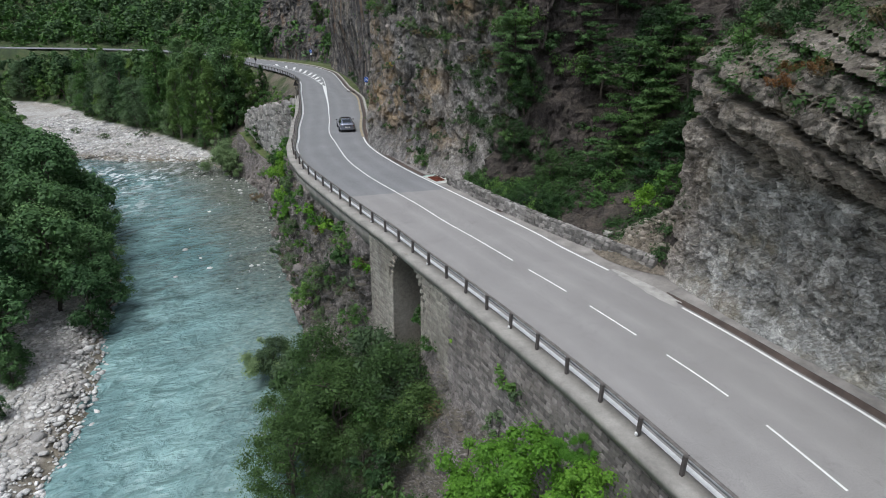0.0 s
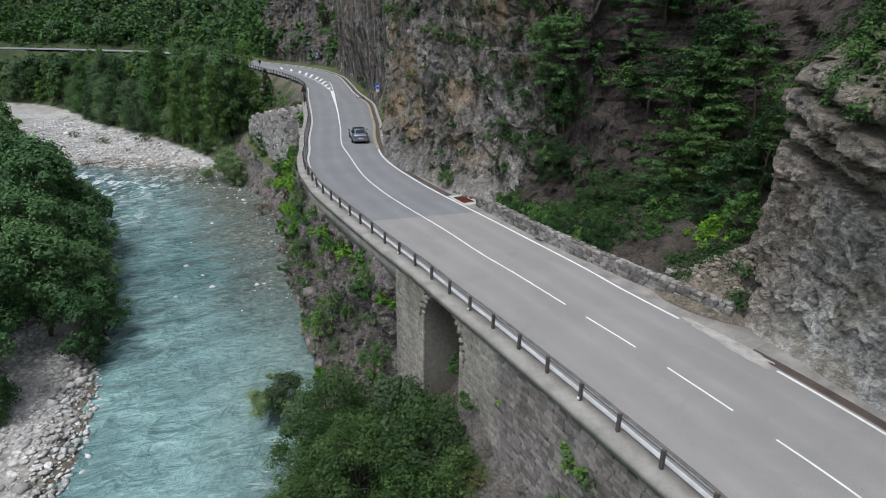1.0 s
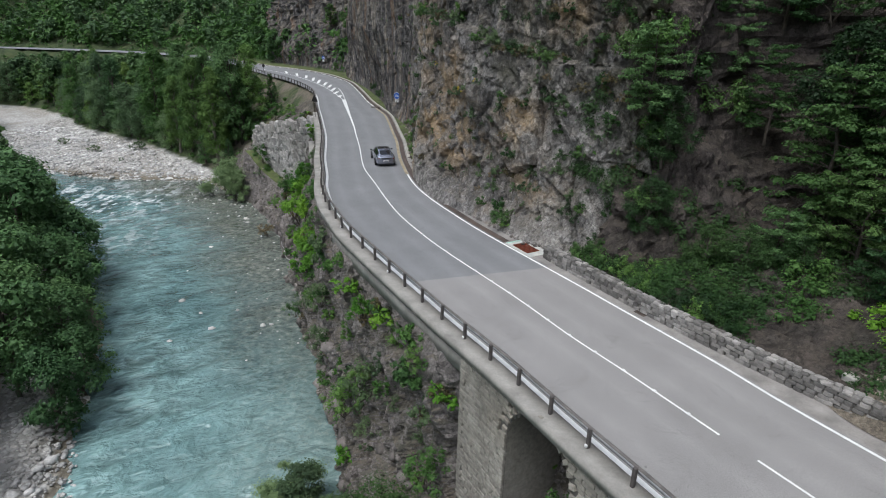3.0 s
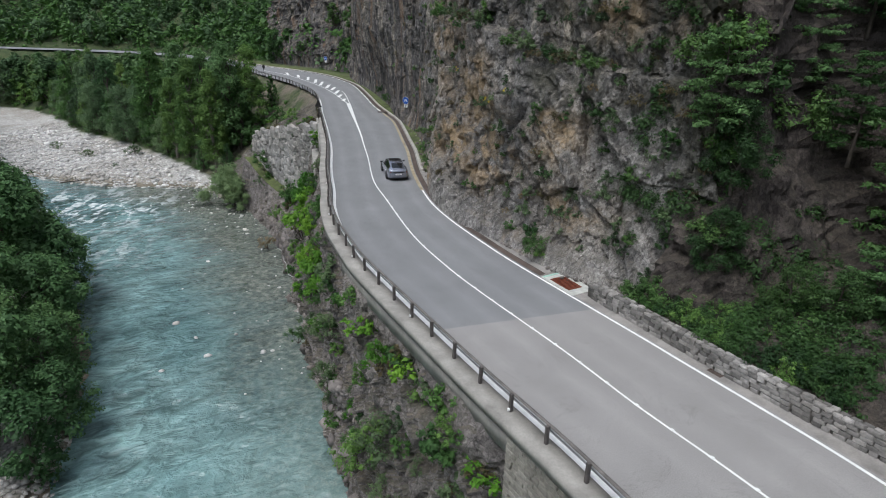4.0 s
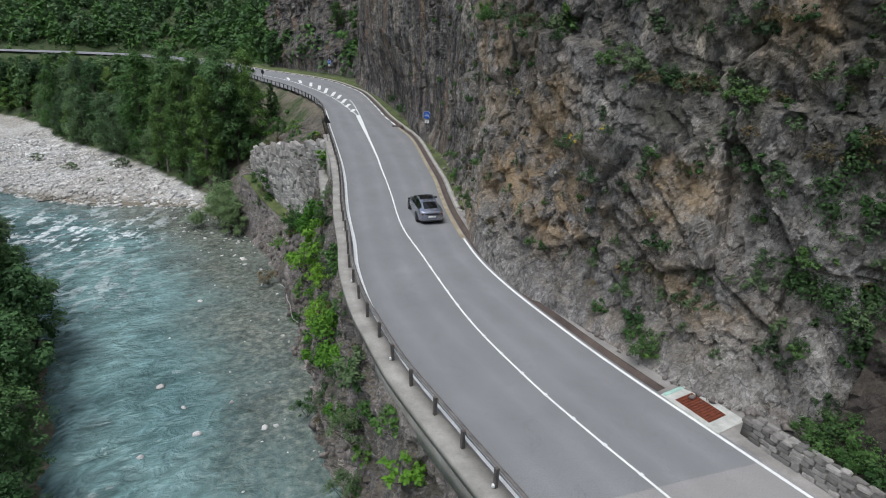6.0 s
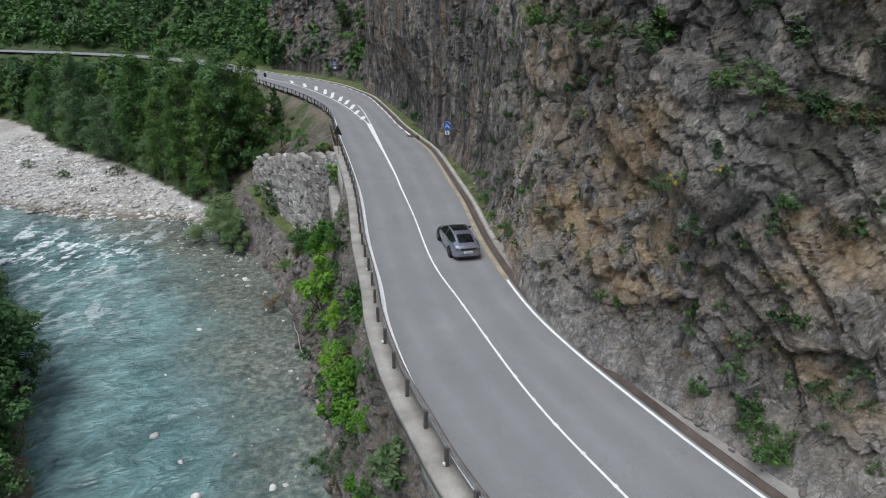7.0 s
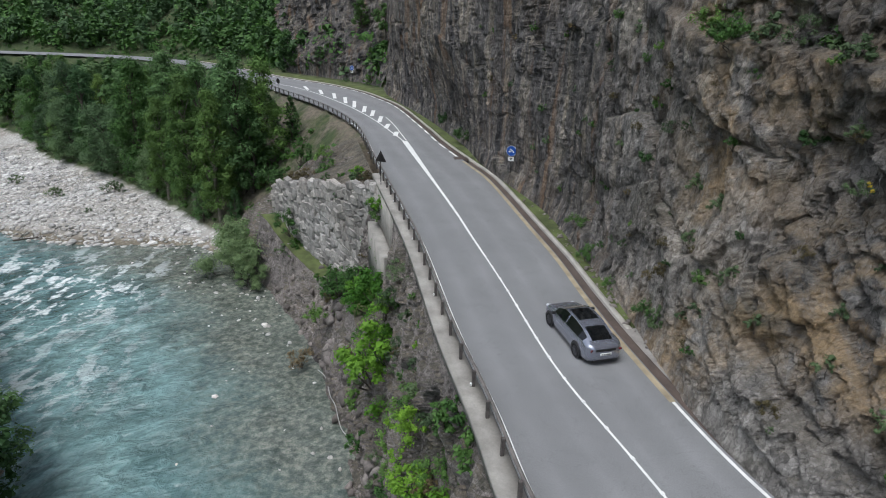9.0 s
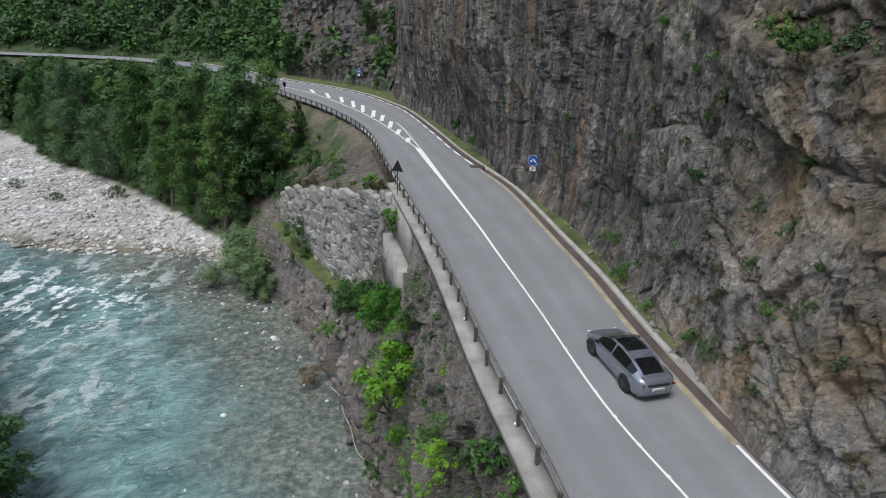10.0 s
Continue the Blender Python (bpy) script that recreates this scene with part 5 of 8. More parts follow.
# squared quoins up both jambs of the arch and at the end of the pier
for foot, sgn, top in ((ARCH - ARCH_R, -1, ARCH_Z - 0.06), (ARCH + ARCH_R, 1, ARCH_Z - 0.06), (via_s[-1], -1, -0.45)):
    z = top
    row = 0
    while z > -8.4:
        ob = new("quoin", block_meshes["pale", row % 2])
        ob.parent = viaduct
        ob.matrix_basis = place_on(via_curve, via_s, foot + sgn * (0.15, 0.19)[row % 2], -0.005, z)
        z -= 0.215
        row += 1
# a low wall carries the ledge on, over the rock
v, f = sweep(between(rail_curve, 38.6, 53), [(-0.5, -1.25), (-0.5, -0.3), (0.2, -0.3), (0.2, -1.25)][::-1])
thing("low_wall", fast_mesh("low_wall", v, f), concrete, "low stained concrete wall under the road ledge", "retaining wall", kind="structure")

# ---- stepped concrete retaining walls under the ledge ----
panel = thing("retaining_wall", None, None, "stepped grey concrete retaining walls under the road edge", "retaining wall", kind="structure")
for out, top_z, low_z, y0, y1 in ((0.62, -0.3, -4.4, 87.2, 96.2), (1.5, -3.4, -7.6, 86.6, 94.5)):
    v, f = sweep(between(rail_curve, y0, y1), [(-out, low_z), (-out, top_z), (-out + 1.25, top_z), (-out + 1.25, low_z)][::-1])
    thing("panel", fast_mesh("panel", v, f), concrete, parent=panel)
    bm = bmesh.new()
    a, b = side(rail_curve, -out + 0.15)[at_y(rail_curve, y0)], side(rail_curve, 0.4)[at_y(rail_curve, y0)]
    mid, ln = (a + b) / 2, np.linalg.norm(b - a)
    box(bm, (ln, 0.34, top_z - low_z), Matrix.Translation((mid[0], mid[1] + 0.1, (top_z + low_z) / 2)) @ Matrix.Rotation(math.atan2(*(b - a)[::-1]), 4, "Z"), 0.02)
    part("return_wall", bm, concrete, panel)

# ---- dry-stone wall below the road ----
dry = thing("dry_stone_wall", None, None, "tall rough dry-stone retaining wall of pale boulders", "stone wall")
run = np.linalg.norm(DRY_B - DRY_A)
way = (DRY_B - DRY_A) / run
turn_dry = math.atan2(way[1], way[0])
vs, fs = [], []
for i in range(31):
    t = i / 30
    for z in (dry_low(t) - 1.5, dry_top(t) - 0.1):
        for o in (0.12, 1.6):
            p = DRY_A + way * run * t + arr((-way[1], way[0])) * -o
            vs.append((p[0], p[1], z))
for i in range(30):
    n = 4 * i
    fs += [(n, n + 4, n + 6, n + 2), (n + 2, n + 6, n + 7, n + 3)]
thing("core", fast_mesh("core", vs, fs), mortar, parent=dry)
DRY_SIZES = [(1.0, 0.7, 0.85), (0.75, 0.7, 0.95), (1.25, 0.7, 0.75), (0.65, 0.6, 0.7), (0.9, 0.7, 1.05), (0.5, 0.6, 0.55)]
dry_meshes = [stone_mesh("stone", s, 70 + i, 0.2, 0.1) for i, s in enumerate(DRY_SIZES)]
for me in dry_meshes:
    me.materials.append(dry_stone)
z = -0.6
while z > -11.8:
    s = rnd.uniform(0, 0.5)
    while s < run:
        t = s / run
        i = rnd.randrange(6)
        ln = DRY_SIZES[i][0] * 0.84
        if dry_low(t) - 0.3 < z < dry_top(t) + 0.15:
            p = DRY_A + way * (s + ln / 2) + arr((-way[1], way[0])) * rnd.uniform(-0.08, 0.1)
            ob = new("stone", dry_meshes[i])
            ob.parent = dry
            ob.matrix_basis = Matrix.Translation((p[0], p[1], z + rnd.uniform(-0.16, 0.16))) @ Matrix.Rotation(turn_dry, 4, "Z") @ Euler((rnd.uniform(-0.1, 0.1), rnd.uniform(-0.35, 0.35), rnd.uniform(-0.1, 0.1))).to_matrix().to_4x4() @ Matrix.Diagonal((*(rnd.uniform(0.9, 1.2) for _ in range(3)), 1))
        s += ln
    z -= 0.66

# ---- wooden guard rail ----
rail_line = between(rail_curve, -30, 152)
rail_s = lengths(rail_line)
rail = thing("guard_rail", None, None, "weathered wooden guard rail on square posts along the outer road edge", "guard rail")
bm = bmesh.new()
box(bm, (0.13, 0.13, 0.80), Matrix.Translation((0, 0, 0.42)), 0.015)
post_ob = part("post", bm, post_wood, rail)
post_me = post_ob.data
bm = bmesh.new()
bmesh.ops.create_cone(bm, segments=10, radius1=0.055, radius2=0.055, depth=0.09, cap_ends=True, matrix=Matrix.Translation((0, 0.09, 0.16)))
cap_ob = part("reflector", bm, paint_white, post_ob, "small white reflector cap")
cap_me = cap_ob.data
start = rail_s[at_y(rail_line, 18.0)] % 2.0
posts = np.arange(start, rail_s[-1], 2.0)
for n, s in enumerate(posts):
    if n == 0:
        ob = post_ob
    else:
        ob = new("post", post_me)
        ob.parent = rail
        if n % 4 == 1:
            cap = new("reflector", cap_me)
            cap.parent = ob
    ob.matrix_basis = place_on(rail_line, rail_s, s, 0.0, 0.0) @ Matrix.Rotation(rnd.uniform(-0.03, 0.03), 4, "X") @ Matrix.Rotation(rnd.uniform(-0.03, 0.03), 4, "Y")
# half-round logs between every second post
prof = [(0.10, 0.57), (0.18, 0.58), (0.22, 0.63), (0.23, 0.68), (0.21, 0.74), (0.15, 0.77), (0.09, 0.77), (0.085, 0.66)]
for n in range(0, len(posts) - 2, 2):
    q = np.linspace(posts[n] + 0.012, posts[n + 2] - 0.012, 9)
    c = np.stack([np.interp(q, rail_s, rail_line[:, k]) for k in (0, 1)] + [np.full(9, rnd.uniform(-0.012, 0.012))], 1)
    v, f = sweep(c, prof[::-1])
    thing("log", smooth(fast_mesh("log", v, f)), old_wood, parent=rail)
# a slim steel band bolted behind the logs
v, f = sweep(rail_line, [(0.076, 0.58), (0.076, 0.70), (0.088, 0.70), (0.088, 0.58)][::-1])
thing("steel_band", fast_mesh("steel_band", v, f), steel, parent=rail, label="grey steel band behind the logs")


# ---- drains ----
def plate(name, centre, turn, size, z, material, label, bars=0):
    ob = thing(name, None, None, label, "drain")
    ob.matrix_basis = Matrix.Translation((*centre, z)) @ Matrix.Rotation(turn, 4, "Z")
    bm = bmesh.new()
    box(bm, (size[0], size[1], 0.05), Matrix.Translation((0, 0, -0.02)), 0.008)
    part("plate", bm, material, ob)
    for k in range(bars):
        bm = bmesh.new()
        x = -size[0] / 2 + (k + 0.5) * size[0] / bars
        box(bm, (size[0] / bars * 0.45, size[1] * 0.92, 0.03), Matrix.Translation((x, 0, 0.018)))
        part("bar", bm, material, ob)
    return ob


pad_paint = simple("pale_pad", (0.50, 0.50, 0.46), 0.85, vary=0.25, scale=2, world_space=True)
mint = simple("mint_paint", (0.36, 0.55, 0.47), 0.8, vary=0.3, scale=4)
a = math.atan2(2.8, -2.1)
bm = bmesh.new()
box(bm, (2.6, 1.55, 0.2), Matrix.Translation((-7.35, 50.75, -0.055)) @ Matrix.Rotation(a, 4, "Z"), 0.01)
tagged(part("drain_surround", bm, pad_paint, None), "pale concrete surround of the rusty grate", "drain surround", kind="structure")
bm = bmesh.new()
box(bm, (0.16, 1.35, 0.02), Matrix.Translation((-8.08, 51.72, 0.052)) @ Matrix.Rotation(a, 4, "Z"))
tagged(part("paint_mark", bm, mint, None), "faded mint-green paint mark by the grate", "paint mark", kind="structure")
plate("rusty_grate", (-7.42, 50.72), a, (1.55, 0.95), 0.055, rust, "rust-brown iron drain grate in the roadside pad", 12)
plate("gully_grate", (-1.75, 43.1), math.atan2(3.7, -2.9), (0.65, 0.34), 0.012, gutter_dark, "small dark iron gully grate by the edge line", 6)
plate("channel_cover", (-30.0, 104.6), math.atan2(0.25, 1.0), (1.9, 0.9), 0.03, gutter_dark, "dark brown iron cover across the gutter", 8)


# ---- road signs ----
def sign(name, foot, height, label, shape, size, front, back, plate_below=False, face=(-0.3, -0.95)):
    ob = thing(name, None, None, label, "road sign")
    ob.matrix_basis = Matrix.Translation((*foot, 0)) @ Matrix.Rotation(math.atan2(face[1], face[0]) + math.pi / 2, 4, "Z")
    bm = bmesh.new()
    bmesh.ops.create_cone(bm, segments=10, radius1=0.035, radius2=0.035, depth=height + 0.55, cap_ends=True, matrix=Matrix.Translation((0, 0.03, (height + 0.15) / 2)))
    part("pole", bm, dark_metal, ob)
    bm = bmesh.new()
    segs = 3 if shape == "triangle" else 28
    spin = Matrix.Rotation(radians(90), 4, "X") @ Matrix()
    bmesh.ops.create_cone(bm, segments=segs, radius1=size / 2, radius2=size / 2, depth=0.03, cap_ends=True, matrix=Matrix.Translation((0, -0.02, height)) @ spin)
    board = part("board", bm, back, ob)
    if front:
        bm = bmesh.new()
        bmesh.ops.create_cone(bm, segments=segs, radius1=size / 2 * 0.94, radius2=size / 2 * 0.94, depth=0.008, cap_ends=True, matrix=Matrix.Translation((0, -0.04, height)) @ spin)
        part("face", bm, front, board)
        for x in (-0.2, 0.2):
            bm = bmesh.new()
            bmesh.ops.create_cone(bm, segments=18, radius1=0.075, radius2=0.075, depth=0.006, cap_ends=True, matrix=Matrix.Translation((x * size, -0.046, height - 0.08 * size)) @ spin)
            part("wheel_symbol", bm, paint_white, board)
        bm = bmesh.new()
        box(bm, (0.36 * size, 0.006, 0.05), Matrix.Translation((0, -0.05, height + 0.1 * size)) @ Matrix.Rotation(0.5, 4, "Y"))
        box(bm, (0.3 * size, 0.006, 0.05), Matrix.Translation((0.02, -0.05, height + 0.02)) @ Matrix.Rotation(-0.7, 4, "Y"))
        part("frame_symbol", bm, paint_white, board)
    if plate_below:
        bm = bmesh.new()
        box(bm, (0.5, 0.02, 0.36), Matrix.Translation((0, -0.02, height - size / 2 - 0.24)), 0.008)
        sub = part("plate", bm, paint_white, ob, "small white plate")
        bm = bmesh.new()
        box(bm, (0.26, 0.006, 0.07), Matrix.Translation((0, -0.035, height - size / 2 - 0.18)))
        box(bm, (0.16, 0.006, 0.07), Matrix.Translation((0, -0.035, height - size / 2 - 0.3)))
        part("bars", bm, dark_metal, sub)
    return ob


sign_blue = simple("sign_blue", (0.015, 0.09, 0.42), 0.45, vary=0.1)
sign("cycle_sign", (-25.2, 96.1), 2.95, "round blue cycle path sign with a white plate", "round", 0.9, sign_blue, paint_white, True)
sign("cycle_sign", (-56.0, 157.5), 2.9, "far round blue cycle sign on the verge", "round", 0.9, sign_blue, paint_white, True)
sign("warning_sign", (-35.9, 93.6), 2.35, "triangular road sign seen from its dark back", "triangle", 1.25, None, dark_metal, face=(0.35, 0.94))
sign("speed_sign", (-63.6, 140.6), 2.15, "round road sign seen from its dark back", "round", 0.85, None, dark_metal, face=(0.5, 0.86))
sign("speed_sign", (-95.6, 173.4), 2.3, "distant round road sign beside the far road", "round", 0.9, None, dark_metal, face=(0.5, 0.86))


# ---- plants ----
def leaves(rng, centres, radii, count, size, squash=0.8, hollow=0.5, slim=0.62):
    """Leaf blades gathered in clumps, with larger ones inside that close them: corners and faces."""
    c, r = arr(centres), arr(radii)
    inner = count // 6
    total = count + inner
    k = rng.choice(len(c), total, p=r**2 / (r**2).sum())
    d = rng.normal(size=(total, 3))
    d /= np.linalg.norm(d, axis=1)[:, None]
    rad = r[k] * (hollow + (1 - hollow) * rng.random(total) ** 0.6) * (1 + 0.2 * rng.normal(size=total))
    rad[count:] *= 0.55
    p = c[k] + d * rad[:, None] * arr((1, 1, squash))
    n = d * 0.95 + arr((0, 0, 0.75)) + 0.32 * rng.normal(size=(total, 3))
    n /= np.linalg.norm(n, axis=1)[:, None]
    a = np.cross(n, rng.normal(size=(total, 3)))
    a /= np.linalg.norm(a, axis=1)[:, None]
    b = np.cross(n, a)
    s = size * (0.65 + 0.7 * rng.random(total))[:, None]
    s[count:] *= 2.0
    a, b = a * s, b * s * slim
    v = np.stack([p - a, p + a * 0.6 - b, p + a * 0.6 + b], 1).reshape(-1, 3)
    return v, np.arange(total * 3).reshape(-1, 3)


def limb(rng, a, b, r0, r1, bend=0.12, n=5):
    t = np.linspace(0, 1, n)[:, None]
    p = a * (1 - t) + b * t
    w = np.linalg.norm(b - a) * bend
    p[1:-1] += rng.normal(size=(n - 2, 3)) * w * 0.5
    return tube(p, np.linspace(r0, r1, n), 4)


def make_tree(name, seed, height, spread, leaf_mat, bark_mat, clumps, count, size, low=0.25, peak=0.0, slim=0.62):
    """A tree at the origin: tapered trunk with limbs, and a crown of clumps."""
    rng = np.random.default_rng(seed)
    ob = new(name)
    top = arr((rng.normal() * 0.03 * height, rng.normal() * 0.03 * height, height * 0.82))
    wood = [limb(rng, arr((0, 0, -0.6)), top, height * 0.022 + 0.03, height * 0.006, 0.04, 8)]
    cs, rs = [], []
    for i in range(clumps):
        f = low + (0.97 - low) * ((i + rng.random()) / clumps)
        reach = spread * (math.sin(math.pi * min(1, 0.18 + 0.80 * (f - low) / (1 - low))) ** 0.7) * (1 - peak * f)
        a = rng.random() * 2 * np.pi
        d = reach * (0.35 + 0.65 * rng.random())
        end = arr((math.cos(a) * d, math.sin(a) * d, f * height))
        foot = top * min(0.98, max(0.15, f - 0.16 - 0.1 * rng.random()) / 0.82)
        if i % 5 == 0:
            wood.append(limb(rng, foot, end, height * 0.008 + 0.012, 0.012, 0.15, 4))
        cs.append(end)
        rs.append(spread * (0.16 + 0.22 * rng.random()) * (1 - 0.4 * peak * f))
    v, f = merged(wood)
    thing("trunk", smooth(fast_mesh("trunk", v, f)), bark_mat, parent=ob)
    v, f = leaves(rng, cs, rs, int(count * (1.5 if count > 1000 else 1.9)), size * (0.82 if count > 1000 else 0.73), slim=slim)
    thing("crown", fast_mesh("crown", v, f), leaf_mat, parent=ob)
    return ob


def make_layered(name, seed, height, spread, leaf_mat, bark_mat, count, size):
    """A tree with flat boughs in tiers, dark gaps between them."""
    rng = np.random.default_rng(seed)
    ob = new(name)
    top = arr((rng.normal() * 0.03 * height, rng.normal() * 0.03 * height, height))
    wood = [limb(rng, arr((0, 0, -0.6)), top, height * 0.02 + 0.03, 0.02, 0.03, 8)]
    cs, rs = [], []
    tiers = 13
    for i in range(tiers):
        f = 0.12 + 0.86 * i / (tiers - 1)
        reach = spread * math.sin(math.pi * (0.14 + 0.76 * f)) ** 0.65 * rng.uniform(0.6, 1.1)
        for q in range(rng.integers(3, 6)):
            a = rng.random() * 2 * np.pi
            d = arr((math.cos(a), math.sin(a), rng.uniform(-0.15, 0.4)))
            end = top * f + d * reach
            wood.append(limb(rng, top * max(0.05, f - 0.03), end, 0.03, 0.008, 0.08, 4))
            for w in (0.35, 0.6, 0.82, 1.0):
                cs.append(top * f + d * reach * w + arr((rng.normal() * 0.15, rng.normal() * 0.15, -0.06 * w * reach)))
                rs.append(spread * (0.10 + 0.13 * rng.random()) * (1.15 - 0.35 * f))
    v, f = merged(wood)
    thing("trunk", smooth(fast_mesh("trunk", v, f)), bark_mat, parent=ob)
    v, f = leaves(rng, cs, rs, count, size, 0.38, 0.35)
    thing("crown", fast_mesh("crown", v, f), leaf_mat, parent=ob)
    return ob


def make_shrub(name, seed, leaf_mat, count, size, tall=1.0, sparse=0.5):
    """A shrub of about one metre in radius."""
    rng = np.random.default_rng(seed)
    ob = new(name)
    wood, cs, rs = [], [], []
    for i in range(24):
        a, d = rng.random() * 2 * np.pi, 0.95 * rng.random() ** 0.7
        end = arr((math.cos(a) * d, math.sin(a) * d, (0.1 + 1.05 * rng.random() * (1.15 - d * 0.65)) * tall))
        cs.append(end)
        rs.append(0.13 + 0.22 * rng.random())
        if i % (4 if count > 400 else 9) == 0:
            wood.append(limb(rng, arr((0, 0, -0.5)), end, 0.03, 0.008, 0.15, 4))
    v, f = merged(wood)
    thing("stem", smooth(fast_mesh("stem", v, f)), bark, parent=ob)
    v, f = leaves(rng, cs, rs, int(count * 1.3), size * 0.9, 0.85, sparse)
    thing("foliage", fast_mesh("foliage", v, f), leaf_mat, parent=ob)
    return ob


KINDS = {}


def add_kind(key, ob, label, category):
    tagged(ob, label, category, key.replace("_", " ") + "s")
    KINDS[key] = [ob, False]


add_kind("grove_olive", make_tree("poplar_tree", 71, 15, 3.3, leaf_olive, bark_pale, 120, 8800, 0.150, 0.16, 0.62, 0.46), "tall feathery olive-green poplar tree by the shingle", "tree")
add_kind("grove_green", make_tree("broadleaf_tree", 72, 14, 3.6, leaf_mid, bark, 100, 7600, 0.152, 0.12, 0.5, 0.5), "tall leafy green tree of the riverside grove", "tree")
add_kind("grove_grey", make_tree("willow_tree", 73, 11, 3.8, leaf_willow, bark, 90, 7200, 0.148, 0.06, 0.3, 0.42), "broad grey-green willow tree at the edge of the shingle", "tree")
add_kind("bank_willow", make_shrub("willow_bush", 75, leaf_sallow, 5200, 0.034, 1.5, 0.35), "pale grey-green willow bush standing in the shallows", "bush")
add_kind("grove_dark", make_tree("broadleaf_tree", 74, 14, 3.6, leaf_bank, bark, 90, 6400, 0.160, 0.1, 0.45, 0.5), "dark green tree standing in the riverside grove", "tree")
add_kind("dark_tree_a", make_tree("broadleaf_tree", 11, 9, 3.3, leaf_dark, bark, 40, 1300, 0.275), "dense dark green broadleaf tree of the riverside wood", "tree")
add_kind("dark_tree_b", make_tree("broadleaf_tree", 12, 8, 3.0, leaf_dark, bark, 36, 1250, 0.27, 0.15), "bushy dark green broadleaf tree on the river bank", "tree")
add_kind("mid_tree_a", make_tree("broadleaf_tree", 13, 9, 3.0, leaf_mid, bark, 40, 1300, 0.27, 0.18), "leafy mid-green broadleaf tree by the shingle", "tree")
add_kind("tall_tree_b", make_tree("poplar_tree", 16, 12, 2.6, leaf_dark, bark, 60, 2500, 0.20, 0.12, 0.5), "tall pointed dark green tree", "tree")
add_kind("grey_tree", make_tree("willow_tree", 17, 7, 2.9, leaf_grey, bark, 42, 2200, 0.185, 0.12), "grey-green willow tree by the water", "tree")
add_kind("back_tree_a", make_tree("broadleaf_tree", 18, 9, 3.3, leaf_dark, bark, 30, 460, 0.45), "dark green tree deep in the riverside wood", "tree")
add_kind("back_tree_b", make_tree("broadleaf_tree", 19, 9, 3.0, leaf_hill, bark, 30, 460, 0.44, 0.15), "green tree further back in the wood", "tree")
add_kind("near_tree_a", make_tree("broadleaf_tree", 51, 9, 3.3, leaf_bank, bark, 56, 2400, 0.195), "dense dark green broadleaf tree leaning over the river", "tree")
add_kind("near_tree_b", make_tree("broadleaf_tree", 52, 8, 3.0, leaf_bank, bark, 50, 2200, 0.19, 0.12), "bushy green broadleaf tree at the water's edge", "tree")
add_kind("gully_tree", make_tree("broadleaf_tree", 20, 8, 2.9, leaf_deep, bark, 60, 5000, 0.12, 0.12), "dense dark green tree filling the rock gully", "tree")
add_kind("tiered_tree", make_layered("tiered_tree", 61, 8, 2.9, leaf_dark, bark, 8500, 0.095), "dark green tree with flat tiered boughs in the gully", "tree")
add_kind("tiered_tree_light", make_layered("tiered_tree", 62, 7, 2.8, leaf_bank, bark, 8000, 0.095), "green tree with flat tiered boughs on the gully slope", "tree")
add_kind("rust_tuft", make_shrub("rust_tuft", 37, leaf_rust, 420, 0.07, 0.8, 0.3), "rust-brown dry tuft hanging on the crag", "shrub")
add_kind("flower_tuft", make_shrub("flowering_tuft", 38, leaf_grey, 420, 0.07, 0.9, 0.3), "pale grey-green tuft with small yellow flowers on the rock", "shrub")
bloom = simple("yellow_blossom", (0.55, 0.42, 0.03), 0.7, vary=0.2)
blv, blf = leaves(np.random.default_rng(39), [(0.45, -0.5, 0.65), (-0.2, -0.7, 0.5), (0.1, -0.4, 0.95)], [0.22, 0.2, 0.18], 90, 0.06, 0.7, 0.4)
thing("blossom", fast_mesh("blossom", blv, blf), bloom, parent=KINDS["flower_tuft"][0], label="small yellow blossoms")
add_kind("bank_tree", make_tree("bank_tree", 29, 8, 3.4, leaf_shore, bark, 70, 7000, 0.085, 0.1), "feathery green small-leaved tree on the lower bank", "tree")
add_kind("bright_shrub_a", make_shrub("bright_shrub", 21, leaf_bright, 1000, 0.060), "bright green leafy shrub rooted in the rock", "shrub")
add_kind("bright_shrub_b", make_shrub("bright_shrub", 22, leaf_bright, 1050, 0.068, 1.3), "tall bright green shrub on the rocky bank", "shrub")
add_kind("mid_shrub_a", make_shrub("green_shrub", 23, leaf_mid, 850, 0.056), "green shrub growing on a rock ledge", "shrub")
add_kind("mid_shrub_b", make_shrub("green_shrub", 24, leaf_mid, 850, 0.060, 1.35), "bushy green shrub on the steep bank", "shrub")
add_kind("dark_shrub", make_shrub("dark_shrub", 25, leaf_dark, 850, 0.060, 1.1), "dark green shrub clinging to the cliff", "shrub")
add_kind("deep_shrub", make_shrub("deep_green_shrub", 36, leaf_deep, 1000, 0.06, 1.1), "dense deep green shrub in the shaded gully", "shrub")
add_kind("grey_shrub_a", make_shrub("grey_shrub", 26, leaf_grey, 900, 0.044, 1.2, 0.35), "thin grey-green shrub on the rocks", "shrub")
add_kind("grey_shrub_b", make_shrub("grey_shrub", 27, leaf_grey, 850, 0.048, 0.9, 0.35), "grey-green willow shrub leaning by the river", "shrub")
add_kind("dry_shrub", make_shrub("dry_shrub", 28, leaf_dry, 700, 0.055, 0.8, 0.3), "dry brown tuft on the rock", "shrub")
add_kind("big_mid", make_shrub("large_green_bush", 41, leaf_shore, 5200, 0.036, 1.3, 0.4), "large leafy green bush on the lower bank", "bush")
add_kind("big_bright", make_shrub("large_bright_bush", 42, leaf_bright, 4600, 0.038, 1.0, 0.4), "large bright green bush below the road wall", "bush")
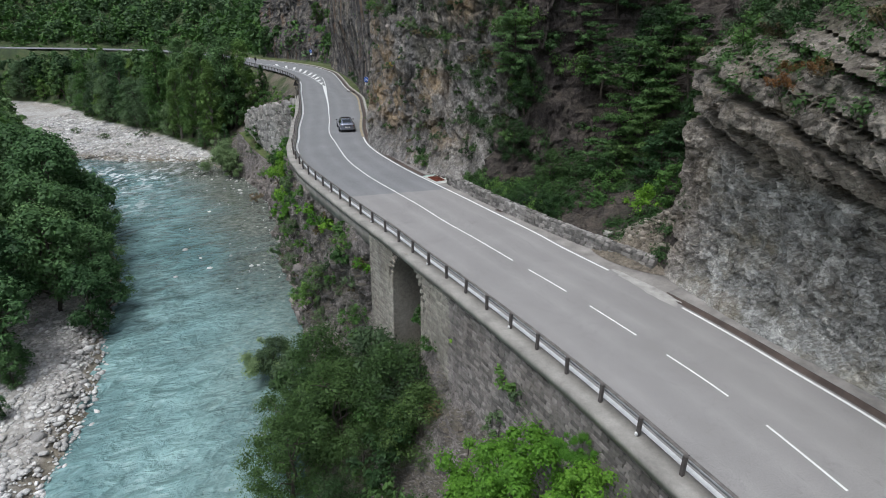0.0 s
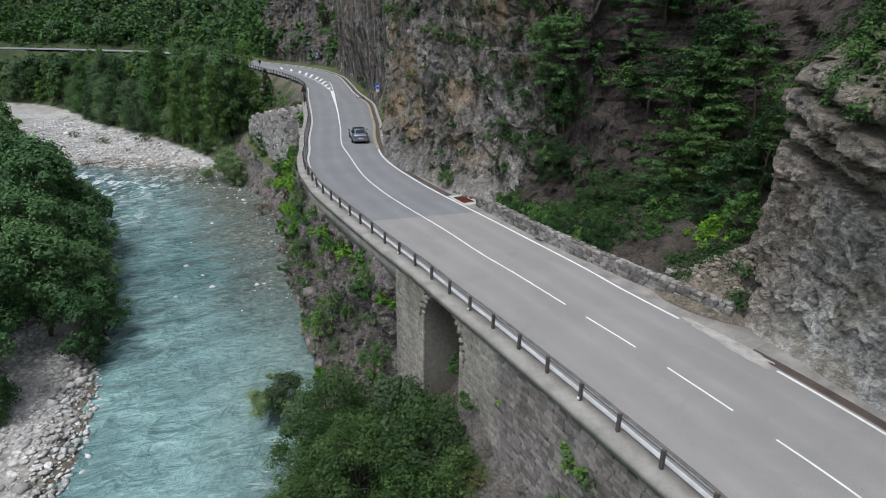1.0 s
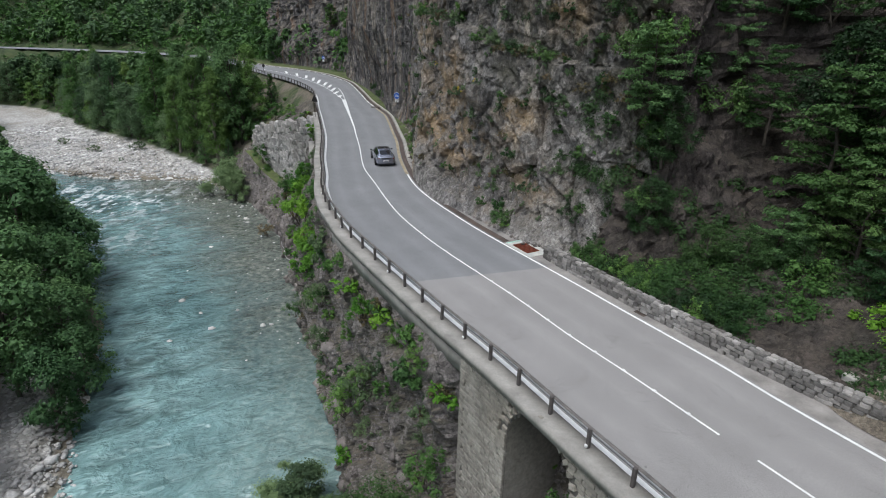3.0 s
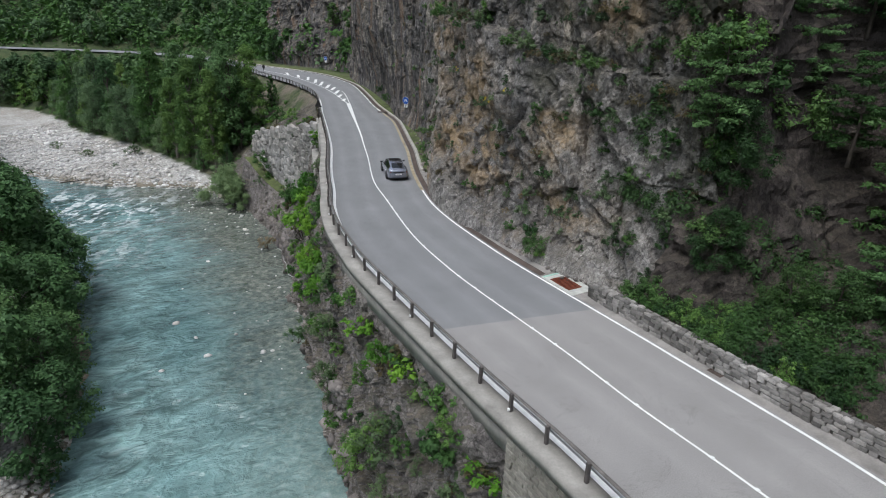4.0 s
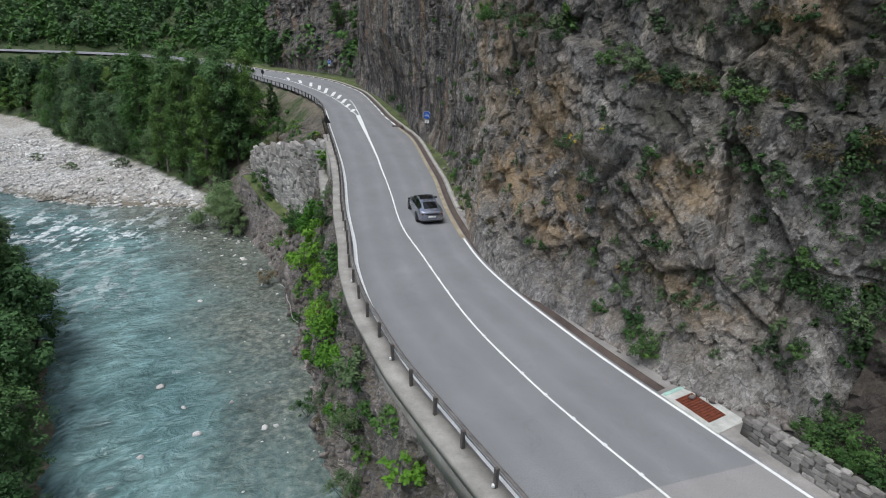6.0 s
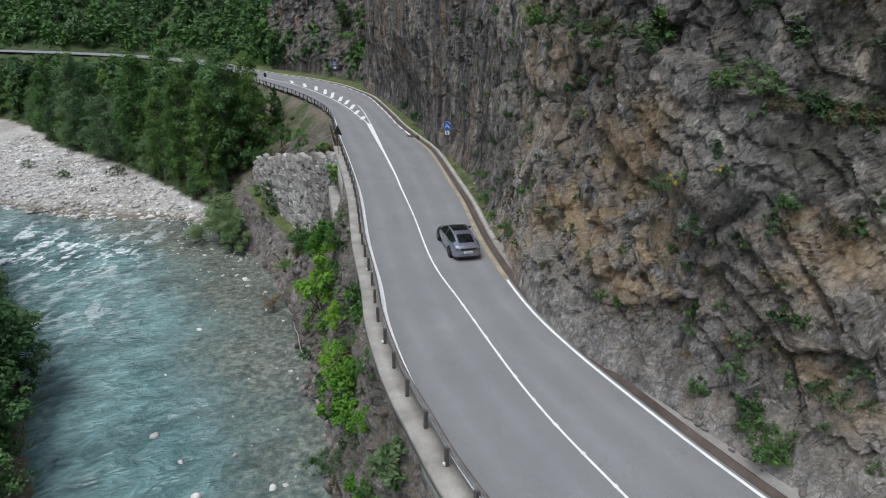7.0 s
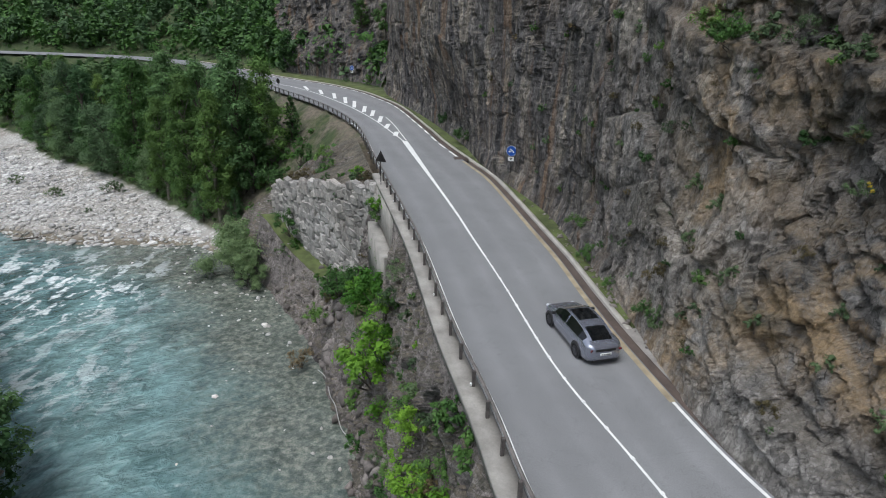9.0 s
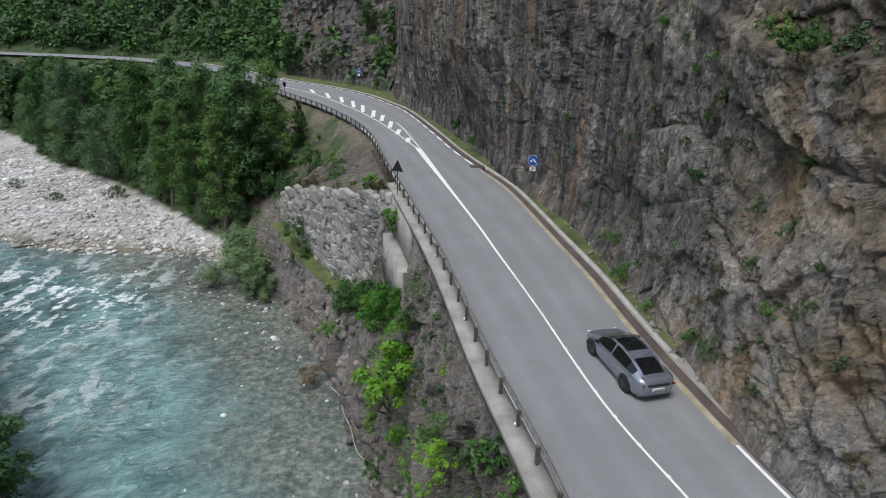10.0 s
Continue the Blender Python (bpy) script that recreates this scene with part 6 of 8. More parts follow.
add_kind("grey_tuft", make_shrub("grey_tuft", 31, leaf_grey, 260, 0.11, 1.0, 0.3), "small grey-green tuft on a rock ledge", "shrub")
add_kind("green_tuft", make_shrub("green_tuft", 32, leaf_mid, 280, 0.12, 1.0, 0.3), "small green tuft rooted in a crack", "shrub")
add_kind("dark_tuft", make_shrub("dark_tuft", 33, leaf_dark, 280, 0.12, 1.0, 0.3), "small dark green tuft on the rock", "shrub")
add_kind("bright_tuft", make_shrub("bright_tuft", 34, leaf_bright, 260, 0.13, 1.0, 0.3), "small bright green sprig on the bank", "shrub")
add_kind("dry_tuft", make_shrub("dry_tuft", 35, leaf_dry, 220, 0.10, 0.8, 0.3), "small dry brown tuft", "shrub")
plant_rnd = random.Random(8)


def plant(key, x, y, z, scale, lean=(0.0, 0.0), stretch=1.0):
    """Sets a plant of that kind; the first one is the model itself."""
    ob, used = KINDS[key]
    m = Matrix.Translation((x, y, z)) @ Euler((lean[0], lean[1], plant_rnd.uniform(0, 6.28))).to_matrix().to_4x4() @ Matrix.Diagonal((scale, scale, scale * stretch, 1))
    if used:
        return copy_thing(ob, m @ Matrix.Diagonal((*(1 / s for s in ob.scale), 1)))
    KINDS[key][1] = True
    ob.matrix_basis = m
    return ob


def ground_at(points):
    p = arr(points)
    return ground_height(p[:, 0], p[:, 1])


TALL = {"grove_olive": 15, "grove_green": 14, "grove_grey": 11, "grove_dark": 14, "dark_tree_a": 9, "dark_tree_b": 8, "mid_tree_a": 9, "grey_tree": 7, "tall_tree_b": 12, "back_tree_a": 9, "back_tree_b": 9, "gully_tree": 8, "tiered_tree": 8, "tiered_tree_light": 7, "near_tree_a": 9, "near_tree_b": 8}

# wood on the far bank
places = []
bank_r = rights(FAR_BANK)
for row, (off, h0, h1) in enumerate(((3.0, 4.5, 8), (7.5, 8.5, 11.5), (13.5, 11, 14))):
    s = lengths(FAR_BANK)
    q = np.interp(41 + row * 1.5, FAR_BANK[:, 1], s) if row else np.interp(49, FAR_BANK[:, 1], s)
    end = np.interp(164, FAR_BANK[:, 1], s)
    while q < end:
        i = min(int(np.searchsorted(s, q)), len(s) - 1)
        o = off + plant_rnd.uniform(-1.3, 1.3)
        x, y = FAR_BANK[i] - bank_r[i] * o + arr((plant_rnd.uniform(-1, 1), plant_rnd.uniform(-1, 1)))
        up = (2.6 if row < 2 else 0.6) * float(np.clip((y - 58) / 12, 0, 1)) + 2.0 * float(np.clip((y - 82) / 12, 0, 1))
        places.append((x, y, plant_rnd.uniform(h0, h1) + up, row))
        q += plant_rnd.uniform(3.8, 5.6) + row * 0.9
for x, y, h in ((-41.5, 31, 3.6), (-45, 35, 5.0), (-49, 37, 7), (-50, 42, 8), (-46, 28, 6), (-55, 34, 9), (-40.5, 25, 4.0), (-50, 24, 8), (-56, 47, 10), (-60, 55, 12), (-38.5, 34.2, 2.6), (-40.5, 38.2, 3.4), (-37.2, 31.0, 2.4)):
    places.append((x, y, h, 1))
for (x, y, h, row), z in zip(places, ground_at(places)):
    key = plant_rnd.choice((("mid_tree_a", "dark_tree_b", "grey_tree"), ("dark_tree_a", "dark_tree_b", "dark_tree_a", "mid_tree_a"), ("back_tree_a", "back_tree_b", "back_tree_b"), ("back_tree_a", "back_tree_b"))[row])
    if row < 2 and y < 80:
        key = "near_tree_a" if plant_rnd.random() < 0.6 else "near_tree_b"
    elif y > 100:
        key = plant_rnd.choice(("back_tree_a", "back_tree_b"))
    plant(key, x, y, z - 0.2, h / TALL[key])

# grove between the shingle and the road, row behind row
shore_r = rights(SHORE)
shore_s = lengths(SHORE)
q_start, q_end = shore_s[int(np.argmin(((SHORE - arr((-64, 115.5))) ** 2).sum(1)))], shore_s[int(np.argmin(((SHORE - arr((-200, 183))) ** 2).sum(1)))]
grove = []
for row, off in enumerate((2.2, 8.0, 14.0, 20.0)):
    q = q_start + 9 + row * 2.1
    while q < q_end:
        i = min(int(np.searchsorted(shore_s, q)), len(shore_s) - 1)
        x, y = SHORE[i] + shore_r[i] * (off + plant_rnd.uniform(-1.4, 1.4)) + arr((plant_rnd.uniform(-0.8, 0.8), plant_rnd.uniform(-0.8, 0.8)))
        grove.append((x, y, row))
        q += plant_rnd.uniform(5.6, 9.0)
dr, sr = nearest(arr(grove)[:, :2], rail_curve[::3])
for (x, y, row), z, d, sd in zip(grove, ground_at(grove), dr, sr):
    if sd > 0 or d < 3.2 or (x > -78 and row < 2) or (x > -66 and d < 13):
        continue
    swell = math.sin(x * 0.31 + 1.0) + math.sin(x * 0.13 + y * 0.07)
    roof = -2.4 - z + min(0.2 * d, 4.4) + plant_rnd.uniform(-3.8, 0.6) + 0.7 * swell
    if row == 0:
        key, h = plant_rnd.choice(("grove_grey", "grove_green", "grove_grey", "grove_olive")), plant_rnd.uniform(6.5, 12.5) + swell
    elif row == 1:
        key, h = plant_rnd.choice(("grove_olive", "grove_green", "grove_dark", "grove_olive", "grove_grey")), plant_rnd.uniform(12, 17.5)
    elif row == 2 and x > -110:
        key, h = plant_rnd.choice(("grove_dark", "grove_green", "grove_olive")), plant_rnd.uniform(12, 17)
    else:
        key, h = plant_rnd.choice(("back_tree_a", "back_tree_b", "back_tree_b")), plant_rnd.uniform(10, 15)
    h = max(4.0, min(h, roof))
    if d < 9:
        h = min(h, 0.6 - z)
    w = plant_rnd.uniform(0.95, 1.25) * (1.25 if h < 9 else 1.0)
    plant(key, x, y, z - 0.2, h / TALL[key] * w, stretch=1 / w)
# the tall trees that stand out: place and height of the top
for x, y, top, key in ((-64.3, 118.6, 4.0, "grove_olive"), (-69.8, 122.2, 5.4, "grove_olive"), (-77.2, 127.6, 1.2, "grove_olive"), (-73.6, 126.4, -1.8, "grove_green"), (-104.6, 147.8, 2.6, "grove_dark"), (-115.6, 151.2, -5.0, "grove_grey"),
                       (-78.4, 133.5, 7.2, "grove_dark"), (-84.3, 133.6, 6.0, "grove_green"), (-56.4, 126.6, 2.2, "tall_tree_b"), (-62.0, 121.6, 8.2, "grove_dark"), (-59.5, 124.4, 7.6, "grove_green"), (-60.1, 120.8, 2.2, "tall_tree_b"),
                       (-91.3, 138.6, -1.5, "grove_grey"), (-107.1, 147.2, -3.1, "grove_grey"), (-144.6, 176.0, 0.7, "grove_dark"), (-98.0, 143.2, -4.4, "grove_grey"), (-72.0, 130.5, 6.4, "grove_dark"), (-66.6, 127.0, 6.2, "grove_dark"),
                       (-84.5, 136.5, 3.6, "grove_green"), (-62.8, 127.2, 4.0, "tall_tree_b"), (-66.4, 131.4, 1.4, "grove_green"), (-67.4, 119.6, -8.4, "grove_dark"), (-61.4, 117.4, -8.6, "grove_dark"), (-58.8, 121.6, -4.6, "tall_tree_b"),
                       (-81.0, 130.6, -6.0, "grove_grey"), (-61.0, 131.6, 0.8, "grove_dark"), (-57.4, 131.0, 0.2, "tall_tree_b"), (-70.6, 136.4, 1.6, "grove_dark")):
    z = float(ground_at([(x, y)])[0])
    plant(key, x, y, z - 0.2, (top - z) / TALL[key])
for x, y, r in ((-89.2, 131.4, 2.0), (-97, 128.0, 1.5), (-87, 122.0, 0.7), (-108, 133, 1.4)):
    plant("grey_shrub_b", x, y, float(ground_at([(x, y)])[0]) - 0.1, r)
for n in range(200):
    x = plant_rnd.uniform(-250, -84)
    y = plant_rnd.uniform(135, 200)
    (d,), (sd,) = nearest(arr([(x, y)]), rail_curve[::3])
    (ds,), (ss,) = nearest(arr([(x, y)]), SHORE)
    if sd > 0 or d < 3.0 or ss < 0 or ds < 9:
        continue
    z = float(ground_at([(x, y)])[0])
    plant("back_tree_a" if n % 3 else "back_tree_b", x, y, z - 0.2, max(3.0, min(14.0, -0.6 - z + 0.1 * d + plant_rnd.uniform(-2.2, 0.8))) / 9.0)
for n in range(170):
    x, y = plant_rnd.uniform(-225, -140), plant_rnd.uniform(165, 205)
    (d,), (sd,) = nearest(arr([(x, y)]), rail_curve[::3])
    (ds,), (ss,) = nearest(arr([(x, y)]), SHORE)
    if sd > 0 or d < 3.0 or ss < 0 or ds < 2.5:
        continue
    z = float(ground_at([(x, y)])[0])
    plant("back_tree_b" if n % 3 else "back_tree_a", x, y, z - 0.2, max(3.0, min(12.0, -0.8 - z + plant_rnd.uniform(-2.0, 0.6))) / 9.0)
far_rail = between(rail_curve, 139, 187)
far_out = -rights(far_rail)
for n in range(64):
    k = plant_rnd.randrange(0, min(len(far_rail), 230))
    d = plant_rnd.uniform(3.2, 13)
    x, y = far_rail[k] + far_out[k] * d
    z = float(ground_at([(x, y)])[0])
    key = plant_rnd.choice(("dark_tree_a", "mid_tree_a", "dark_tree_b", "back_tree_b"))
    plant(key, x, y, z - 0.2, max(2.4, min(plant_rnd.uniform(4.0, 9.0), -z + plant_rnd.uniform(-1.0, 1.2))) / TALL[key])
# scrub on the slope under the far rail
for n in range(130):
    x, y = plant_rnd.uniform(-72, -44), plant_rnd.uniform(112, 146)
    (d,), (sd,) = nearest(arr([(x, y)]), rail_curve[::3])
    if sd > 0 or d < 2.5 or d > 13 or (d < 9 and n % 2):
        continue
    z = float(ground_at([(x, y)])[0])
    plant(plant_rnd.choice(("mid_shrub_a", "mid_shrub_b", "dry_shrub", "bright_shrub_a", "dark_shrub", "dry_shrub", "dark_shrub")), x, y, z - 0.15, plant_rnd.uniform(0.4, 0.7 + 0.07 * d))


# woods on the far hillsides
def far_woods():
    rng = np.random.default_rng(5)
    n = 20000
    x, y = rng.uniform(-300, -44, n), rng.uniform(60, 300, n)
    q = np.stack([x, y], 1)
    de, se = nearest(q, edge_curve[::3])
    df, sf = nearest(q, FAR_BANK)
    ok = ((se > 0) & (de > 6) & (de < 55) & (y > 150)) | ((sf < 0) & (df > 46))
    x, y = x[ok], y[ok]
    z = ground_height(x, y)
    near = np.hypot(x + 15, y - 30)
    keep = rng.random(len(x)) < np.clip(1.3 - near / 420, 0.25, 1) * np.where(fbm(np.stack([x, y, x * 0], 1) * 0.03, 3, 3) > -0.35, 1, 0.35)
    x, y, z = x[keep], y[keep], z[keep]
    h = rng.uniform(2.5, 8.0, len(x)) * (0.8 + 0.4 * fbm(np.stack([x, y, x * 0], 1) * 0.05, 2, 4))
    light = fbm(np.stack([x, y, x * 0], 1) * 0.10, 3, 9) + 0.45 * rng.normal(size=len(x)) > 0.0
    out = []
    for pick, n in ((light, 72000), (~light, 72000)):
        c, r = [], []
        for k in range(3):
            m = pick.sum()
            c.append(np.stack([x[pick] + rng.normal(size=m) * h[pick] * 0.16, y[pick] + rng.normal(size=m) * h[pick] * 0.16, z[pick] + h[pick] * (0.3 + 0.25 * k)], 1))
            r.append(h[pick] * (0.36 - 0.06 * k))
        out.append(leaves(rng, np.vstack(c), np.concatenate(r), n, 0.6, 0.9, 0.6))
    return out


(v, f), (v2, f2) = far_woods()
thing("hillside_wood", fast_mesh("hillside_wood", v2, f2), leaf_mid, "darker trees among the wood of the far hillsides", "woods", kind="stuff")
for n in range(26):
    i = plant_rnd.randrange(0, CRAG.shape[0])
    j = plant_rnd.randrange(0, 12) if n < 16 else plant_rnd.randrange(10, 60)
    q = CRAG[i, j]
    plant(plant_rnd.choice(("dark_tree_b", "mid_tree_a", "back_tree_a")), q[0] + 0.5, q[1] - 0.5, q[2] - 0.3, plant_rnd.uniform(0.3, 0.7))
thing("hillside_woods", fast_mesh("hillside_woods", v, f), leaf_hill, "dense dark green wood covering the far hillsides", "woods", kind="stuff")


def undergrowth():
    """Low scrub between the shingle and the road, and on the verge past the far road."""
    rng = np.random.default_rng(6)
    x, y = rng.uniform(-225, -46, 9000), rng.uniform(108, 215, 9000)
    q = np.stack([x, y], 1)
    ds, ss = nearest(q, SHORE)
    dr, sr = nearest(q, rail_curve[::3])
    de, se = nearest(q, edge_curve[::3])
    ok = ((ss > 0) & (sr < 0) & (dr > 1.6) & (ds > 0.3) & (y > 113)) | ((se > 0) & (de > 3.2) & (de < 9) & (y > 150))
    x, y = x[ok], y[ok]
    pick = rng.permutation(len(x))[:1300]
    x, y = x[pick], y[pick]
    r = 0.4 + 0.8 * rng.random(len(x)) ** 1.5
    c = np.stack([x, y, ground_height(x, y) + r * 0.35], 1)
    return leaves(rng, c, r, 42000, 0.17, 0.75, 0.45)


v, f = undergrowth()
thing("undergrowth", fast_mesh("undergrowth", v, f), leaf_mid, "low green scrub under the trees of the grove", "undergrowth", kind="stuff")

# trees and bushes in the gully behind the parapet
for key, x, y, z, h in (("tiered_tree", 7.2, 47.6, 3.2, 8.5), ("tiered_tree", 9.6, 48.4, 6.0, 8.0), ("tiered_tree", 7.9, 44.4, 1.8, 6.0), ("tiered_tree", 10.4, 45.6, 5.0, 7.0), ("gully_tree", 8.6, 50.4, 7.5, 6.5),
                        ("tiered_tree_light", 8.6, 41.8, 1.8, 4.6), ("mid_tree_a", 8.9, 39.4, 1.6, 3.6), ("gully_tree", -1.0, 48.0, 2.6, 3.4), ("gully_tree", -0.4, 49.6, 6.4, 4.2), ("tiered_tree_light", -1.4, 50.3, 9.0, 4.6),
                        ("gully_tree", 1.8, 46.2, 1.0, 3.2), ("tiered_tree_light", 5.0, 45.8, 1.6, 3.6), ("gully_tree", 10.6, 42.4, 4.4, 5.0), ("tiered_tree", 9.8, 52.6, 11.0, 5.0), ("tiered_tree_light", 3.4, 54.4, 10.6, 4.6),
                        ("gully_tree", 3.6, 45.6, 0.9, 3.4), ("gully_tree", 5.6, 44.6, 1.2, 3.2), ("tiered_tree", 5.6, 52.0, 7.6, 5.0), ("tiered_tree", 11.0, 40.0, 6.6, 5.0), ("tiered_tree_light", 6.6, 55.4, 13.6, 5.5)):
    plant(key, x, y, z - 0.3, h / TALL[key])
for key, x, y, z, r in (("deep_shrub", 1.6, 43.6, 0.5, 1.0), ("dark_shrub", 3.2, 42.6, 0.6, 1.2), ("dark_shrub", 0.0, 45.4, 0.5, 1.1), ("mid_shrub_a", 4.6, 42.0, 0.9, 1.3),
                        ("dark_shrub", -1.8, 46.6, 0.4, 0.8), ("mid_shrub_b", 6.0, 43.5, 1.2, 1.5), ("bright_shrub_a", 7.6, 40.0, 1.2, 1.5), ("bright_shrub_b", 8.4, 40.8, 1.6, 1.2), ("dark_shrub", 2.4, 46.4, 1.0, 1.5),
                        ("dark_shrub", -0.6, 51.0, 5.0, 1.5), ("dark_shrub", -1.8, 52.0, 11.6, 1.5), ("mid_shrub_a", -1.0, 50.6, 7.4, 1.5), ("dark_shrub", -1.4, 48.6, 4.0, 1.0), ("mid_shrub_b", 5.4, 43.0, 0.9, 1.2),
                        ("dark_shrub", 0.2, 52.8, 10.4, 1.9), ("mid_shrub_a", -0.8, 51.6, 12.2, 1.5), ("grey_shrub_a", -4.6, 53.6, 11.2, 1.0), ("dark_shrub", 3.0, 53.0, 8.6, 2.0), ("mid_shrub_b", 8.8, 54.6, 14.2, 1.8),
                        ("grey_shrub_a", 12.6, 35.5, 11.6, 1.3), ("grey_shrub_a", 10.6, 31.0, 12.6, 1.3), ("deep_shrub", 11.0, 33.0, 12.8, 1.2), ("mid_shrub_a", 9.4, 32.6, 12.0, 1.2),
                        ("rust_tuft", 8.5, 25.8, 10.9, 0.55), ("rust_tuft", 9.0, 24.6, 11.6, 0.45), ("rust_tuft", 8.9, 26.6, 11.4, 0.4)):
    plant(key, x, y, z, r)
for n in range(46):
    i, j = plant_rnd.randrange(215, BANK.shape[0] - 60), plant_rnd.randrange(14, 90)
    q = BANK[i, j]
    plant(plant_rnd.choice(("mid_shrub_a", "mid_shrub_b", "grey_shrub_a", "bright_shrub_a", "grey_shrub_b")), q[0], q[1], q[2] - 0.2, plant_rnd.uniform(0.6, 1.25))
wall_line = spline([(5.0, 35.8), (2.9, 37.9), (-1.2, 42.6), (-5.2, 47.8)], 1.0)
wall_in = rights(wall_line)
for n in range(78):
    k = plant_rnd.randrange(6, len(wall_line))
    o = plant_rnd.uniform(0.9, 6.4) * (1.0 if k > 9 else 0.9)
    x, y = wall_line[k] + wall_in[k] * o
    plant(plant_rnd.choice(("dark_shrub", "deep_shrub", "mid_shrub_a", "dark_shrub", "deep_shrub")), x, y, 0.2 + 0.2 * o, plant_rnd.uniform(0.5, 1.05))
crest = np.empty(len(bpy.data.meshes["promontory"].vertices) * 3, np.float32)
bpy.data.meshes["promontory"].vertices.foreach_get("co", crest)
crest = crest.reshape(-1, 3)
crest = crest[(crest[:, 2] > 10.8) & (crest[:, 2] < 17) & (crest[:, 1] > 15)]
for n in range(46):
    q = crest[plant_rnd.randrange(len(crest))]
    plant(plant_rnd.choice(("grey_shrub_a", "dark_shrub", "grey_shrub_b", "dark_shrub", "dry_shrub")), float(q[0]), float(q[1]), float(q[2]) - 0.15, plant_rnd.uniform(0.6, 1.25))


def gully_scrub():
    """Low dark growth over the floor and the lower walls of the gully."""
    rng = np.random.default_rng(16)
    c = []
    for me, top, n in ((bpy.data.meshes["gully_floor"], 5, 260), (bpy.data.meshes["ravine"], 26, 260), (cliff_mesh, 20, 90)):
        co = np.empty(len(me.vertices) * 3, np.float32)
        me.vertices.foreach_get("co", co)
        co = co.reshape(-1, 3)
        co = co[(co[:, 2] < top) & (co[:, 2] > 0.4) & (co[:, 0] > -4.5) & (co[:, 1] < 57)]
        co = co[fbm(co * 0.22, 3, 17) > 0.0]
        c.append(co[rng.integers(0, len(co), n)])
    c = np.vstack(c)
    return leaves(rng, c, 0.2 + 0.75 * rng.random(len(c)) ** 2, 76000, 0.072, 0.8, 0.4)


v, f = gully_scrub()
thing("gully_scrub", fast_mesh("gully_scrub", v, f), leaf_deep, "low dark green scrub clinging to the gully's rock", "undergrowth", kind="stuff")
def crest_scrub():
    """Dry grass and scrub on top of the crag by the road."""
    rng = np.random.default_rng(18)
    me = bpy.data.meshes["promontory"]
    co = np.empty(len(me.vertices) * 3, np.float32)
    me.vertices.foreach_get("co", co)
    co = co.reshape(-1, 3)
    co = co[(co[:, 2] > 10.2) & (co[:, 2] < 19) & (co[:, 1] > 12)]
    co = co[fbm(co * 0.35, 3, 19) + 0.2 * (co[:, 2] - 11.0) > -0.3]
    c = co[rng.integers(0, len(co), 560)]
    return leaves(rng, c, 0.25 + 0.5 * rng.random(len(c)), 42000, 0.07, 0.8, 0.35)


v, f = crest_scrub()
thing("crest_scrub", fast_mesh("crest_scrub", v, f), leaf_dark, "grey-green scrub and dry grass on the crag's top", "undergrowth", kind="stuff")
# small trees on the lower bank
for key, x, y, z, h in (("bank_tree", -13.4, 36.2, -13.2, 7.0), ("bank_tree", -11.0, 32.0, -12.6, 6.5), ("bank_tree", -15.0, 33.0, -15.6, 6.0), ("grey_tree", -8.6, 33.2, -9.8, 5.5),
                        ("bank_tree", -8.6, 29.4, -12.6, 4.0), ("grey_tree", -20.0, 43.0, -16.0, 4.2), ("bank_tree", -12.8, 28.5, -14.4, 6.5),
                        ("grey_tree", -17.0, 39.8, -15.4, 4.5), ("bank_tree", -9.5, 25.6, -13.6, 4.5), ("bank_tree", -7.0, 31.6, -11.0, 6.8), ("bank_tree", -5.2, 29.4, -10.8, 5.2)):
    plant(key, x, y, z - 0.3, h / {"bank_tree": 8, "grey_tree": 7}[key])
# on the main cliff
for key, x, y, z, r in (("dark_shrub", -9.2, 53.9, 0.6, 0.95), ("mid_shrub_a", -8.6, 53.6, 0.4, 0.7), ("mid_shrub_a", -17.3, 70.6, 13.2, 0.95), ("mid_shrub_b", -16.6, 69.4, 12.0, 0.45),
                        ("mid_shrub_a", -17.6, 72.3, 13.5, 0.9), ("dark_shrub", -18.2, 72.1, 0.9, 0.8), ("mid_shrub_b", -20.2, 80.2, 0.2, 0.75), ("dark_shrub", -20.8, 82.5, 1.6, 0.7),
                        ("grey_shrub_a", -18.2, 74.0, 9.2, 0.45), ("grey_shrub_b", -7.2, 54.0, 9.8, 0.5), ("mid_shrub_a", -6.8, 55.4, 13.8, 1.2), ("dark_shrub", -30.4, 110.1, 0.9, 1.2),
                        ("dark_shrub", -5.2, 54.4, 12.8, 1.0), ("mid_shrub_a", -19.2, 76.6, 0.2, 0.6), ("grey_shrub_b", -12.2, 60.4, 8.6, 0.5), ("dark_shrub", -33.5, 118.0, 1.0, 1.3)):
    plant(key, x, y, z, r)
for x, y, z, r in ((-12.9, 57.4, 8.3, 0.55), (-11.4, 56.3, 9.2, 0.35), (-15.4, 63.8, 9.6, 0.4)):
    plant("flower_tuft", x, y, z, r)
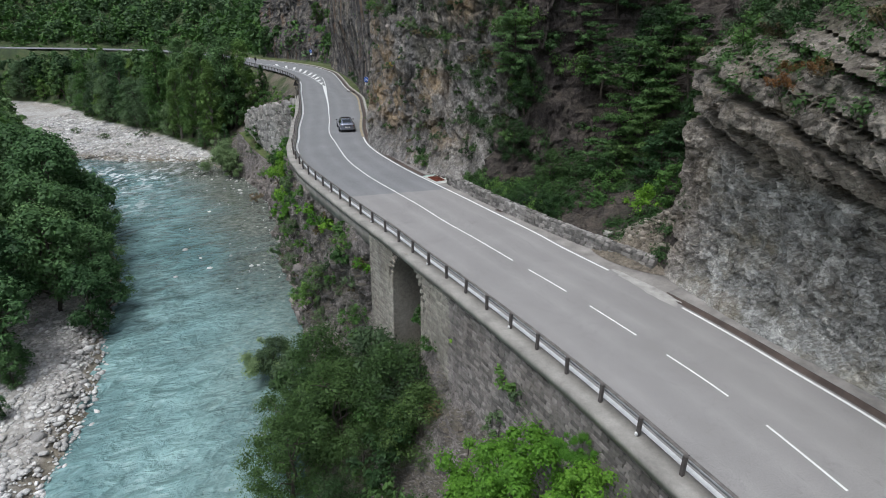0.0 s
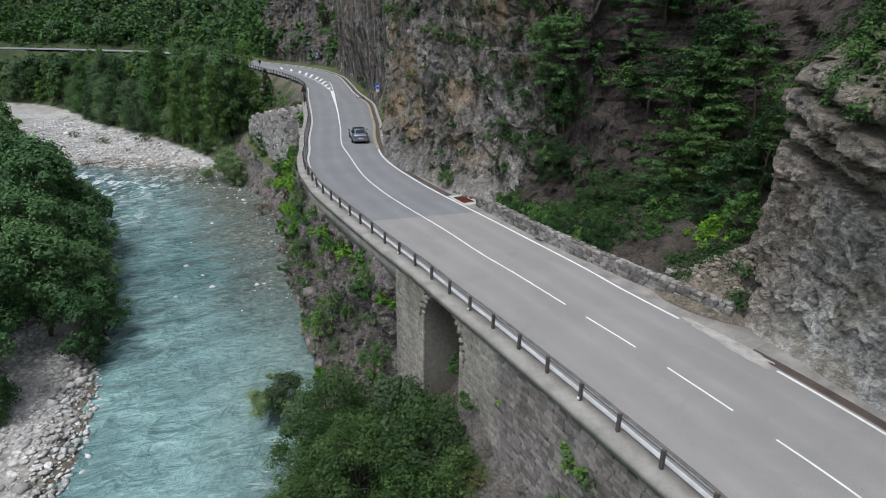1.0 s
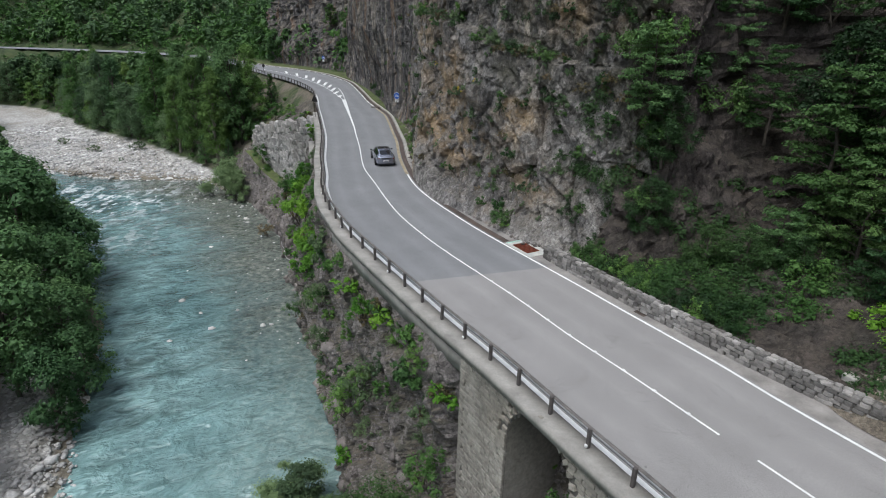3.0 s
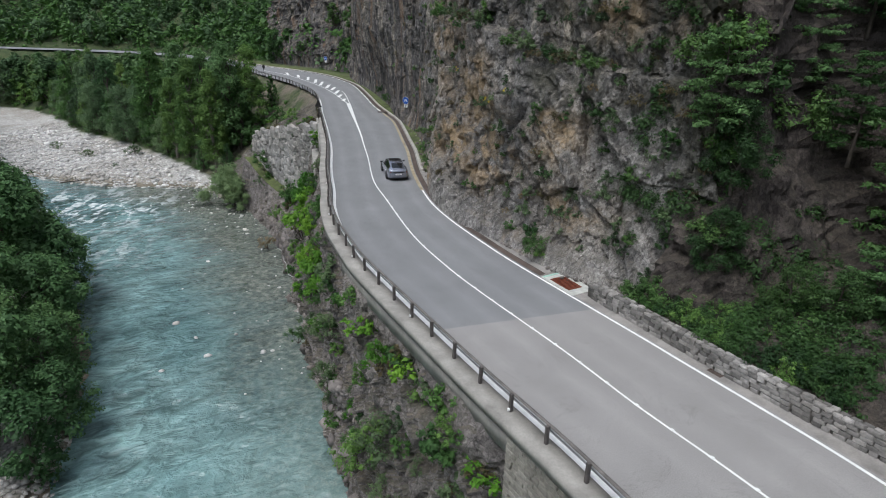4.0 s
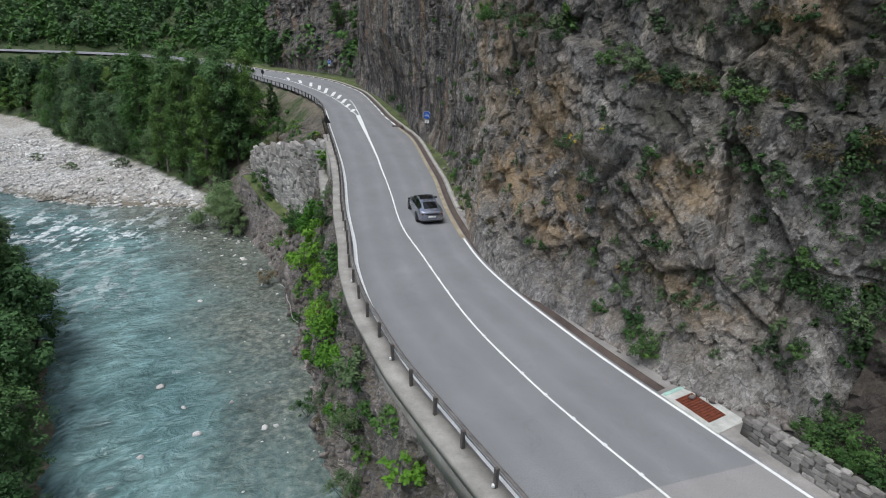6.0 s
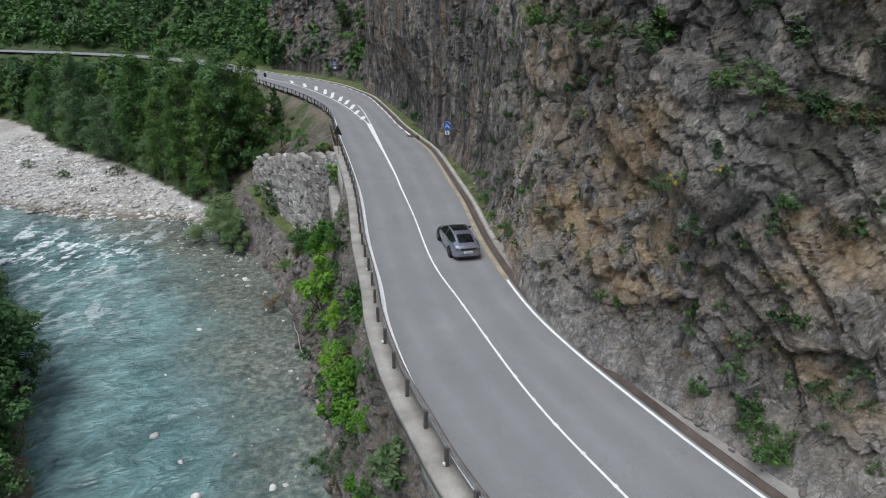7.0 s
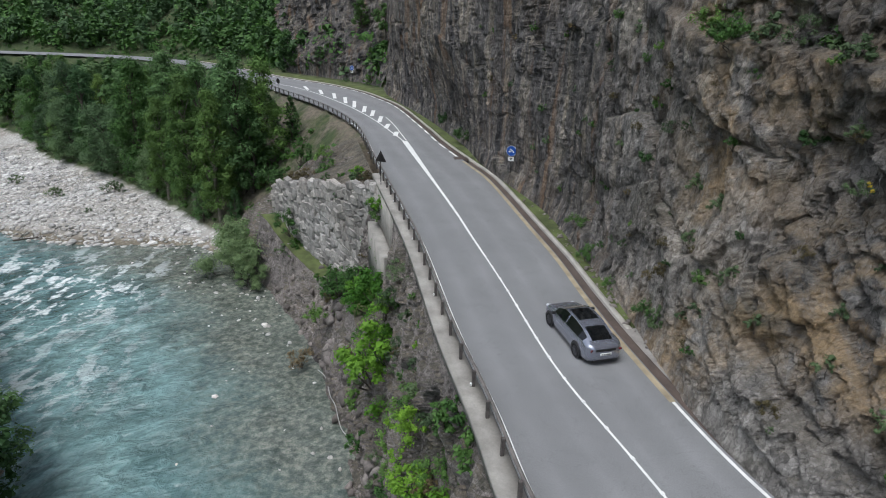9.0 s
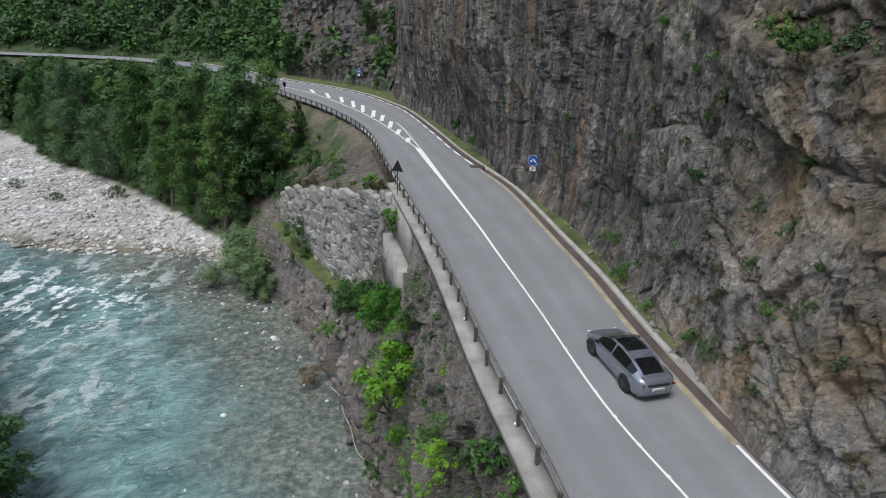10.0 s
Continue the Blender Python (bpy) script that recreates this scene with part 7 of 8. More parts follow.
# on the bank below the road
for key, x, y, z, r in (("big_mid", -14.6, 37.0, -13.6, 3.2), ("big_mid", -11.0, 32.4, -12.4, 3.0), ("big_mid", -14.6, 32.0, -15.4, 2.4), ("grey_shrub_a", -9.0, 34.0, -8.6, 1.9),
                        ("mid_shrub_a", -7.0, 30.2, -9.8, 1.9), ("big_bright", 0.6, 20.8, -4.0, 2.3), ("big_bright", 2.8, 18.4, -3.0, 1.9), ("big_bright", -1.0, 22.4, -5.8, 2.1), ("big_bright", 2.2, 20.6, -1.9, 0.8), ("grey_shrub_a", -6.8, 31.2, -8.2, 2.2), ("dark_shrub", -6.2, 30.0, -9.0, 1.8), ("deep_shrub", -7.2, 28.4, -10.6, 1.9), ("dark_shrub", -6.4, 25.4, -11.6, 2.0), ("deep_shrub", -3.8, 23.6, -10.0, 1.8),
                        ("bank_willow", -20.9, 43.4, -16.2, 2.3), ("bright_shrub_a", -16.9, 46.4, -3.4, 1.05), ("mid_shrub_a", -11.8, 40.2, -3.6, 0.9), ("grey_shrub_a", -17.0, 46.2, -8.6, 1.7),
                        ("mid_shrub_b", -18.6, 47.4, -11.0, 1.5), ("grey_shrub_a", -27.6, 65.4, -13.2, 1.6), ("mid_shrub_b", -11.6, 38.6, -7.8, 1.2), ("mid_shrub_a", -17.0, 46.0, -7.6, 0.8),
                        ("mid_shrub_b", -12.4, 40.4, -2.4, 0.7), ("grey_shrub_a", -22.9, 56.2, -7.8, 1.3), ("grey_shrub_a", -22.8, 55.2, -11.4, 1.5), ("mid_shrub_a", -12.6, 34.6, -11.5, 2.2)):
    plant(key, x, y, z, r)
for key, x, y, z, r in (("bright_shrub_b", -27.4, 66.6, -9.6, 1.7), ("bright_shrub_a", -28.4, 68.4, -8.2, 1.3), ("bright_shrub_b", -33.6, 80.0, -9.6, 2.0), ("bright_shrub_a", -34.6, 85.8, -6.8, 1.4),
                        ("bright_shrub_b", -35.6, 87.2, -8.6, 1.8), ("mid_shrub_a", -29.6, 66.6, -15.0, 1.1), ("mid_shrub_b", -48.6, 104.0, -8.8, 1.7), ("dark_shrub", -39.4, 95.0, -10.9, 2.2), ("dark_shrub", -41.2, 96.6, -11.0, 1.4), ("bright_shrub_a", -37.4, 90.6, -9.4, 1.3), ("bank_willow", -57.4, 108.2, -16.0, 4.2), ("bank_willow", -55.4, 106.0, -16.0, 3.3), ("bank_willow", -53.6, 104.4, -16.0, 2.0), ("dry_shrub", -42.5, 89.6, -15.6, 1.3), ("bright_shrub_a", -33.2, 82.4, -6.0, 0.95), ("bright_shrub_a", -29.2, 70.2, -5.8, 0.95), ("mid_shrub_a", -39.8, 92.8, -9.4, 1.9),
                        ("grey_shrub_a", -31.9, 81.2, -2.6, 0.7), ("mid_shrub_a", -45.8, 109.6, -3.6, 1.4), ("dry_shrub", -49.0, 111.6, -5.0, 1.3), ("mid_shrub_b", -47.2, 112.8, -3.0, 1.2),
                        ("dry_shrub", -51.5, 113.0, -6.0, 1.4), ("mid_shrub_b", -52.0, 117.5, -4.5, 1.8), ("dark_shrub", -55.5, 116.0, -7.0, 2.0), ("mid_shrub_a", -41.5, 91.4, -12.0, 1.2)):
    plant(key, x, y, z, r * (1.3 if key.startswith("bright") else 1.0))
# small growth scattered over ledges
for n in range(200):
    i, j = plant_rnd.randrange(120, BANK.shape[0] - 1), plant_rnd.randrange(8, 100)
    p = BANK[i, j]
    plant(plant_rnd.choice(("grey_tuft", "green_tuft", "grey_tuft", "green_tuft", "bright_tuft", "dry_tuft", "dark_tuft")), p[0], p[1], p[2] - 0.1, plant_rnd.uniform(0.35, 1.15))
for n in range(90):
    i, j = plant_rnd.randrange(int(CLIFF.shape[0] * 0.08), int(CLIFF.shape[0] * 0.3)), plant_rnd.randrange(18, 182)
    p = CLIFF[i, j]
    plant(plant_rnd.choice(("grey_tuft", "dark_tuft", "grey_tuft", "dry_tuft")), p[0], p[1], p[2] - 0.1, plant_rnd.uniform(0.3, 0.75))
for n in range(170):
    i, j = plant_rnd.randrange(0, int(CLIFF.shape[0] * 0.75)), plant_rnd.randrange(21, 168)
    p = CLIFF[i, j]
    plant(plant_rnd.choice(("grey_tuft", "dark_tuft", "grey_tuft", "green_tuft", "dry_tuft")), p[0], p[1], p[2] - 0.1, plant_rnd.uniform(0.2, 0.5))
z_rows = CLIFF[0, :, 2]
for n in range(34):
    i = plant_rnd.randrange(at_y(CLIFF[:, 0, :2], 51), at_y(CLIFF[:, 0, :2], 73))
    level = float(np.interp(CLIFF[i, 0, 1], [49, 55, 57.6, 60, 72, 82], [10.6, 11.1, 12.1, 12.8, 13.2, 15.5])) + plant_rnd.uniform(0.1, 0.5)
    q = CLIFF[i, int(np.argmin(abs(z_rows - level)))]
    plant(plant_rnd.choice(("grey_shrub_a", "dark_shrub", "grey_shrub_b", "dry_shrub", "grey_tuft", "dark_tuft")), q[0], q[1], q[2] - 0.15, plant_rnd.uniform(0.35, 0.8))
for key, (ob, used) in KINDS.items():
    if not used:
        for child in list(ob.children):
            bpy.data.objects.remove(child)
        bpy.data.objects.remove(ob)


# ---- stones of the river ----
def stones(rng, pts, size, flat=0.6, jag=0.16):
    """Rounded stones as joined, uneven icosahedra."""
    g = (1 + 5**0.5) / 2
    base = arr([(-1, g, 0), (1, g, 0), (-1, -g, 0), (1, -g, 0), (0, -1, g), (0, 1, g), (0, -1, -g), (0, 1, -g), (g, 0, -1), (g, 0, 1), (-g, 0, -1), (-g, 0, 1)]) / 1.9
    tri = np.array([(0, 11, 5), (0, 5, 1), (0, 1, 7), (0, 7, 10), (0, 10, 11), (1, 5, 9), (5, 11, 4), (11, 10, 2), (10, 7, 6), (7, 1, 8), (3, 9, 4), (3, 4, 2), (3, 2, 6), (3, 6, 8), (3, 8, 9), (4, 9, 5), (2, 4, 11), (6, 2, 10), (8, 6, 7), (9, 8, 1)])
    n = len(pts)
    a = rng.random(n) * 2 * np.pi
    ca, sa = np.cos(a), np.sin(a)
    sc = size[:, None] * np.stack([0.5 + 0.3 * rng.random(n), 0.42 + 0.2 * rng.random(n), flat * (0.38 + 0.25 * rng.random(n))], 1)
    v = base[None] * (1 + jag * rng.normal(size=(n, 12, 1))) * sc[:, None]
    v = np.stack([v[..., 0] * ca[:, None] - v[..., 1] * sa[:, None], v[..., 0] * sa[:, None] + v[..., 1] * ca[:, None], v[..., 2]], -1) + pts[:, None]
    f = tri[None] + (np.arange(n) * 12)[:, None, None]
    return v.reshape(-1, 3), f.reshape(-1, 3)


def shingle():
    rng = np.random.default_rng(9)
    pts = []
    x, y = rng.uniform(-130, -56, 11000), rng.uniform(105, 160, 11000)
    x2, y2 = rng.uniform(-50, -24, 11000), rng.uniform(10, 54, 11000)
    x, y = np.r_[x, x2], np.r_[y, y2]
    z = ground_height(x, y)
    ds, ss = nearest(np.stack([x, y], 1), SHORE)
    df, sf = nearest(np.stack([x, y], 1), FAR_BANK)
    ok = (z > WATER - 0.25) & (ss < 0) & ((y > 100) | ((df < 13) & (sf < 0)))
    x, y, z = x[ok], y[ok], z[ok]
    size = np.where(y > 80, 0.28, 0.15) + np.where(y > 80, 0.55, 0.42) * rng.random(len(x)) ** 2.6 + np.where(y > 80, 0.7, 0.35) * (rng.random(len(x)) > 0.98)
    return stones(rng, np.stack([x, y, z + 0.05 * size], 1), size)


v, f = shingle()
thing("shingle", smooth(fast_mesh("shingle", v, f)), boulder_mat, "pale rounded stones of the shingle banks", "shingle", kind="stuff")


def shallows():
    rng = np.random.default_rng(10)
    i = rng.integers(0, len(SHORE), 1500)
    o = rng.uniform(-1.0, 13, 1500) * rng.random(1500) ** 0.7
    p = SHORE[i] - rights(SHORE)[i] * o[:, None] + rng.normal(size=(1500, 2)) * 0.9
    ok = (p[:, 1] > 58) & (p[:, 1] < 124) & (p[:, 0] > -80) & (rng.random(1500) < np.interp(p[:, 1], [58, 92, 104, 112], [0.2, 0.3, 1, 1]))
    p = p[ok]
    size = 0.18 + 0.5 * rng.random(len(p)) ** 3.5
    return stones(rng, np.column_stack([p, WATER - 0.05 + 0.12 * rng.random(len(p))]), size)


v, f = shallows()
thing("river_stones", smooth(fast_mesh("river_stones", v, f)), boulder_mat, "wet pale stones breaking the shallow water", "river stones", kind="stuff")


def foot_rocks():
    """Angular fallen rock lying on the lower bank."""
    rng = np.random.default_rng(12)
    q = BANK[(BANK[..., 2] < -10.5) & (BANK[..., 1] > 22) & (BANK[..., 1] < 113)]
    q = q[(q[:, 2] > WATER - 0.3) & (fbm(q * 0.3, 3, 55) > -0.15)]
    q = q[rng.integers(0, len(q), 600)]
    size = 0.22 + 0.65 * rng.random(len(q)) ** 2.2
    q = q + rng.normal(size=q.shape) * 0.1 - arr((0, 0, 0.08))
    return stones(rng, q, size, 1.3, 0.34)


foot_mat = stone_material("fallen_rock", (0.25, 0.222, 0.205), 0.35)
v, f = foot_rocks()
thing("bank_rocks", fast_mesh("bank_rocks", v, f), foot_mat, "fallen grey rocks along the foot of the bank", "rocks", kind="stuff")


def rubble():
    rng = np.random.default_rng(14)
    n = 1700
    a, k = rng.uniform(1.4, 5.2, n), rng.random(n) ** 0.6
    far = 3.5 + 2.0 * np.clip(np.cos(a - 2.45), 0, 1) ** 2
    x, y = 8.8 + far * k * np.cos(a), 36.4 + far * k * np.sin(a)
    ok = (x + 0.92 * y > 39.3) & (y > 33.4)
    x, y, k = x[ok], y[ok], k[ok]
    size = 0.07 + 0.30 * rng.random(len(x)) ** 3
    return stones(rng, np.column_stack([x, y, 0.12 + 3.0 * np.clip(1 - k * 1.06, 0, 1) ** 1.25]), size, 0.9, 0.28)


def foot_debris():
    """Small fallen rock along the foot of the cliff."""
    rng = np.random.default_rng(15)
    i = rng.integers(0, at_y(CLIFF[:, 0, :2], 92), 420)
    q = CLIFF[i, 11] - np.column_stack([CLIFF_IN[i] * (rng.random(420) ** 1.6 * 0.7 - 0.1)[:, None], np.zeros(420)])
    q[:, 2] = 0.13
    d, _ = nearest(q[:, :2], edge_curve)
    q = q[d > 0.85]
    size = 0.06 + 0.30 * rng.random(len(q)) ** 3
    return stones(rng, q, size, 1.1, 0.32)


v, f = foot_debris()
thing("cliff_debris", fast_mesh("cliff_debris", v, f), foot_mat, "small fallen rocks along the foot of the cliff", "rocks", kind="stuff")
v, f = rubble()
thing("rubble", fast_mesh("rubble", v, f), stone_material("scree_stone", (0.33, 0.295, 0.245), 0.4), "loose pale rubble behind the end of the parapet", "rubble", kind="stuff")


# a bleached drift branch stranded at the water's edge
drift_rng = np.random.default_rng(44)
drift = thing("driftwood", None, None, "dark drift branch stranded on the shingle's edge", "driftwood")
v, f = limb(drift_rng, arr((-89.6, 111.0, -15.9)), arr((-85.8, 112.2, -15.5)), 0.13, 0.05, 0.06, 6)
thing("stem", smooth(fast_mesh("stem", v, f)), bark, parent=drift)
for k in range(7):
    a = arr((-89.0 + 0.45 * k, 111.2 + 0.14 * k, -15.8))
    v, f = limb(drift_rng, a, a + arr((drift_rng.uniform(-0.8, 1.2), drift_rng.uniform(-0.9, 0.9), drift_rng.uniform(0.4, 1.5))), 0.05, 0.015, 0.15, 4)
    thing("twig", smooth(fast_mesh("twig", v, f)), bark, parent=drift)

# a pale pipe trails along the foot of the bank
pipe_line = spline([(-40.6, 88.4), (-39.5, 87.2), (-38.4, 85.0), (-37.6, 83.7), (-36.3, 81.2), (-34.5, 79.4), (-33.0, 77.6)], 0.4)
pipe_z = -15.45 + 0.12 * np.sin(np.arange(len(pipe_line)) * 0.55)
v, f = tube(np.column_stack([pipe_line, pipe_z]), [0.04] * len(pipe_line), 7)
thing("pipe", smooth(fast_mesh("pipe", v, f)), simple("pale_plastic_pipe", (0.36, 0.36, 0.34), 0.6, vary=0.2), "thin pale pipe lying along the foot of the bank", "pipe")


# ---- the car ----
def car_paint():
    m, nt, b = shader("grey_car_paint", 0.26, 0.7)
    v = coords(nt, world_space=False)
    c = ramp(nt, noise_tex(nt, v, 3, 3), [(0.3, (0.29, 0.305, 0.365)), (0.7, (0.32, 0.335, 0.395))])
    nt.links.new(c, b.inputs["Base Color"])
    b.inputs["Coat Weight"].default_value, b.inputs["Coat Roughness"].default_value = 0.8, 0.05
    return m


def dark_glass():
    m, nt, b = shader("tinted_glass", 0.04)
    b.inputs["Base Color"].default_value = (0.006, 0.007, 0.008, 1)
    b.inputs["Specular IOR Level"].default_value = 0.6
    return m


def lamp_mat(name, colour, rough=0.15):
    m, nt, b = shader(name, rough)
    b.inputs["Base Color"].default_value = (*colour, 1)
    return m


paint, glass = car_paint(), dark_glass()
tyre_mat = simple("tyre_rubber", (0.018, 0.018, 0.019), 0.85, vary=0.2, scale=8, relief=0.2)
rim_mat = simple("alloy_rim", (0.16, 0.16, 0.17), 0.35, 0.9, vary=0.1)
trim_mat = simple("black_trim", (0.012, 0.012, 0.013), 0.35, vary=0.1, relief=0)
chrome = simple("chrome_trim", (0.7, 0.7, 0.72), 0.15, 1.0, vary=0.05, relief=0)
tail_mat, head_mat = lamp_mat("tail_lamp", (0.10, 0.006, 0.008)), lamp_mat("head_lamp", (0.55, 0.57, 0.6))


def car(x, y, heading):
    ob = thing("car", None, None, "silver-grey fastback saloon car with a black glass roof on the road", "car")
    ob.matrix_basis = Matrix.Translation((x, y, 0)) @ Matrix.Rotation(heading, 4, "Z")
    # stations along the car (front positive): half width, sill, shoulder, belt, top of glass, roof, half width at roof
    st = arr([(-2.37, 0.56, 0.36, 0.76, 0.86, 0.87, 0.88, 0.44), (-2.33, 0.70, 0.30, 0.80, 0.93, 0.94, 0.96, 0.52), (-2.22, 0.80, 0.25, 0.83, 0.98, 0.99, 1.01, 0.55), (-2.0, 0.875, 0.21, 0.84, 0.985, 1.03, 1.055, 0.55),
              (-1.7, 0.91, 0.20, 0.84, 0.98, 1.13, 1.165, 0.545), (-1.25, 0.925, 0.19, 0.82, 0.96, 1.27, 1.30, 0.54), (-0.75, 0.925, 0.18, 0.80, 0.94, 1.345, 1.375, 0.545),
              (-0.1, 0.92, 0.18, 0.79, 0.92, 1.37, 1.40, 0.55), (0.45, 0.92, 0.18, 0.78, 0.91, 1.33, 1.36, 0.55), (0.95, 0.92, 0.19, 0.78, 0.90, 1.13, 1.16, 0.58),
              (1.32, 0.915, 0.20, 0.77, 0.88, 0.94, 0.96, 0.62), (1.75, 0.89, 0.22, 0.74, 0.82, 0.86, 0.88, 0.62), (2.05, 0.83, 0.26, 0.68, 0.74, 0.78, 0.80, 0.58), (2.25, 0.72, 0.32, 0.58, 0.64, 0.68, 0.69, 0.48), (2.37, 0.48, 0.38, 0.50, 0.54, 0.56, 0.56, 0.32)])
    fine = np.linspace(-2.37, 2.37, 60)
    cols = [np.interp(fine, st[:, 0], st[:, k]) for k in range(8)]
    kern = arr((1, 2, 1)) / 4
    for k in range(1, 8):
        pad = np.r_[cols[k][0], cols[k], cols[k][-1]]
        cols[k] = np.convolve(pad, kern, "valid")
    _, w, sill, sh, belt, gl, roof, rw = cols
    ring = []
    for sgn in (1, -1):
        half = [np.stack([fine, sgn * w * 0.90, sill], 1), np.stack([fine, sgn * w * 0.985, sill + 0.12], 1), np.stack([fine, sgn * w, sill * 0.4 + sh * 0.6], 1), np.stack([fine, sgn * w * 0.975, sh], 1),
                np.stack([fine, sgn * (w * 0.9), belt], 1), np.stack([fine, sgn * (rw * 1.04 + 0.02), gl], 1), np.stack([fine, sgn * rw * 0.86, roof - 0.012], 1), np.stack([fine, sgn * rw * 0.4, roof], 1)]
        ring.append(half if sgn == 1 else half[::-1])
    prof = ring[0] + ring[1]
    grid = np.stack(prof, 1)
    n, k = grid.shape[:2]
    groups = {}
    for i in range(n - 1):
        for j in range(k):
            j2 = (j + 1) % k
            xm = (fine[i] + fine[i + 1]) / 2
            if j in (4, 10) and -1.72 < xm < 1.12:
                key = "front_window" if xm > -0.02 else "rear_side_window"
                if abs(xm + 0.06) < 0.05:
                    key = "body"
                key = key + ("_l" if j == 4 else "_r") if key != "body" else key
            elif j in (5, 6, 7, 8, 9) and 0.46 < xm < 1.30:
                key = "windscreen"
            elif j in (6, 7, 8) and -0.72 < xm <= 0.40:
                key = "glass_roof"
            elif j in (6, 7, 8) and -1.95 < xm < -1.18:
                key = "rear_window"
            else:
                key = "body"
            groups.setdefault(key, []).append((i * k + j, (i + 1) * k + j, (i + 1) * k + j2, i * k + j2))
    v = grid.reshape(-1, 3)
    for key, fs in groups.items():
        if key == "body":
            vs = np.vstack([v, [(fine[0], 0, 0.6)], [(fine[-1], 0, 0.5)]])
            fs2 = [list(q) for q in fs]
            for j in range(k):
                fs2.append([j, (j + 1) % k, len(v)])
                fs2.append([(n - 1) * k + (j + 1) % k, (n - 1) * k + j, len(v) + 1])
            me = bpy.data.meshes.new("body")
            me.from_pydata(vs.tolist(), [], fs2)
            bm = bmesh.new()
            bm.from_mesh(me)
            # wheel arches cut as dark hollows
            bmesh.ops.recalc_face_normals(bm, faces=bm.faces[:])
            loose = [q for q in bm.verts if not q.link_faces]
            bmesh.ops.delete(bm, geom=loose, context="VERTS")
            bm.to_mesh(me)
            bm.free()
            body = thing("body", smooth(me), paint, parent=ob)
        else:
            used = sorted({a for q in fs for a in q})
            back = {a: b for b, a in enumerate(used)}
            me = fast_mesh("pane", v[used], [[back[a] for a in q] for q in fs])
            name = key.rsplit("_", 1)[0] if key[-2:] in ("_l", "_r") else key
            thing(name, smooth(me), glass, parent=ob, label="dark tinted glass")
    for sx, name in ((1.40, "wheel"), (-1.39, "wheel")):
        for sy in (1, -1):
            m = Matrix.Translation((sx, sy * 0.80, 0.335)) @ Matrix.Rotation(radians(90), 4, "X")
            bm = bmesh.new()
            bmesh.ops.create_cone(bm, segments=28, radius1=0.40, radius2=0.40, depth=0.10, cap_ends=True, matrix=Matrix.Translation((sx, sy * 0.885, 0.36)) @ Matrix.Rotation(radians(90), 4, "X"))
            part("wheel_arch", bm, trim_mat, ob)
            wheel = new("wheel")
            wheel.parent = ob
            th = np.linspace(0, 2 * np.pi, 33)[:-1]
            pr = [(0.225, -0.11), (0.31, -0.115), (0.335, -0.08), (0.335, 0.08), (0.31, 0.115), (0.225, 0.11)]
            vs = [(sx + r * math.cos(a), sy * 0.845 + o, 0.335 + r * math.sin(a)) for a in th for r, o in pr]
            fs = [(i * 6 + j, ((i + 1) % 32) * 6 + j, ((i + 1) % 32) * 6 + (j + 1) % 6, i * 6 + (j + 1) % 6) for i in range(32) for j in range(6)]
            thing("tyre", smooth(fast_mesh("tyre", vs, fs)), tyre_mat, parent=wheel)
            bm = bmesh.new()
            bmesh.ops.create_cone(bm, segments=24, radius1=0.06, radius2=0.06, depth=0.05, cap_ends=True, matrix=Matrix.Translation((sx, sy * 0.945, 0.335)) @ Matrix.Rotation(radians(90), 4, "X"))
            for q in range(10):
                a = q * math.pi / 5
                box(bm, (0.17, 0.025, 0.035), Matrix.Translation((sx + 0.14 * math.cos(a), sy * 0.945, 0.335 + 0.14 * math.sin(a))) @ Matrix.Rotation(-a, 4, "Y"))
            part("rim", bm, rim_mat, wheel)
            bm = bmesh.new()
            bmesh.ops.create_cone(bm, segments=24, radius1=0.228, radius2=0.228, depth=0.04, cap_ends=True, matrix=Matrix.Translation((sx, sy * 0.90, 0.335)) @ Matrix.Rotation(radians(90), 4, "X"))
            part("brake_disc", bm, trim_mat, wheel)
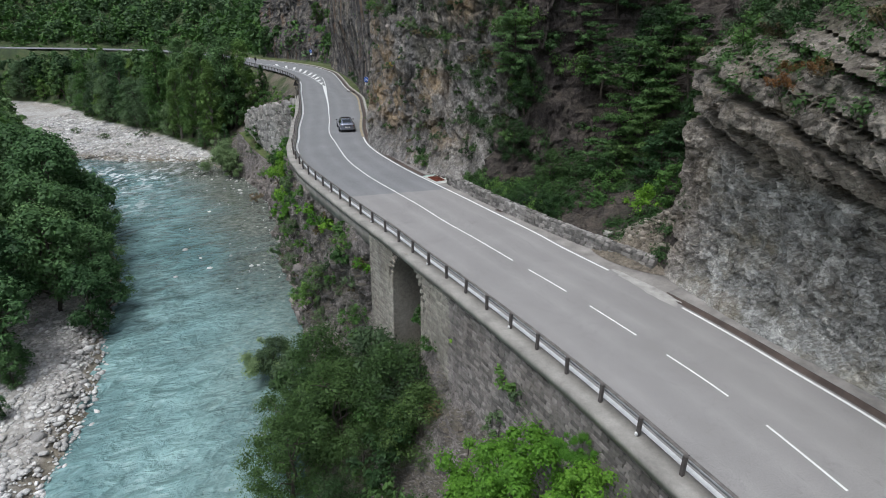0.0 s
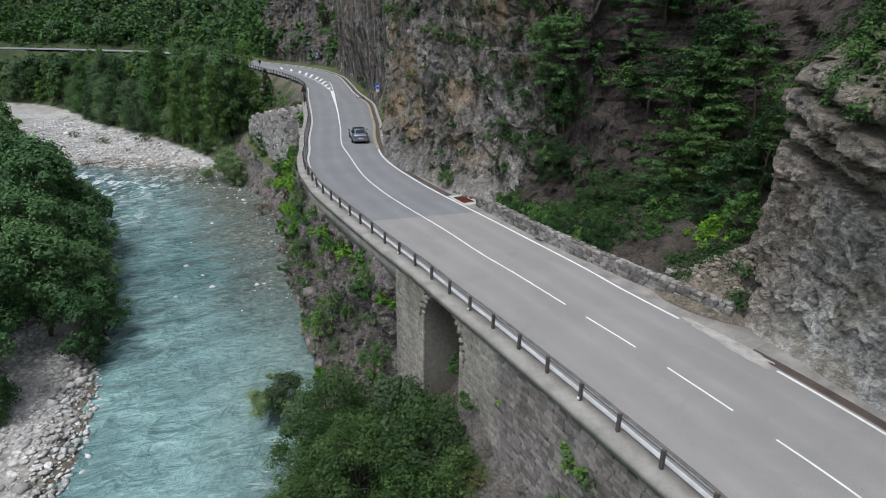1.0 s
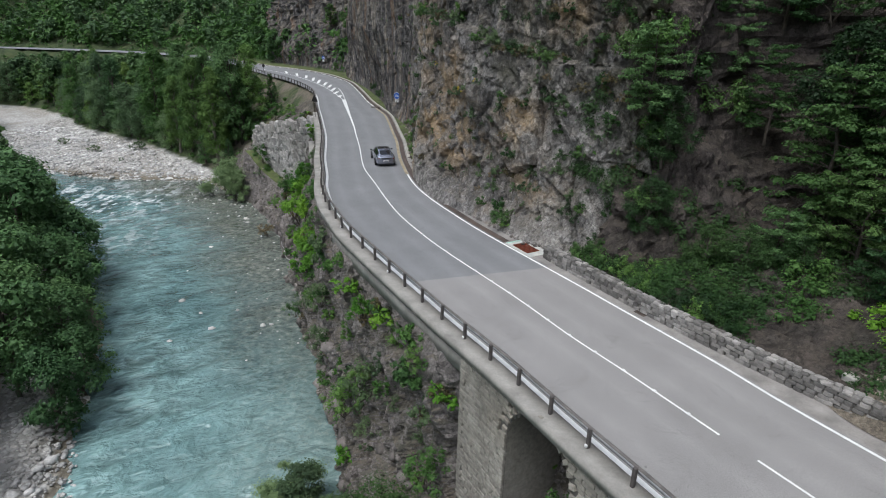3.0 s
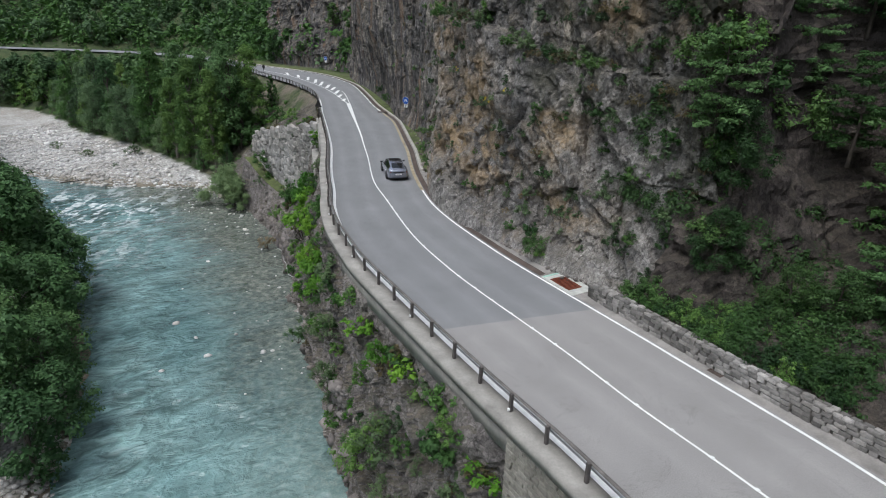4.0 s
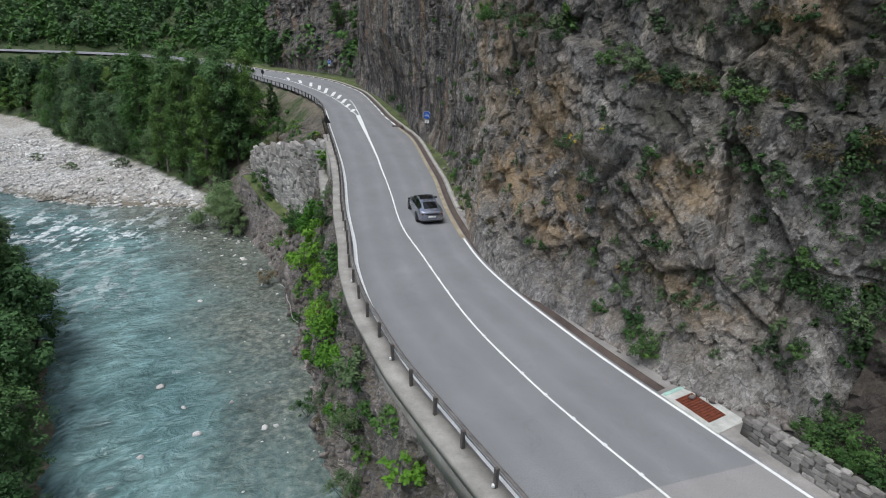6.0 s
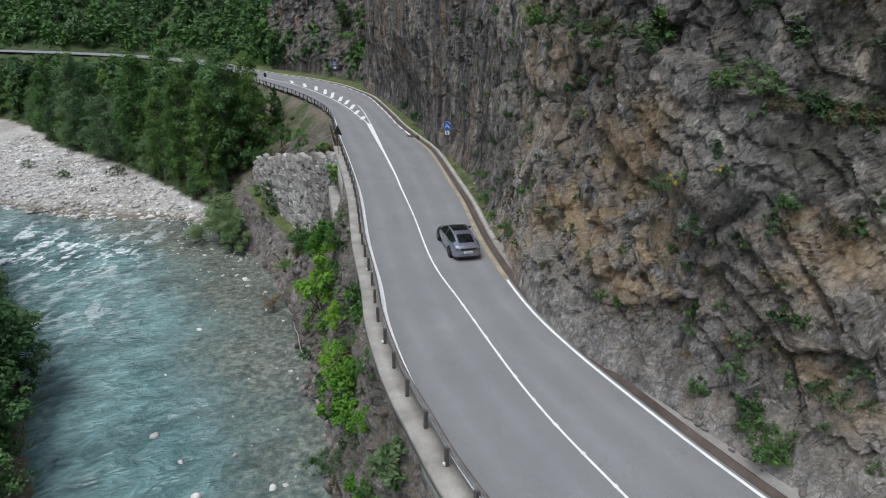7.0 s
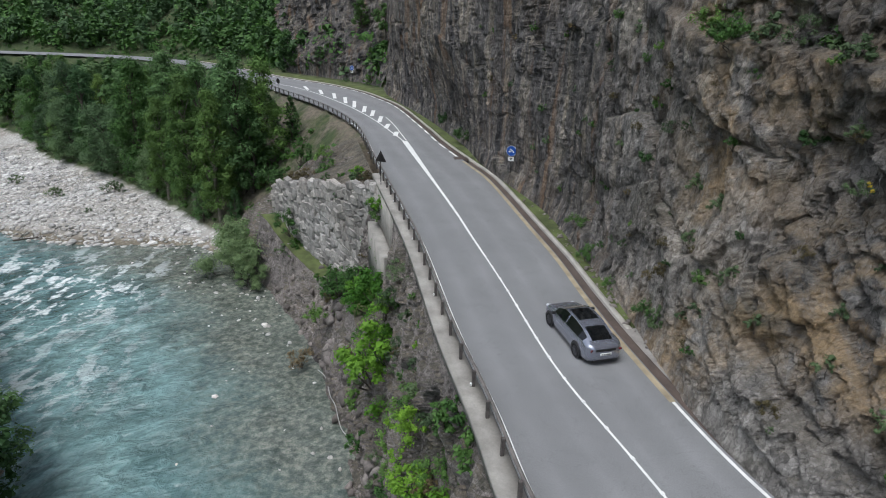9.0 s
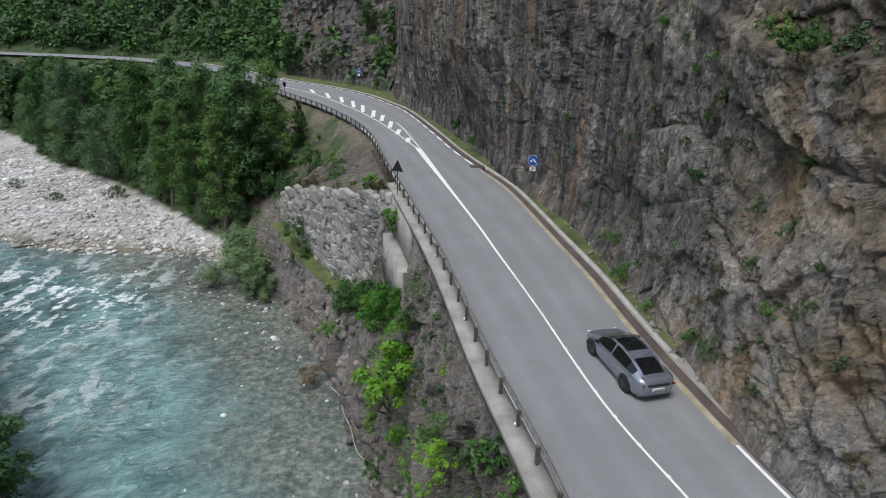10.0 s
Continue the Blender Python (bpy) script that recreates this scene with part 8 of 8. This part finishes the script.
    for sy in (1, -1):
        bm = bmesh.new()
        box(bm, (0.16, 0.2, 0.12), Matrix.Translation((0.86, sy * 1.0, 0.99)), 0.03)
        part("mirror", bm, trim_mat, ob)
        bm = bmesh.new()
        box(bm, (0.10, 0.36, 0.12), Matrix.Translation((2.20, sy * 0.56, 0.64)) @ Matrix.Rotation(-sy * 0.45, 4, "Z"), 0.03)
        part("headlight", bm, head_mat, ob)
        for xh in (0.12, -0.88):
            bm = bmesh.new()
            box(bm, (0.2, 0.025, 0.03), Matrix.Translation((xh, sy * 0.925, 0.74)), 0.008)
            part("door_handle", bm, chrome, ob)
        vs, fs = tube([(a, sy * (np.interp(a, fine, rw) * 1.04 + 0.025), np.interp(a, fine, gl) + 0.01) for a in np.linspace(-1.7, 1.1, 24)], [0.014] * 24, 6)
        thing("window_trim", smooth(fast_mesh("window_trim", vs, fs)), chrome, parent=ob)
        bm = bmesh.new()
        box(bm, (0.04, 0.3, 0.10), Matrix.Translation((-2.315, sy * 0.60, 0.80)) @ Matrix.Rotation(sy * 0.5, 4, "Z"), 0.015)
        part("tail_light", bm, tail_mat, ob)
    bm = bmesh.new()
    box(bm, (0.05, 0.96, 0.12), Matrix.Translation((-2.365, 0, 0.79)), 0.02)
    part("rear_band", bm, trim_mat, ob)
    bm = bmesh.new()
    box(bm, (0.03, 0.52, 0.11), Matrix.Translation((-2.388, 0, 0.60)), 0.005)
    number = part("number_plate", bm, paint_white, ob)
    bm = bmesh.new()
    for k in range(5):
        box(bm, (0.004, 0.05, 0.06), Matrix.Translation((-2.406, -0.18 + 0.09 * k, 0.60)))
    part("bars", bm, trim_mat, number)
    bm = bmesh.new()
    box(bm, (0.14, 1.2, 0.2), Matrix.Translation((-2.29, 0, 0.33)), 0.04)
    part("rear_valance", bm, trim_mat, ob)
    bm = bmesh.new()
    box(bm, (0.06, 0.9, 0.2), Matrix.Translation((2.34, 0, 0.46)), 0.03)
    part("grille", bm, trim_mat, ob)
    bm = bmesh.new()
    box(bm, (4.2, 1.6, 0.12), Matrix.Translation((0, 0, 0.24)))
    part("floor_pan", bm, trim_mat, ob)
    return ob


car(-21.35, 71.2, math.atan2(2.8, -1.1))
